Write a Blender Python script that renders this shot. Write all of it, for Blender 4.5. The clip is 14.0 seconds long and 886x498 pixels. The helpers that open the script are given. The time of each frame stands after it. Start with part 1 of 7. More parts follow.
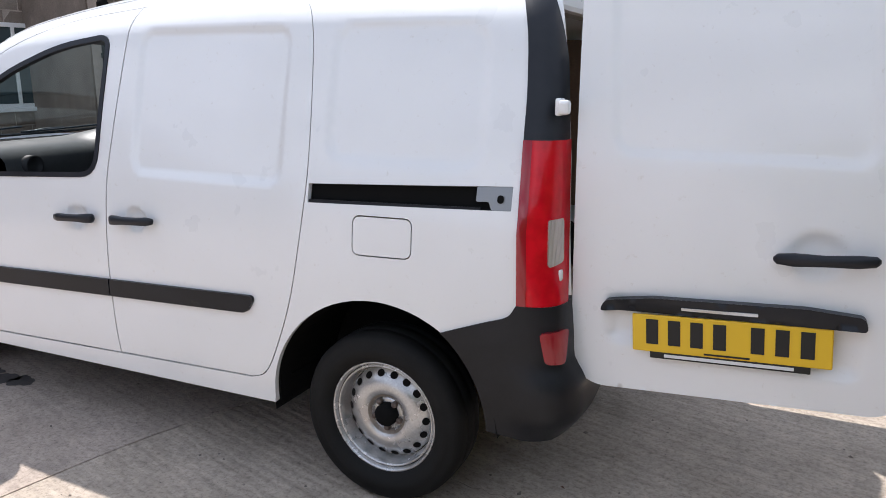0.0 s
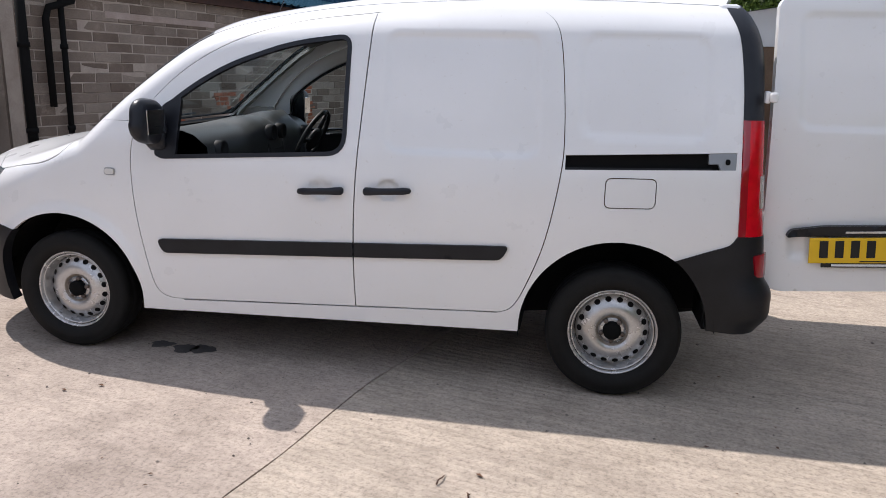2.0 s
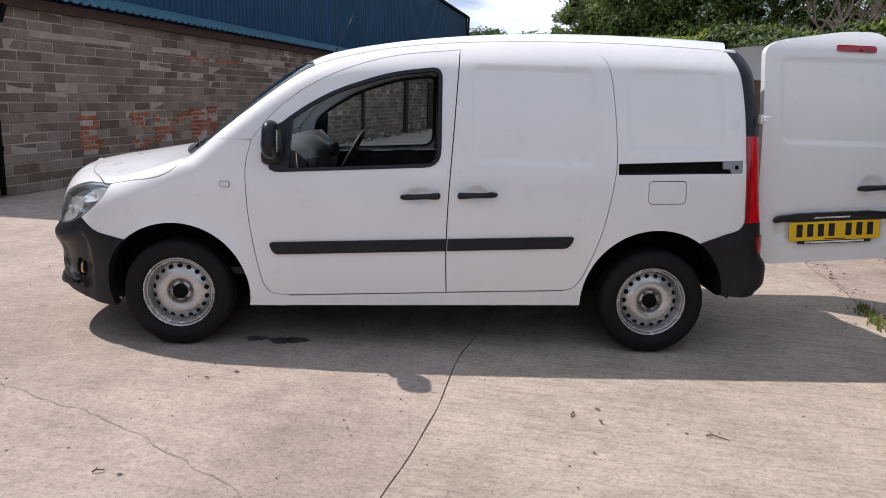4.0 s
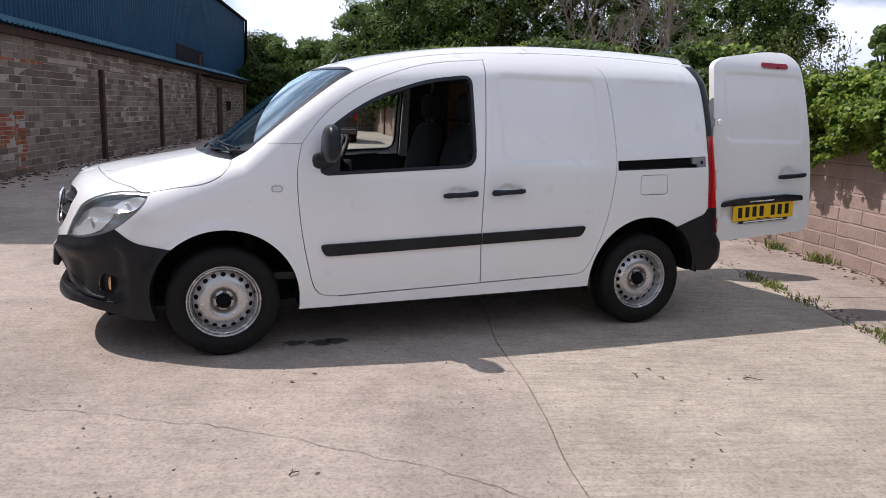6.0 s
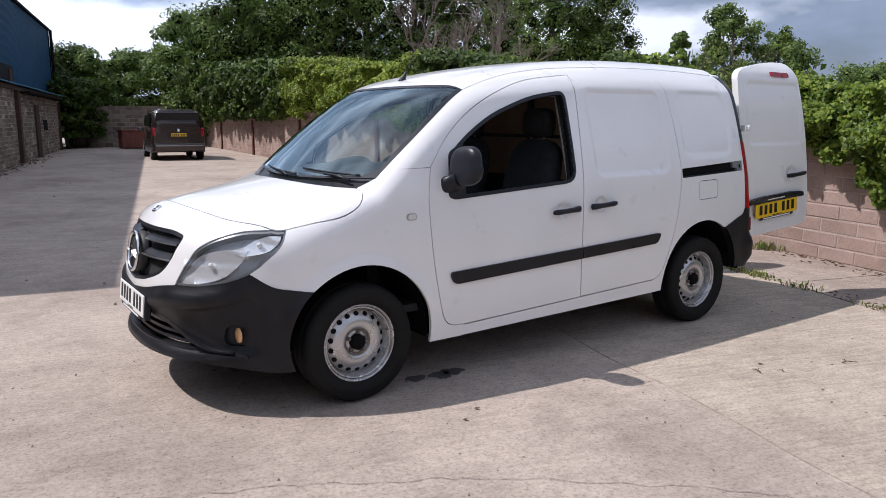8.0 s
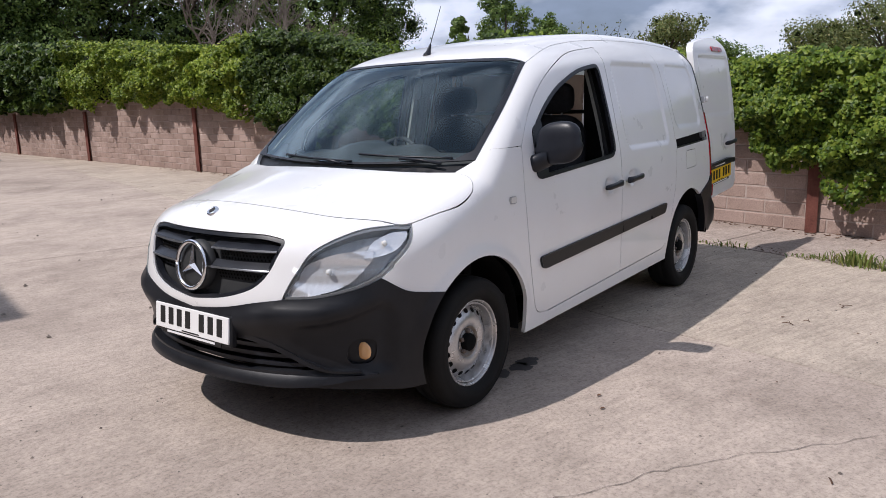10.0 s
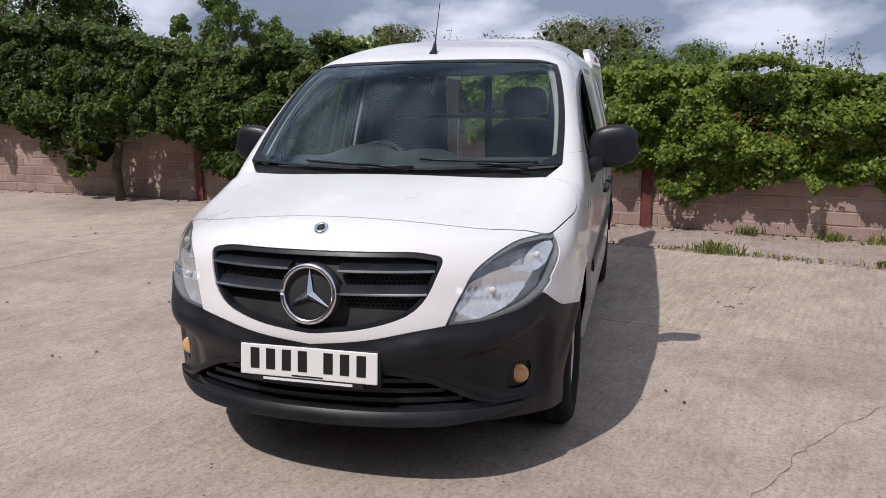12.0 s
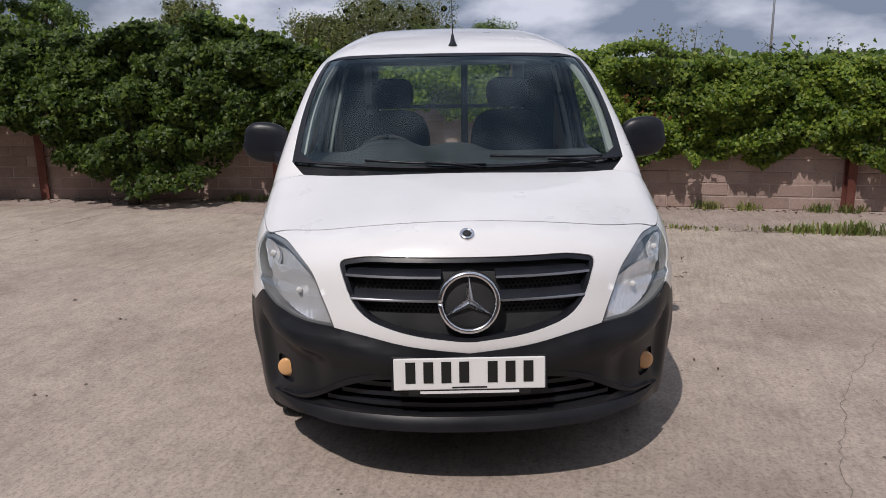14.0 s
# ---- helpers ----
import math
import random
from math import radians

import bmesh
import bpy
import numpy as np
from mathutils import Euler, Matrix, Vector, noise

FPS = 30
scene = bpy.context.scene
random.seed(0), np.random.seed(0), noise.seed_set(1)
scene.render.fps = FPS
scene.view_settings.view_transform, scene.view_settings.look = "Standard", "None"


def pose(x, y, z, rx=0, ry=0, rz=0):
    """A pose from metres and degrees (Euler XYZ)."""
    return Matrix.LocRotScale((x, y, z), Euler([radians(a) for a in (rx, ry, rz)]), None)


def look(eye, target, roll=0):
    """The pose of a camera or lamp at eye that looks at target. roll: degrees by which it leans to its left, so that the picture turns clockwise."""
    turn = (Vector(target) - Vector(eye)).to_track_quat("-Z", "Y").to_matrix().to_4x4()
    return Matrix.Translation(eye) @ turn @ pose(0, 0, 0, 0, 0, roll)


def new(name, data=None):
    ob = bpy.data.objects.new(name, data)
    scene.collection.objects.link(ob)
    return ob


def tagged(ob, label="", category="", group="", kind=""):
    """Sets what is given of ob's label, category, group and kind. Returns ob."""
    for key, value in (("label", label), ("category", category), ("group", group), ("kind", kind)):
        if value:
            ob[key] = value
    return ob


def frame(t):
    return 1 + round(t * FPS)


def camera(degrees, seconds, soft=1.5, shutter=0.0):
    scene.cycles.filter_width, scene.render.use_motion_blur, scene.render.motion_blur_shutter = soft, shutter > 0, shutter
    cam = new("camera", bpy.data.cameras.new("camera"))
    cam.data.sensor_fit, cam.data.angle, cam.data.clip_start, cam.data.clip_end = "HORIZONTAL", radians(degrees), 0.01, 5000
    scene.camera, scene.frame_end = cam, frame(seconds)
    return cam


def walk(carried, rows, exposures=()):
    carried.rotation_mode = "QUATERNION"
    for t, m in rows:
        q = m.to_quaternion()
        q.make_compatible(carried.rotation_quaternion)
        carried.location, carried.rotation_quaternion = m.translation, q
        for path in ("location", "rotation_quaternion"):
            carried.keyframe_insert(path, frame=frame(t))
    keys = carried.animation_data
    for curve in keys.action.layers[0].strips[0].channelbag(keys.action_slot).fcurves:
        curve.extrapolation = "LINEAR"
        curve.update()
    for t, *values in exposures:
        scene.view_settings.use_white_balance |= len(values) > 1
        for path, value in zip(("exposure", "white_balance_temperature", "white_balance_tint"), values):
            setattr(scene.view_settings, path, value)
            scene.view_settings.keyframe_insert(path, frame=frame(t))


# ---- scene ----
from mathutils.geometry import delaunay_2d_cdt
from mathutils.kdtree import KDTree

cam = camera(62.0, 14.0, 0.75)
EXPOSURES = [(0.0, 0.37, 6200, 14), (0.5, 0.28, 6250, 14), (1.5, 0.09, 6300, 15), (3.0, -0.16, 6350, 16), (6.0, -0.25, 6250, 17), (8.0, -0.24, 6150, 17), (11.0, -0.46, 6250, 17), (12.5, -0.66, 6350, 17), (14.0, -0.86, 6400, 17)]
PATH = [
    (0, (2.527, -2.838, 1.457), (1.693, -1.081, 0.99), 0.4),
    (0.5, (2.178, -3.249, 1.44), (1.489, -1.428, 0.982), 0.3),
    (1, (1.837, -3.611, 1.451), (1.305, -1.737, 0.999), 0.8),
    (1.5, (1.484, -3.9, 1.452), (1.056, -1.999, 1.003), 1.2),
    (2, (1.12, -4.073, 1.433), (0.791, -2.156, 0.966), 1.4),
    (2.5, (0.899, -4.428, 1.437), (0.67, -2.496, 0.976), 1.8),
    (3, (0.678, -4.64, 1.433), (0.556, -2.693, 0.991), 1.9),
    (3.5, (0.316, -4.771, 1.43), (0.276, -2.82, 0.992), 1.2),
    (3.7, (0.185, -4.834, 1.438), (0.186, -2.879, 1.018), 1.4),
    (5.8, (-1.464, -5.013, 1.39), (-0.826, -3.155, 1.018), 2.2),
    (6, (-1.609, -4.915, 1.385), (-0.919, -3.075, 1.013), 2.0),
    (6.5, (-1.999, -4.709, 1.396), (-1.196, -2.915, 1.025), 1.2),
    (7, (-2.381, -4.52, 1.414), (-1.487, -2.766, 1.062), 0.2),
    (7.5, (-2.697, -4.266, 1.406), (-1.694, -2.57, 1.065), 0.3),
    (8, (-3.049, -4.016, 1.413), (-1.927, -2.397, 1.07), 0.1),
    (8.2, (-3.194, -3.911, 1.419), (-2.034, -2.32, 1.068), -0.5),
    (10.3, (-4.091, -2.465, 1.379), (-2.472, -1.356, 0.996), -0.8),
    (10.5, (-4.17, -2.304, 1.397), (-2.51, -1.255, 1.017), -0.3),
    (11, (-4.38, -1.902, 1.383), (-2.638, -0.994, 1.011), -0.8),
    (11.5, (-4.494, -1.513, 1.36), (-2.664, -0.794, 0.997), -0.5),
    (12, (-4.501, -1.104, 1.387), (-2.606, -0.591, 1.003), -0.5),
    (12.5, (-4.529, -0.73, 1.394), (-2.595, -0.416, 0.993), -0.9),
    (13, (-4.506, -0.372, 1.375), (-2.559, -0.245, 0.937), -0.8),
    (13.5, (-4.547, -0.073, 1.44), (-2.597, -0.047, 0.996), -0.7),
    (14, (-4.618, 0.112, 1.486), (-2.669, 0.091, 1.037), -0.9),
]
walk(cam, [(t, look(eye, target, roll)) for t, eye, target, roll in PATH], EXPOSURES)

# ---------------------------------------------------------------- light
SUN_DIR = Vector((-0.785, 0.40, 1.19)).normalized()
sun_data = bpy.data.lights.new("sun", "SUN")
sun_data.energy, sun_data.angle, sun_data.color = 5.0, radians(0.6), (1.0, 0.95, 0.865)
sun = new("sun", sun_data)
sun.matrix_world = look(SUN_DIR * 50, (0, 0, 0))
SUN_EL = math.asin(SUN_DIR.z)
SUN_AZ = math.atan2(SUN_DIR.x, SUN_DIR.y)

world = bpy.data.worlds.new("sky")
scene.world = world
world.use_nodes = True
wn, wl = world.node_tree.nodes, world.node_tree.links
wn.clear()
w_out, w_bg, w_sky = wn.new("ShaderNodeOutputWorld"), wn.new("ShaderNodeBackground"), wn.new("ShaderNodeTexSky")
w_sky.sky_type, w_sky.sun_disc = "NISHITA", False
w_sky.sun_elevation, w_sky.sun_rotation = SUN_EL, SUN_AZ
w_sky.air_density, w_sky.dust_density = 1.0, 1.5
w_co, w_map, w_n1, w_r1 = wn.new("ShaderNodeTexCoord"), wn.new("ShaderNodeMapping"), wn.new("ShaderNodeTexNoise"), wn.new("ShaderNodeValToRGB")
w_map.inputs["Scale"].default_value = (1.0, 1.0, 2.4)
w_map.inputs["Location"].default_value = (0.35, 0.1, 0.0)
w_n1.inputs["Scale"].default_value, w_n1.inputs["Detail"].default_value, w_n1.inputs["Roughness"].default_value = 2.1, 9, 0.55
w_r1.color_ramp.elements[0].position, w_r1.color_ramp.elements[1].position = 0.26, 0.50
w_n2, w_r2 = wn.new("ShaderNodeTexNoise"), wn.new("ShaderNodeValToRGB")
w_n2.inputs["Scale"].default_value, w_n2.inputs["Detail"].default_value = 4.6, 9
w_r2.color_ramp.elements[0].position, w_r2.color_ramp.elements[1].position = 0.44, 0.60
w_r2.color_ramp.elements[0].color, w_r2.color_ramp.elements[1].color = (7.0, 8.7, 11.4, 1), (20.5, 22.0, 24.5, 1)
w_mix = wn.new("ShaderNodeMix")
w_mix.data_type = "RGBA"
wl.new(w_co.outputs["Generated"], w_map.inputs["Vector"])
wl.new(w_map.outputs["Vector"], w_n1.inputs["Vector"])
wl.new(w_map.outputs["Vector"], w_n2.inputs["Vector"])
wl.new(w_n1.outputs["Fac"], w_r1.inputs["Fac"])
wl.new(w_n2.outputs["Fac"], w_r2.inputs["Fac"])
wl.new(w_r1.outputs["Color"], w_mix.inputs[0])
wl.new(w_sky.outputs["Color"], w_mix.inputs[6])
w_dot, w_rng, w_mul = wn.new("ShaderNodeVectorMath"), wn.new("ShaderNodeMapRange"), wn.new("ShaderNodeMix")
w_dot.operation = "DOT_PRODUCT"
w_dot.inputs[1].default_value = (-0.507, 0.862, -0.45)
wl.new(w_co.outputs["Generated"], w_dot.inputs[0])
wl.new(w_dot.outputs["Value"], w_rng.inputs["Value"])
for key, value in (("From Min", 0.1), ("From Max", 0.75), ("To Min", 1.1), ("To Max", 1.75)):
    w_rng.inputs[key].default_value = value
w_mul.data_type, w_mul.blend_type = "RGBA", "MULTIPLY"
w_mul.inputs[0].default_value = 1.0
wl.new(w_r2.outputs["Color"], w_mul.inputs[6])
wl.new(w_rng.outputs["Result"], w_mul.inputs[7])
wl.new(w_mul.outputs[2], w_mix.inputs[7])
wl.new(w_mix.outputs[2], w_bg.inputs["Color"])
w_bg.inputs["Strength"].default_value = 0.050
wl.new(w_bg.outputs["Background"], w_out.inputs["Surface"])
scene.view_settings.exposure = 0.0

# ---------------------------------------------------------------- materials


def shader(name, color=(0.5, 0.5, 0.5), rough=0.5, metal=0.0, spec=0.5, coat=0.0, trans=0.0, ior=1.45, emit=None):
    m = bpy.data.materials.new(name)
    m.use_nodes = True
    b = m.node_tree.nodes["Principled BSDF"]
    b.inputs["Base Color"].default_value = (*color, 1)
    b.inputs["Roughness"].default_value = rough
    b.inputs["Metallic"].default_value = metal
    b.inputs["Specular IOR Level"].default_value = spec
    b.inputs["Coat Weight"].default_value = coat
    b.inputs["Coat Roughness"].default_value = 0.04
    b.inputs["Transmission Weight"].default_value = trans
    b.inputs["IOR"].default_value = ior
    if emit:
        b.inputs["Emission Color"].default_value = (*emit[:3], 1)
        b.inputs["Emission Strength"].default_value = emit[3]
    return m


def node(m, kind, **values):
    n = m.node_tree.nodes.new(kind)
    for key, value in values.items():
        n.inputs[key].default_value = value
    return n


def link(m, a, b):
    m.node_tree.links.new(a, b)


def ramp(m, source, stops):
    r = m.node_tree.nodes.new("ShaderNodeValToRGB")
    e = r.color_ramp.elements
    while len(e) < len(stops):
        e.new(0.5)
    for k, (p, c) in zip(e, stops):
        k.position, k.color = p, (*c, 1)
    link(m, source, r.inputs["Fac"])
    return r.outputs["Color"]


def mix(m, kind, fac, a, b):
    n = m.node_tree.nodes.new("ShaderNodeMix")
    n.data_type, n.blend_type = "RGBA", kind
    for i, v in ((0, fac), (6, a), (7, b)):
        if isinstance(v, (int, float)):
            n.inputs[i].default_value = v
        elif isinstance(v, tuple):
            n.inputs[i].default_value = (*v, 1)
        else:
            link(m, v, n.inputs[i])
    return n.outputs[2]


def coords(m, world=True, scale=(1, 1, 1)):
    mp = node(m, "ShaderNodeMapping", Scale=scale)
    if world:
        link(m, m.node_tree.nodes.new("ShaderNodeNewGeometry").outputs["Position"], mp.inputs["Vector"])
    else:
        link(m, m.node_tree.nodes.new("ShaderNodeTexCoord").outputs["Object"], mp.inputs["Vector"])
    return mp.outputs["Vector"]


def noise_tex(m, vec, scale, detail=4, rough=0.5):
    n = node(m, "ShaderNodeTexNoise", Scale=scale, Detail=detail, Roughness=rough)
    link(m, vec, n.inputs["Vector"])
    return n.outputs["Fac"]


def bump(m, height, strength, distance):
    n = node(m, "ShaderNodeBump", Strength=strength, Distance=distance)
    link(m, height, n.inputs["Height"])
    link(m, n.outputs["Normal"], m.node_tree.nodes["Principled BSDF"].inputs["Normal"])


def base(m, colour=None, rough=None):
    b = m.node_tree.nodes["Principled BSDF"]
    if colour is not None:
        link(m, colour, b.inputs["Base Color"])
    if rough is not None:
        link(m, rough, b.inputs["Roughness"])
    return m


def speckled(name, c1, c2, scale, rough=0.7, bump_d=0.002, fine=60.0, metal=0.0, spec=0.4, world=True, c3=None, stretch=(1, 1, 1)):
    """A worn surface: two colours over a coarse noise, a fine grain and a bump."""
    m = shader(name, c1, rough, metal, spec)
    v = coords(m, world, stretch)
    coarse, grain = noise_tex(m, v, scale, 6, 0.6), noise_tex(m, v, fine, 3, 0.6)
    col = ramp(m, coarse, [(0.35, c1), (0.65, c2)])
    col = mix(m, "MULTIPLY", 0.5, col, ramp(m, grain, [(0.3, (0.62, 0.62, 0.62)), (0.7, (1.15, 1.15, 1.15))]))
    if c3:
        col = mix(m, "MIX", ramp(m, noise_tex(m, v, scale * 0.37, 5, 0.65), [(0.52, (0, 0, 0)), (0.68, (0.8, 0.8, 0.8))]), col, c3)
    if bump_d:
        bump(m, grain, 0.6, bump_d)
    return base(m, col, ramp(m, coarse, [(0.3, (rough * 0.85,) * 3), (0.7, (min(1, rough * 1.12),) * 3)]))


M_PAINT = shader("white_paint", (0.80, 0.80, 0.80), 0.32, 0, 0.5, 0.8)
v_ = coords(M_PAINT)
base(M_PAINT, mix(M_PAINT, "MULTIPLY", 1.0, ramp(M_PAINT, noise_tex(M_PAINT, v_, 3.0, 5), [(0.3, (0.79, 0.79, 0.785)), (0.7, (0.82, 0.82, 0.82))]),
     ramp(M_PAINT, noise_tex(M_PAINT, v_, 45.0, 4, 0.7), [(0.26, (0.9, 0.88, 0.85)), (0.36, (1, 1, 1))])),
     ramp(M_PAINT, noise_tex(M_PAINT, v_, 7.0, 5), [(0.3, (0.26,) * 3), (0.7, (0.42,) * 3)]))
M_BLACK = speckled("black_bumper_plastic", (0.0095, 0.0102, 0.0128), (0.017, 0.018, 0.0215), 5, 0.40, 0.0003, 400, 0, 0.32)
M_TRIM = speckled("dark_trim", (0.010, 0.0115, 0.0165), (0.016, 0.018, 0.024), 8, 0.38, 0.0003, 500)
M_TYRE = speckled("tyre_rubber", (0.007, 0.007, 0.007), (0.014, 0.0135, 0.013), 12, 0.75, 0.0004, 200, 0, 0.25)
M_VOID = shader("wheel_well_black", (0.008, 0.008, 0.008), 0.9, 0, 0.1)
M_RIM = speckled("silver_wheel_paint", (0.50, 0.50, 0.50), (0.60, 0.60, 0.60), 9, 0.27, 0.0002, 160, 0.6, 0.5, False, (0.38, 0.345, 0.315))
M_RUST = speckled("rusty_hub", (0.10, 0.07, 0.055), (0.20, 0.17, 0.15), 40, 0.7, 0.0006, 300, 0.3)
M_RUSTY = speckled("brown_brake_dust", (0.20, 0.165, 0.13), (0.34, 0.30, 0.26), 30, 0.6, 0.0003, 200, 0.3)
M_CHROME = shader("chrome", (0.80, 0.81, 0.83), 0.18, 1.0)


def pane(name, tint, r0=0.05):
    """A thin pane: tinted clear, with a mirror gloss that grows towards grazing angles."""
    m = bpy.data.materials.new(name)
    m.use_nodes = True
    nt = m.node_tree
    nt.nodes.clear()
    out, mx, tr, gl, fr = (nt.nodes.new("ShaderNode" + k) for k in ("OutputMaterial", "MixShader", "BsdfTransparent", "BsdfGlossy", "LayerWeight"))
    tr.inputs["Color"].default_value = (*tint, 1)
    gl.inputs["Roughness"].default_value = 0.01
    gl.inputs["Color"].default_value = (0.72, 0.90, 0.98, 1)
    fr.inputs["Blend"].default_value = 0.5
    pw, sc = nt.nodes.new("ShaderNodeMath"), nt.nodes.new("ShaderNodeMath")
    pw.operation, sc.operation = "POWER", "MULTIPLY_ADD"
    pw.inputs[1].default_value = 3.9
    sc.inputs[1].default_value, sc.inputs[2].default_value = 1 - r0, r0
    nt.links.new(fr.outputs["Facing"], pw.inputs[0])
    nt.links.new(pw.outputs[0], sc.inputs[0])
    nt.links.new(sc.outputs[0], mx.inputs[0])
    nt.links.new(tr.outputs[0], mx.inputs[1])
    nt.links.new(gl.outputs[0], mx.inputs[2])
    nt.links.new(mx.outputs[0], out.inputs["Surface"])
    return m


M_GLASS = pane("tinted_glass", (0.76, 0.86, 0.86), 0.060)
M_LENS = pane("clear_lamp_lens", (0.95, 0.96, 0.97), 0.045)
M_RED = shader("red_lamp_lens", (0.62, 0.004, 0.014), 0.16, 0, 0.35, 0.2)
base(M_RED, ramp(M_RED, noise_tex(M_RED, coords(M_RED), 18.0, 3), [(0.35, (0.50, 0.003, 0.011)), (0.65, (0.66, 0.0045, 0.016))]))
M_REVERSE = shader("grey_clear_lens", (0.50, 0.44, 0.40), 0.10, 0.3, 0.6, 0.8)
rv_ = node(M_REVERSE, "ShaderNodeTexWave", Scale=40.0, Distortion=2.0)
link(M_REVERSE, coords(M_REVERSE), rv_.inputs["Vector"])
bump(M_REVERSE, rv_.outputs["Fac"], 0.6, 0.003)
M_DARKRED = shader("dark_red_lens", (0.30, 0.006, 0.016), 0.12, 0, 0.6, 0.5)
M_AMBER = shader("amber_fog_bulb", (0.75, 0.42, 0.18), 0.2, 0, 0.6, 0.5)
M_STEEL = shader("grey_metal", (0.28, 0.29, 0.30), 0.4, 0.6)
M_INT = speckled("dark_interior_plastic", (0.02, 0.021, 0.022), (0.035, 0.036, 0.037), 6, 0.6, 0.0004, 300)
M_DASH = speckled("grey_dashboard_plastic", (0.05, 0.055, 0.055), (0.075, 0.08, 0.08), 6, 0.45, 0.0004, 300)
M_CLOTH = speckled("dark_seat_cloth", (0.022, 0.023, 0.026), (0.04, 0.04, 0.045), 20, 0.95, 0.0, 90)
M_PALE = speckled("pale_trim_plastic", (0.40, 0.41, 0.38), (0.46, 0.47, 0.44), 6, 0.5, 0.0003, 300)
M_PLATE_W = shader("white_plate", (0.78, 0.78, 0.77), 0.35)
M_PLATE_Y = shader("yellow_plate", (0.80, 0.50, 0.02), 0.35)
M_INK = shader("black_print", (0.012, 0.012, 0.012), 0.5)
M_PRINT = shader("white_print", (0.75, 0.75, 0.75), 0.5)
M_LENSW = shader("clear_bulb_glass", (0.72, 0.70, 0.66), 0.12, 0, 0.6, 0.6)
M_LAMPSIL = speckled("lamp_silver", (0.34, 0.345, 0.35), (0.45, 0.455, 0.46), 9, 0.30, 0.0006, 60, 0.1, 0.6, True, None, (1, 6, 1))
M_BEZEL = shader("grey_lamp_bezel", (0.24, 0.243, 0.246), 0.3, 0.4)
M_LAMPCHR = shader("lamp_reflector", (0.82, 0.82, 0.83), 0.15, 0.55)
flute = node(M_LAMPCHR, "ShaderNodeTexWave", Scale=16.0, Distortion=0.8)
flute.bands_direction = "Y"
link(M_LAMPCHR, coords(M_LAMPCHR), flute.inputs["Vector"])
bump(M_LAMPCHR, flute.outputs["Fac"], 0.14, 0.003)
# lighter grey that paints the glint on the dark louvre edges
M_LOUVRE_GLINT = shader("louvre_glint_grey", (0.34, 0.345, 0.36), 0.30, 0.85)
M_PLY = speckled("brown_ply_lining", (0.16, 0.10, 0.07), (0.22, 0.15, 0.10), 4, 0.7, 0.0005, 120)

# ---------------------------------------------------------------- mesh helpers


def mesh(name, verts, faces, material, smooth=False):
    d = bpy.data.meshes.new(name)
    d.from_pydata([tuple(float(c) for c in v) for v in verts], [], [tuple(int(i) for i in f) for f in faces])
    d.materials.append(material)
    if smooth:
        d.shade_smooth()
    d.update()
    return d


def part(name, bm, material, parent=None, label="", smooth=False):
    """Link a bmesh, or a mesh, as one object under a thing."""
    if isinstance(bm, bmesh.types.BMesh):
        d = bpy.data.meshes.new(name)
        bmesh.ops.recalc_face_normals(bm, faces=bm.faces)
        bm.to_mesh(d)
        bm.free()
        d.materials.append(material)
        if smooth:
            d.shade_smooth()
    else:
        d = bm
    ob = new(name, d)
    ob.parent = parent
    if label:
        tagged(ob, label)
    return ob


def smooth_by_angle(ob, degrees=35):
    """Smooth shading with hard edges over the angle."""
    d = ob.data
    d.shade_smooth()
    bm = bmesh.new()
    bm.from_mesh(d)
    for e in bm.edges:
        e.smooth = not (len(e.link_faces) == 2 and e.calc_face_angle(0) > radians(degrees))
    bm.to_mesh(d)
    bm.free()
    return ob


def thing(name, label, category, group="", at=(0, 0, 0)):
    ob = new(name)
    ob.location = at
    ob.empty_display_size = 0.1
    return tagged(ob, label, category, group)


def box(bm, size, m=Matrix(), bevel=0.0):
    r = bmesh.ops.create_cube(bm, size=1, matrix=m @ Matrix.Diagonal((*size, 1)))
    if bevel:
        vs = set(r["verts"])
        es = [e for e in bm.edges if e.verts[0] in vs and e.verts[1] in vs]
        bmesh.ops.bevel(bm, geom=es, offset=bevel, segments=2, affect="EDGES", profile=0.5)
    return bm


def boxed(size, m=Matrix(), bevel=0.0):
    return box(bmesh.new(), size, m, bevel)


def lathe(profile, steps, axis="y"):
    """Verts and faces of a profile of (radius, along) turned round an axis."""
    vs, fs, n = [], [], len(profile)
    for i in range(steps):
        a = 2 * math.pi * i / steps
        for r, h in profile:
            c, s = r * math.cos(a), r * math.sin(a)
            vs.append((c, h, s) if axis == "y" else (c, s, h) if axis == "z" else (h, c, s))
    for i in range(steps):
        j = (i + 1) % steps
        for k in range(n - 1):
            fs.append((i * n + k, i * n + k + 1, j * n + k + 1, j * n + k))
    return vs, fs


def tube(points, radius, sides=8, taper=None):
    """A round tube along points."""
    pts = [Vector(p) for p in points]
    vs, fs = [], []
    for i, p in enumerate(pts):
        d = (pts[min(i + 1, len(pts) - 1)] - pts[max(i - 1, 0)]).normalized()
        u = d.orthogonal().normalized() if i == 0 else (u - d * u.dot(d)).normalized()
        w = d.cross(u)
        r = radius if taper is None else radius + (taper - radius) * i / (len(pts) - 1)
        for k in range(sides):
            a = 2 * math.pi * k / sides
            vs.append(p + (u * math.cos(a) + w * math.sin(a)) * r)
    for i in range(len(pts) - 1):
        for k in range(sides):
            fs.append((i * sides + k, i * sides + (k + 1) % sides, (i + 1) * sides + (k + 1) % sides, (i + 1) * sides + k))
    fs.append(tuple(range(sides))[::-1])
    fs.append(tuple(range((len(pts) - 1) * sides, len(pts) * sides)))
    return vs, fs

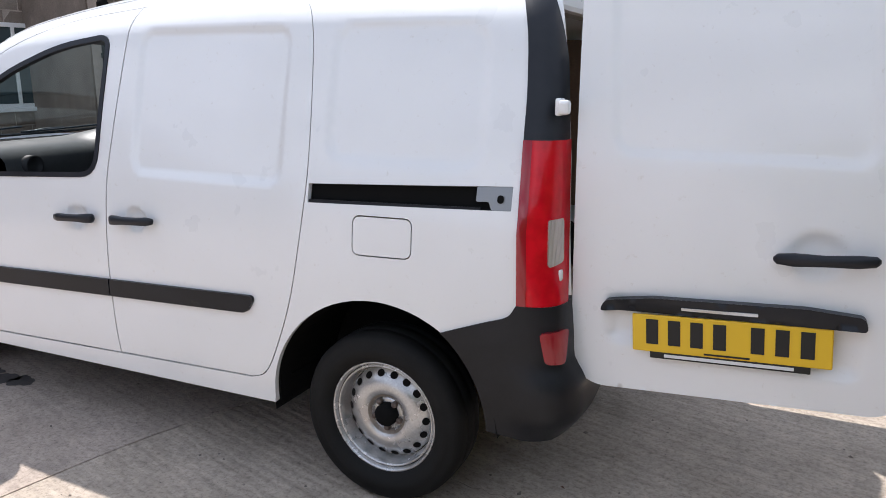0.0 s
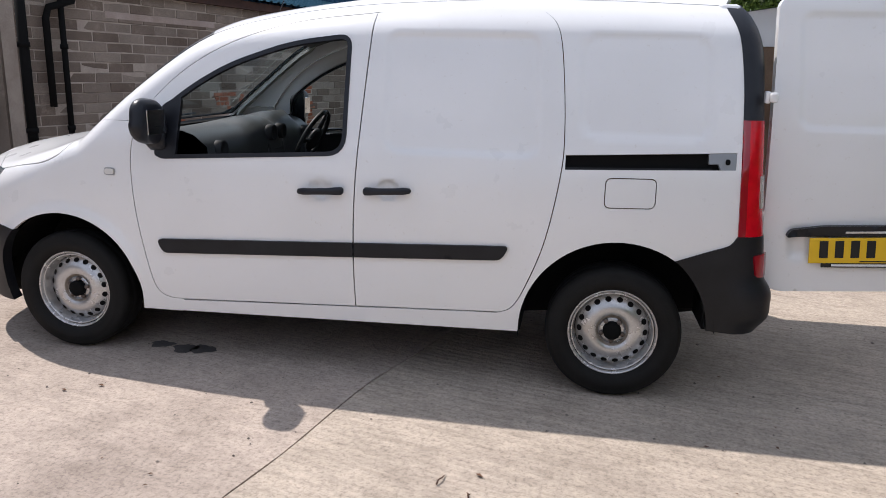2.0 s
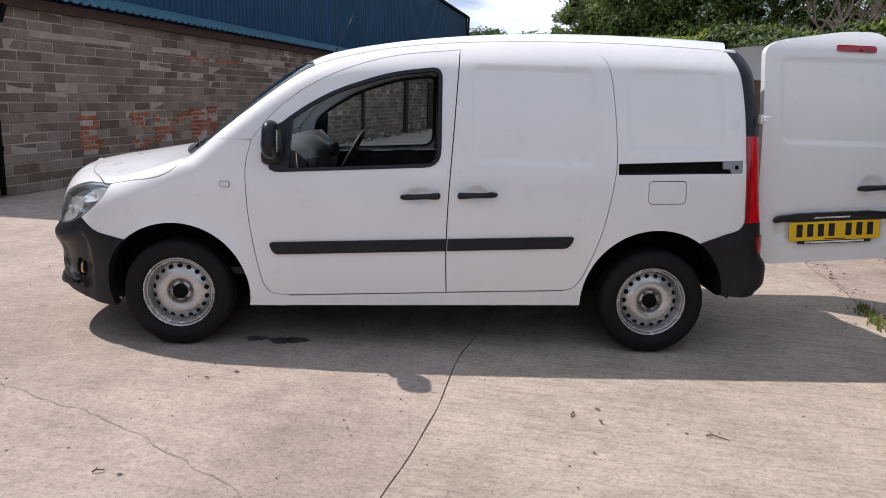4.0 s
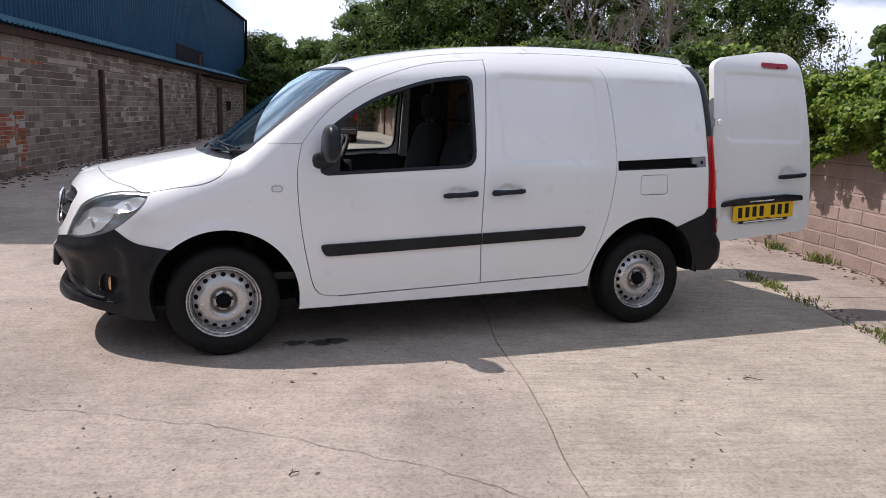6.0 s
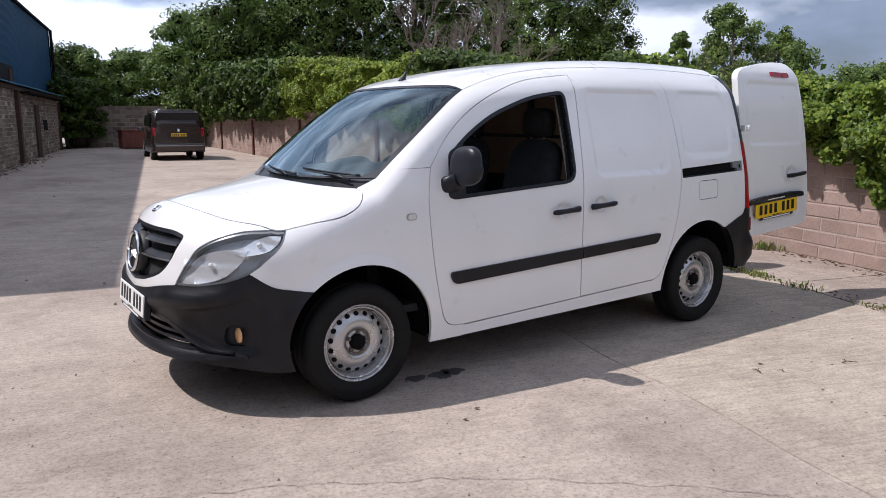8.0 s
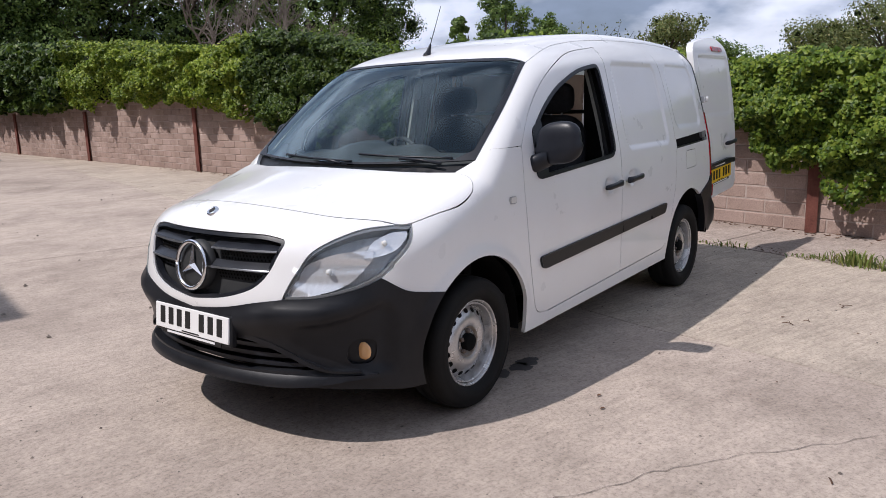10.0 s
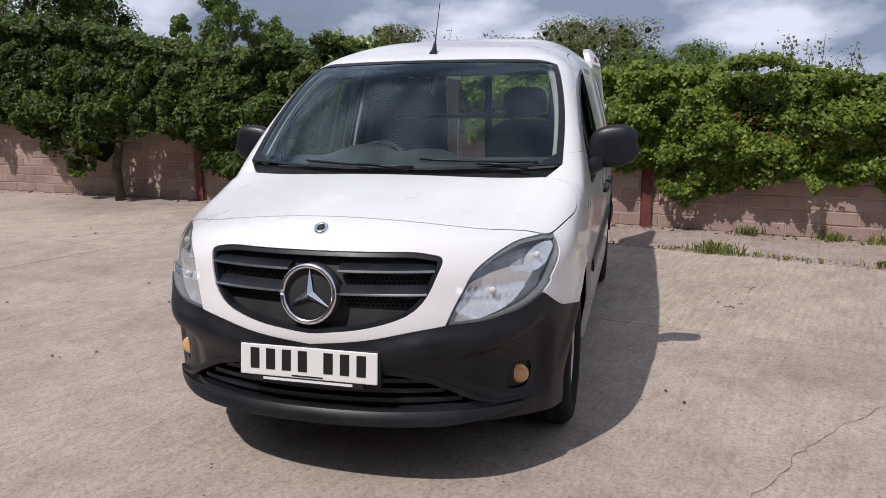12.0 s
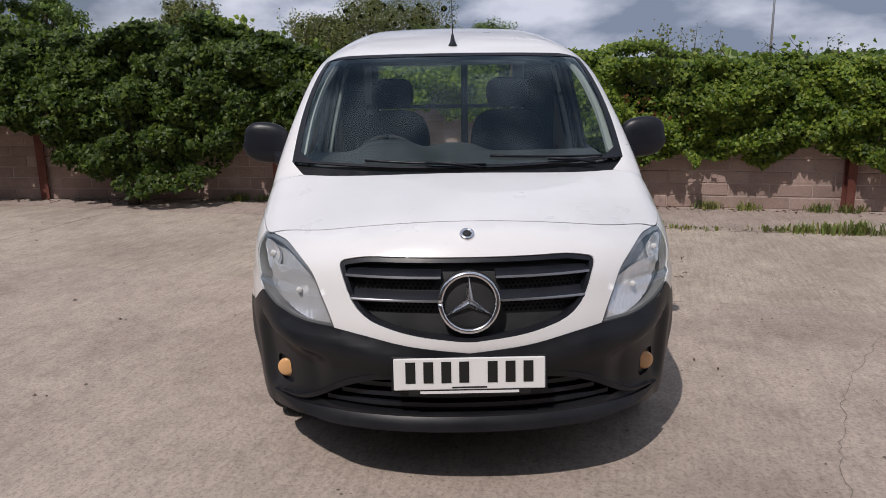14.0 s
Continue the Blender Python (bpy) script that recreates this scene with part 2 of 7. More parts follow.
# ---------------------------------------------------------------- the van's skin
# The van stands along x, its nose towards -x; its skin is where skin(x, y, z) is 0.
XC = -1.5
WHEEL_R = 0.305


def curve(x, xs, ys):
    """A smooth curve through knots."""
    x, xs, ys = np.asarray(x, float), np.asarray(xs, float), np.asarray(ys, float)
    t = np.gradient(ys, xs)
    i = np.clip(np.searchsorted(xs, x) - 1, 0, len(xs) - 2)
    h = xs[i + 1] - xs[i]
    u = np.clip((x - xs[i]) / h, 0, 1)
    return (ys[i] * (1 + 2 * u) * (1 - u) ** 2 + t[i] * h * u * (1 - u) ** 2 + ys[i + 1] * u * u * (3 - 2 * u) + t[i + 1] * h * u * u * (u - 1))


def smax(a, b, k):
    h = np.clip(0.5 + 0.5 * (a - b) / k, 0, 1)
    return b + (a - b) * h + k * h * (1 - h)


def step(e0, e1, x):
    u = np.clip((x - e0) / (e1 - e0), 0, 1)
    return u * u * (3 - 2 * u)


def rounded(x, z, x0, x1, z0, z1, r, edge):
    """1 inside a rounded rectangle, 0 outside, with a soft edge."""
    cx, cz, hx, hz = (x0 + x1) / 2, (z0 + z1) / 2, (x1 - x0) / 2 - r, (z1 - z0) / 2 - r
    d = np.hypot(np.maximum(np.abs(x - cx) - hx, 0), np.maximum(np.abs(z - cz) - hz, 0)) - r
    return 1 - step(-edge, 0.0, d)


def half_width(x, z):
    w = curve(z, [0.1, 0.2, 0.35, 0.6, 0.9, 1.05, 1.2, 1.4, 1.6, 1.75, 2.0], [0.80, 0.845, 0.868, 0.878, 0.874, 0.860, 0.828, 0.778, 0.722, 0.672, 0.58])
    w = w - 0.03 * np.clip((x - 1.0) / 1.0, 0, 1) ** 2 - 0.012 * np.clip((-0.9 - x) / 0.6, 0, 1) ** 2 * (z > 0.75)
    # pressed panels in the load doors and sides, cups behind the handles, a sculpted wing
    lean = 0.035 * (z - 1.3)
    w = w - 0.011 * rounded(x + lean, z, 0.27, 0.98, 1.07, 1.615, 0.07, 0.035)
    w = w - 0.009 * rounded(x + lean, z, 1.13, 1.70, 1.16, 1.62, 0.09, 0.035)
    for hx, hz in ((-0.005, 0.896), (0.311, 0.909)):
        d = np.hypot(x - hx, (z - hz) * 1.25)
        w = w - 0.020 * (1 - step(0.030, 0.062, d))
    d = np.hypot(x + 1.3485, z - WHEEL_R)
    w = w + 0.012 * (1 - step(0.41, 0.47, d)) * step(0.35, 0.5, z)
    return w


def skin(x, y, z):
    x, y, z = np.asarray(x, float), np.abs(np.asarray(y, float)), np.asarray(z, float)
    front = curve(z, [0.05, 0.18, 0.30, 0.45, 0.60, 0.75, 0.88, 0.97, 1.2], [-2.10, -2.19, -2.205, -2.20, -2.235, -2.205, -2.165, -2.13, -2.05])
    w = half_width(x, z)
    p = 2.25
    v = np.maximum(0, (XC - x) / (XC - front))
    side = (((y / w) ** p + v ** p) ** (1 / p) - 1) * w
    bonnet = curve(x, [-2.4, -2.2, -2.08, -1.95, -1.7, -1.435, -1.25, -0.9], [0.84, 0.915, 0.965, 0.997, 1.045, 1.092, 1.118, 1.16]) - curve(x, [-2.4, -2.1, -1.7, -1.45, -1.25, -0.9], [0.27, 0.26, 0.20, 0.14, 0.07, 0.05]) * y * y
    screen = 1.105 + 0.80 * (x + 1.36) + 0.022 * (1 - ((x + 1.02) / 0.34) ** 2) - 0.20 * y * y
    roof = curve(x, [-1.2, -0.7, -0.6, -0.46, -0.23, 0.0, 0.5, 1.1, 1.7, 2.1, 2.4], [1.40, 1.615, 1.65, 1.69, 1.735, 1.768, 1.812, 1.826, 1.812, 1.79, 1.76]) - 0.07 * y * y
    top = np.maximum(bonnet, -smax(-screen, -roof, 0.05))
    k = curve(z, [0.0, 0.9, 1.0, 1.3, 1.5, 1.7, 2.0], [0.11, 0.11, 0.10, 0.09, 0.12, 0.24, 0.26])
    f = smax(side, z - top, k)
    rear = curve(z, [0.2, 0.35, 0.6, 1.0, 1.3, 1.6, 1.8, 2.0], [1.945, 1.988, 1.993, 1.952, 1.935, 1.907, 1.865, 1.785])
    return smax(f, x - rear + 0.05 * y * y, 0.10)


def root(fun, lo, hi, n=44):
    """Bisect, element by element, from a place outside to a place inside."""
    lo, hi = np.broadcast_arrays(np.asarray(lo, float), np.asarray(hi, float))
    lo, hi = lo.copy(), hi.copy()
    for _ in range(n):
        mid = (lo + hi) / 2
        out = fun(mid) > 0
        lo, hi = np.where(out, mid, lo), np.where(out, hi, mid)
    return (lo + hi) / 2


def on_side(p):
    x, z = np.asarray(p, float).T
    return np.stack([x, root(lambda y: skin(x, y, z), -1.1 + 0 * x, -0.15 + 0 * x), z], 1)


def on_top(p):
    x, y = np.asarray(p, float).T
    return np.stack([x, y, root(lambda z: skin(x, y, z), 2.1 + 0 * x, 0.55 + 0 * x)], 1)


def on_front(p):
    y, z = np.asarray(p, float).T
    return np.stack([root(lambda x: skin(x, y, z), -2.5 + 0 * y, -1.4 + 0 * y), y, z], 1)


def round_nose(p):
    """From (angle round the nose, height)."""
    a, z = np.asarray(p, float).T
    r = root(lambda r: skin(XC - r * np.cos(a), r * np.sin(a), z), 1.4 + 0 * a, 0.05 + 0 * a)
    return np.stack([XC - r * np.cos(a), r * np.sin(a), z], 1)


XR = 1.45


def round_tail(p):
    a, z = np.asarray(p, float).T
    r = root(lambda r: skin(XR + r * np.cos(a), r * np.sin(a), z), 1.4 + 0 * a, 0.05 + 0 * a)
    return np.stack([XR + r * np.cos(a), r * np.sin(a), z], 1)


def nose_angle(x, y):
    return np.arctan2(y, XC - np.asarray(x, float))


def tail_angle(x, y):
    return np.arctan2(y, np.asarray(x, float) - XR)


def normals(p):
    e = 1e-3
    g = np.stack([(skin(*(p + d).T) - skin(*(p - d).T)) for d in np.eye(3) * e], 1)
    return g / np.maximum(np.linalg.norm(g, axis=1, keepdims=True), 1e-9)


def inside(poly, pts):
    x, y = pts[:, 0], pts[:, 1]
    res = np.zeros(len(pts), bool)
    a = np.asarray(poly)
    for (x0, y0), (x1, y1) in zip(a, np.roll(a, -1, 0)):
        hit = (y0 > y) != (y1 > y)
        res ^= hit & (x < (x1 - x0) * (y - y0) / (y1 - y0 + 1e-15) + x0)
    return res


def resample(poly, gap, closed=True):
    a = np.asarray(poly, float)
    out = []
    for p, q in zip(a, np.roll(a, -1, 0) if closed else a[1:]):
        n = max(1, int(math.ceil(np.linalg.norm(q - p) / gap)))
        out += [p + (q - p) * i / n for i in range(n)]
    if not closed:
        out.append(a[-1])
    return np.array(out)


def spline(pts, n=8):
    """A Catmull-Rom line through points."""
    p = np.asarray(pts, float)
    p = np.concatenate([[2 * p[0] - p[1]], p, [2 * p[-1] - p[-2]]])
    out = []
    for i in range(1, len(p) - 2):
        for u in np.arange(n) / n:
            out.append(0.5 * (2 * p[i] + (p[i + 1] - p[i - 1]) * u + (2 * p[i - 1] - 5 * p[i] + 4 * p[i + 1] - p[i + 2]) * u ** 2 + (3 * p[i] - p[i - 1] - 3 * p[i + 1] + p[i + 2]) * u ** 3))
    return np.array(out + [p[-2]])


def soften(poly, radius, n=5):
    """Round a closed polygon's corners; radius: one for all, or one each."""
    a = np.asarray(poly, float)
    rs = [radius] * len(a) if np.isscalar(radius) else radius
    out = []
    for i, p in enumerate(a):
        b, c = a[i - 1] - p, a[(i + 1) % len(a)] - p
        lb, lc = np.linalg.norm(b), np.linalg.norm(c)
        r = min(rs[i], lb * 0.48, lc * 0.48)
        if r < 1e-4:
            out.append(p)
            continue
        s, e = p + b / lb * r, p + c / lc * r
        out += [(1 - u) ** 2 * s + 2 * u * (1 - u) * p + u * u * e for u in np.linspace(0, 1, n + 1)]
    return np.array(out)


def fill(outer, holes=(), gap=0.03):
    """Triangles over a polygon with holes."""
    loops = [resample(outer, gap)] + [resample(h, gap) for h in holes]
    lo, hi = loops[0].min(0), loops[0].max(0)
    gx, gy = np.meshgrid(np.arange(lo[0] + gap / 2, hi[0], gap), np.arange(lo[1] + gap / 2, hi[1], gap))
    gx[1::2] += gap / 2
    g = np.stack([gx.ravel(), gy.ravel()], 1)
    keep = inside(loops[0], g)
    for h in loops[1:]:
        keep &= ~inside(h, g)
    g = g[keep]
    edge = np.concatenate(loops)
    for s in range(0, len(edge), 200):
        if len(g):
            g = g[(np.abs(g[:, None] - edge[None, s:s + 200]) ** 2).sum(2).min(1) > (0.45 * gap) ** 2]
    pts, links, k = list(edge) + list(g), [], 0
    for l in loops:
        links += [(k + i, k + (i + 1) % len(l)) for i in range(len(l))]
        k += len(l)
    vs, _, fs, *_ = delaunay_2d_cdt([Vector((float(p[0]), float(p[1]))) for p in pts], links, [], 0, 1e-7)
    vs = np.array([(v.x, v.y) for v in vs])
    fs = np.array([f[:3] for f in fs if len(f) == 3])
    c = vs[fs].mean(1)
    ok = inside(loops[0], c)
    for h in loops[1:]:
        ok &= ~inside(h, c)
    return vs, fs[ok]


def panel(name, material, parent, outer, to_skin, holes=(), gap=0.03, lift=0.0, depth=0.02, mirror=False, label="", shift=None, exact=True):
    """A sheet of the van's skin over a polygon of one of its views, with its edges turned in."""
    v2, fs = fill(outer, holes, gap)
    p = to_skin(v2)
    n = normals(p)
    if callable(lift):
        p, exact = p + n * lift(v2)[:, None], False
    else:
        p = p + n * lift
    if shift is not None:
        p = p + shift
    a, b, c = p[fs[:, 0]], p[fs[:, 1]], p[fs[:, 2]]
    flip = (np.cross(b - a, c - a) * n[fs[:, 0]]).sum(1) < 0
    fs[flip] = fs[flip][:, ::-1]
    count = {}
    for f in fs:
        for i in range(3):
            e = (f[i], f[(i + 1) % 3])
            count[e] = 1
    rim = [e for e in count if (e[1], e[0]) not in count]
    verts, faces = list(p), [tuple(f) for f in fs]
    ids = {}
    if depth:
        for i in {i for e in rim for i in e}:
            ids[i] = (len(verts), len(verts) + 1)
            verts += [p[i] - n[i] * 0.0005, p[i] - n[i] * depth]
        faces += [(ids[i][0], ids[i][1], ids[j][1], ids[j][0]) for i, j in rim]
    verts = np.array(verts)
    if mirror:
        verts = verts * (1, -1, 1)
        faces = [f[::-1] for f in faces]
    d = mesh(name, verts, faces, material, True)
    if exact:
        # the skin's own normals on the sheet, so that it mirrors without facets
        side = np.array([v.normal for v in d.vertices])
        side[:len(n)] = n * ((1, -1, 1) if mirror else (1, 1, 1))
        d.normals_split_custom_set_from_vertices([tuple(v) for v in side])
    return part(name, d, material, parent, label)


def grown(poly, by):
    """A closed polygon moved outwards by a little."""
    a = np.asarray(poly, float)
    area = 0.5 * np.sum(a[:, 0] * np.roll(a[:, 1], -1) - np.roll(a[:, 0], -1) * a[:, 1])
    d = np.roll(a, -1, 0) - np.roll(a, 1, 0)
    n = np.stack([d[:, 1], -d[:, 0]], 1) * (1 if area > 0 else -1)
    return a + by * n / np.maximum(np.linalg.norm(n, axis=1, keepdims=True), 1e-9)


def arc(cx, cz, r, a0, a1, n=24):
    return [(cx + r * math.cos(radians(a)), cz + r * math.sin(radians(a))) for a in np.linspace(a0, a1, n)]


# lines of the side view: x, z
FRONT_ARCH = arc(-1.3485, WHEEL_R, 0.409, -8, 131)
REAR_ARCH = arc(1.352, WHEEL_R, 0.428, 57, 182)
WING_BUMPER = spline([FRONT_ARCH[-1], (-1.715, 0.630), (-1.80, 0.652), (-1.885, 0.712)], 6)
LAMP_BACK = spline([(-1.885, 0.712), (-1.81, 0.772), (-1.745, 0.835), (-1.705, 0.905)], 5)
BONNET_SIDE = spline([(-1.705, 0.905), (-1.58, 0.93), (-1.45, 0.95), (-1.36, 0.99), (-1.31, 1.04), (-1.285, 1.075)], 6)
DOOR_FRONT = spline([(-0.925, 1.172), (-0.950, 1.06), (-0.955, 0.94), (-0.934, 0.70), (-0.882, 0.43), (-0.845, 0.345), (-0.79, 0.318), (-0.72, 0.314)], 6)
DOOR_TOP = spline([(-0.925, 1.172), (-0.80, 1.325), (-0.63, 1.46), (-0.42, 1.565), (-0.15, 1.645), (0.203, 1.688)], 8)
DOOR_SPLIT = spline([(0.203, 1.688), (0.180, 1.30), (0.156, 0.90), (0.150, 0.60), (0.159, 0.350)], 8)
SLIDER_BACK = spline([(0.203, 1.688), (0.55, 1.70), (0.90, 1.708), (0.985, 1.685), (1.035, 1.61), (1.062, 1.44), (1.080, 1.20), (1.075, 1.02), (1.024, 0.73), (0.95, 0.515), (0.89, 0.405), (0.82, 0.372)], 8)
PILLAR_LINE = spline([(1.728, 1.738), (1.782, 1.60), (1.806, 1.42), (1.813, 1.265)], 6)
TAIL_LINE = [(1.813, 1.265), (1.820, 1.0), (1.830, 0.785)]
REAR_BUMPER = spline([(1.830, 0.785), (1.800, 0.745), (1.72, 0.715), REAR_ARCH[0]], 6)
DITCH_X = np.linspace(-0.60, 1.728, 40)
DITCH = np.stack([DITCH_X, curve(DITCH_X, [-0.7, -0.58, -0.3, 0.0, 0.5, 1.1, 1.728], [1.54, 1.588, 1.668, 1.715, 1.748, 1.757, 1.738])], 1)
# windscreen, in the view from above: x, y
SCREEN_Y = np.linspace(-0.762, 0.762, 33)
SCREEN_BASE = np.stack([-1.365 + 0.27 * SCREEN_Y ** 2, SCREEN_Y], 1)
DITCH_3D = on_side(DITCH)
sy = abs(DITCH_3D[0, 1])
SCREEN_TOP_Y = np.linspace(-sy, sy, 29)
SCREEN_TOP = np.stack([DITCH_3D[0, 0] - 0.21 * (sy ** 2 - SCREEN_TOP_Y ** 2) , SCREEN_TOP_Y], 1)
sb, st = SCREEN_BASE[0], np.array([DITCH_3D[0, 0], -sy])
SCREEN_EDGE = np.array([sb + (st - sb) * u + np.array([0, -0.022]) * math.sin(math.pi * u) for u in np.linspace(0, 1, 24)])
SCREEN_EDGE_3D = on_top(SCREEN_EDGE)
EDGE_XZ = SCREEN_EDGE_3D[:, [0, 2]]
seam = int(np.argmin(np.abs(EDGE_XZ[:, 1] - 1.172)))

RAIL_CUT = soften([(1.093, 1.098), (1.797, 1.133), (1.797, 1.062), (1.093, 1.036)], 0.003)
FLAP = soften([(1.266, 1.010), (1.266, 0.878), (1.482, 0.884), (1.482, 1.014)], 0.03)
van = thing("van", "white panel van with black bumpers and one rear door open", "van")
for sgn in (False, True):
    wing = np.concatenate([arc(-1.3485, WHEEL_R, 0.409, -8, 131), WING_BUMPER[1:], LAMP_BACK[1:], BONNET_SIDE[1:], EDGE_XZ[:seam + 1], DOOR_FRONT, [(-0.735, 0.25)]])
    panel("wing", M_PAINT, van, wing, on_side, gap=0.025, mirror=sgn)
    side = np.concatenate([EDGE_XZ[seam:], DITCH[1:], PILLAR_LINE, TAIL_LINE[1:], REAR_BUMPER[1:], REAR_ARCH[1:], [(0.92, 0.287), (-0.733, 0.252), (-0.733, 0.308)],
                           [(0.159, 0.344)], SLIDER_BACK[::-1][:-1] + (0.004, -0.002), DOOR_TOP[::-1] + (0, 0.004)])
    ob = panel("body_side", M_PAINT, van, side, on_side, [RAIL_CUT, FLAP], 0.022, mirror=sgn)
    panel("fuel_flap", M_PAINT, ob, grown(FLAP, -0.0042), on_side, gap=0.022, mirror=sgn)
    door = np.concatenate([DOOR_TOP[1:], DOOR_SPLIT[1:] - (0.003, 0), DOOR_FRONT[::-1] + (0.004, 0.003)])
    WINDOW = soften([(-0.825, 1.003), (-0.80, 1.235), (-0.655, 1.348), (-0.474, 1.452), (-0.18, 1.553), (0.105, 1.590), (0.108, 1.056)],
                    [0.05, 0.08, 0.1, 0.1, 0.12, 0.06, 0.09])
    od = panel("front_door", M_PAINT, van, door, on_side, [WINDOW], 0.022, mirror=sgn)
    inner = grown(WINDOW, -0.017)
    panel("window_frame", M_TRIM, od, grown(WINDOW, 0.003), on_side, [inner], 0.02, 0.004, 0.02, sgn)
    slider = np.concatenate([SLIDER_BACK[:-1], [(0.82, 0.3765), (0.159, 0.352)], DOOR_SPLIT[::-1] + (0.003, 0)])
    panel("sliding_door", M_PAINT, van, slider, on_side, gap=0.016, mirror=sgn)

bonnet_edge = on_side(BONNET_SIDE)
NOSE_LINE_Y = np.linspace(-0.745, 0.745, 31)
NOSE_LINE = np.stack([-2.005 + 0.36 * np.abs(NOSE_LINE_Y) ** 2 + 0.04 * step(0.5, 0.745, np.abs(NOSE_LINE_Y)), NOSE_LINE_Y], 1)
BON_Y = np.linspace(-0.70, 0.70, 25)
BON_BACK = np.stack([-1.445 + 0.33 * BON_Y ** 2, BON_Y], 1)
lt = spline([NOSE_LINE[0], (NOSE_LINE[0] + bonnet_edge[0, :2]) / 2 + (-0.004, -0.004), bonnet_edge[0, :2]], 5)
left = np.concatenate([lt[1:], bonnet_edge[1:, :2]])
bonnet = np.concatenate([NOSE_LINE[::-1], left, BON_BACK[1:-1], (left * (1, -1))[::-1]])
panel("bonnet", M_PAINT, van, grown(bonnet, -0.0035), on_top, gap=0.03, lift=0.001)
roof_side = DITCH_3D[:, :2]
rear_y = np.linspace(roof_side[-1, 1], -roof_side[-1, 1], 25)
ROOF_BACK = np.stack([roof_side[-1, 0] + 0.30 * (roof_side[-1, 1] ** 2 - rear_y ** 2), rear_y], 1)
roof = np.concatenate([roof_side, ROOF_BACK[1:-1], (roof_side * (1, -1))[::-1], SCREEN_TOP[1:-1][::-1]])
panel("roof", M_PAINT, van, roof, on_top, gap=0.035, lift=0.002)
screen = np.concatenate([SCREEN_EDGE, SCREEN_TOP[1:-1], (SCREEN_EDGE * (1, -1))[::-1], SCREEN_BASE[1:-1][::-1]])
# nose, bumper and lamps
def angles(points):
    p = np.asarray(points, float)
    return np.stack([nose_angle(p[:, 0], p[:, 1]), p[:, 2]], 1)


front_line = on_top(NOSE_LINE)
lamp_top = on_top(lt)
LAMP_INNER = spline([lamp_top[0], (-1.83, -0.66, 0.895), (-1.93, -0.563, 0.828), (-2.0, -0.520, 0.75), (-2.05, -0.492, 0.69), (-2.08, -0.472, 0.640)], 6)
LAMP_INNER = np.concatenate([lamp_top[:1], on_front(LAMP_INNER[1:, 1:])])
lamp_back = on_side(LAMP_BACK)
LAMP_LOWER = np.concatenate([on_front(spline([(-0.472, 0.640), (-0.60, 0.646), (-0.70, 0.670), (-0.745, 0.690)], 6)), lamp_back[:1]])
LAMP = np.concatenate([lamp_top[::-1], LAMP_INNER[1:], LAMP_LOWER[1:], lamp_back[1:-1]])
LAMP_A = angles(LAMP)
NOSE_LOW = spline([(0.0, 0.566), (0.20, 0.590), (0.36, 0.622), (0.472, 0.640)], 6)
inner_yz = LAMP_INNER[:, 1:]
nose = np.concatenate([front_line[:, 1:], (inner_yz * (-1, 1))[1:], NOSE_LOW[::-1][1:], (NOSE_LOW * (-1, 1))[1:], inner_yz[::-1][1:-1]])
GRILLE = soften([(-0.458, 0.868), (-0.36, 0.888), (0.36, 0.888), (0.458, 0.868), (0.395, 0.690), (0.22, 0.630), (0.0, 0.603), (-0.22, 0.630), (-0.395, 0.690)], [0.03, 0.1, 0.1, 0.03, 0.09, 0.1, 0.04, 0.1, 0.09])
panel("nose_panel", M_PAINT, van, nose, on_front, [GRILLE], 0.022)
nose_low_3d = on_front(NOSE_LOW * (-1, 1))
half_top = np.concatenate([angles(nose_low_3d), angles(LAMP_LOWER)[1:], angles(on_side(WING_BUMPER[::-1]))[1:]])
ARCH_LOW = [(-1.3485 + r * math.cos(radians(a)), WHEEL_R + r * math.sin(radians(a))) for a, r in zip(np.linspace(133, 193, 16), 0.409 - 0.050 * np.linspace(0, 1, 16) ** 1.5)]
arch_low = angles(on_side(np.array(ARCH_LOW)))
half_low = np.array([(-1.25, 0.226), (-1.10, 0.240), (-0.97, 0.258), (-0.8, 0.272), (-0.5, 0.278), (0, 0.278)])
half = np.concatenate([half_top, arch_low, half_low])
bumper = np.concatenate([half, (half * (-1, 1))[::-1][1:-1]])
INTAKE_TOP = spline([(0.0, 0.478), (0.25, 0.478), (0.42, 0.470), (0.55, 0.440), (0.65, 0.403), (0.73, 0.368), (0.81, 0.346)], 6)
INTAKE = np.concatenate([INTAKE_TOP * (-1, 1), [(-0.4, 0.336), (0, 0.334), (0.4, 0.336)], INTAKE_TOP[::-1][:-1]])
FOGS = [soften([(s * 0.925, 0.362), (s * 1.07, 0.352), (s * 1.09, 0.455), (s * 0.95, 0.462)], 0.05) for s in (-1, 1)]
top_a = half_top[np.argsort(half_top[:, 0])]


def bumper_form(p):
    """A ledge below the nose, a shoulder, and a scoop round the fog lamps."""
    a, z = -np.abs(p[:, 0]), p[:, 1]
    d = np.interp(a, top_a[:, 0], top_a[:, 1]) - z
    full = 1 - step(0.80, 1.12, -a)
    scoop = step(0.64, 0.80, -a) * (1 - step(1.10, 1.2, -a))
    out = 0.004 + 0.030 * full * step(0.0, 0.06, d)
    out = out - 0.012 * full * step(0.07, 0.16, d) - 0.030 * scoop * step(0.085, 0.125, d)
    return out + 0.022 * scoop * (1 - step(0.30, 0.36, z))


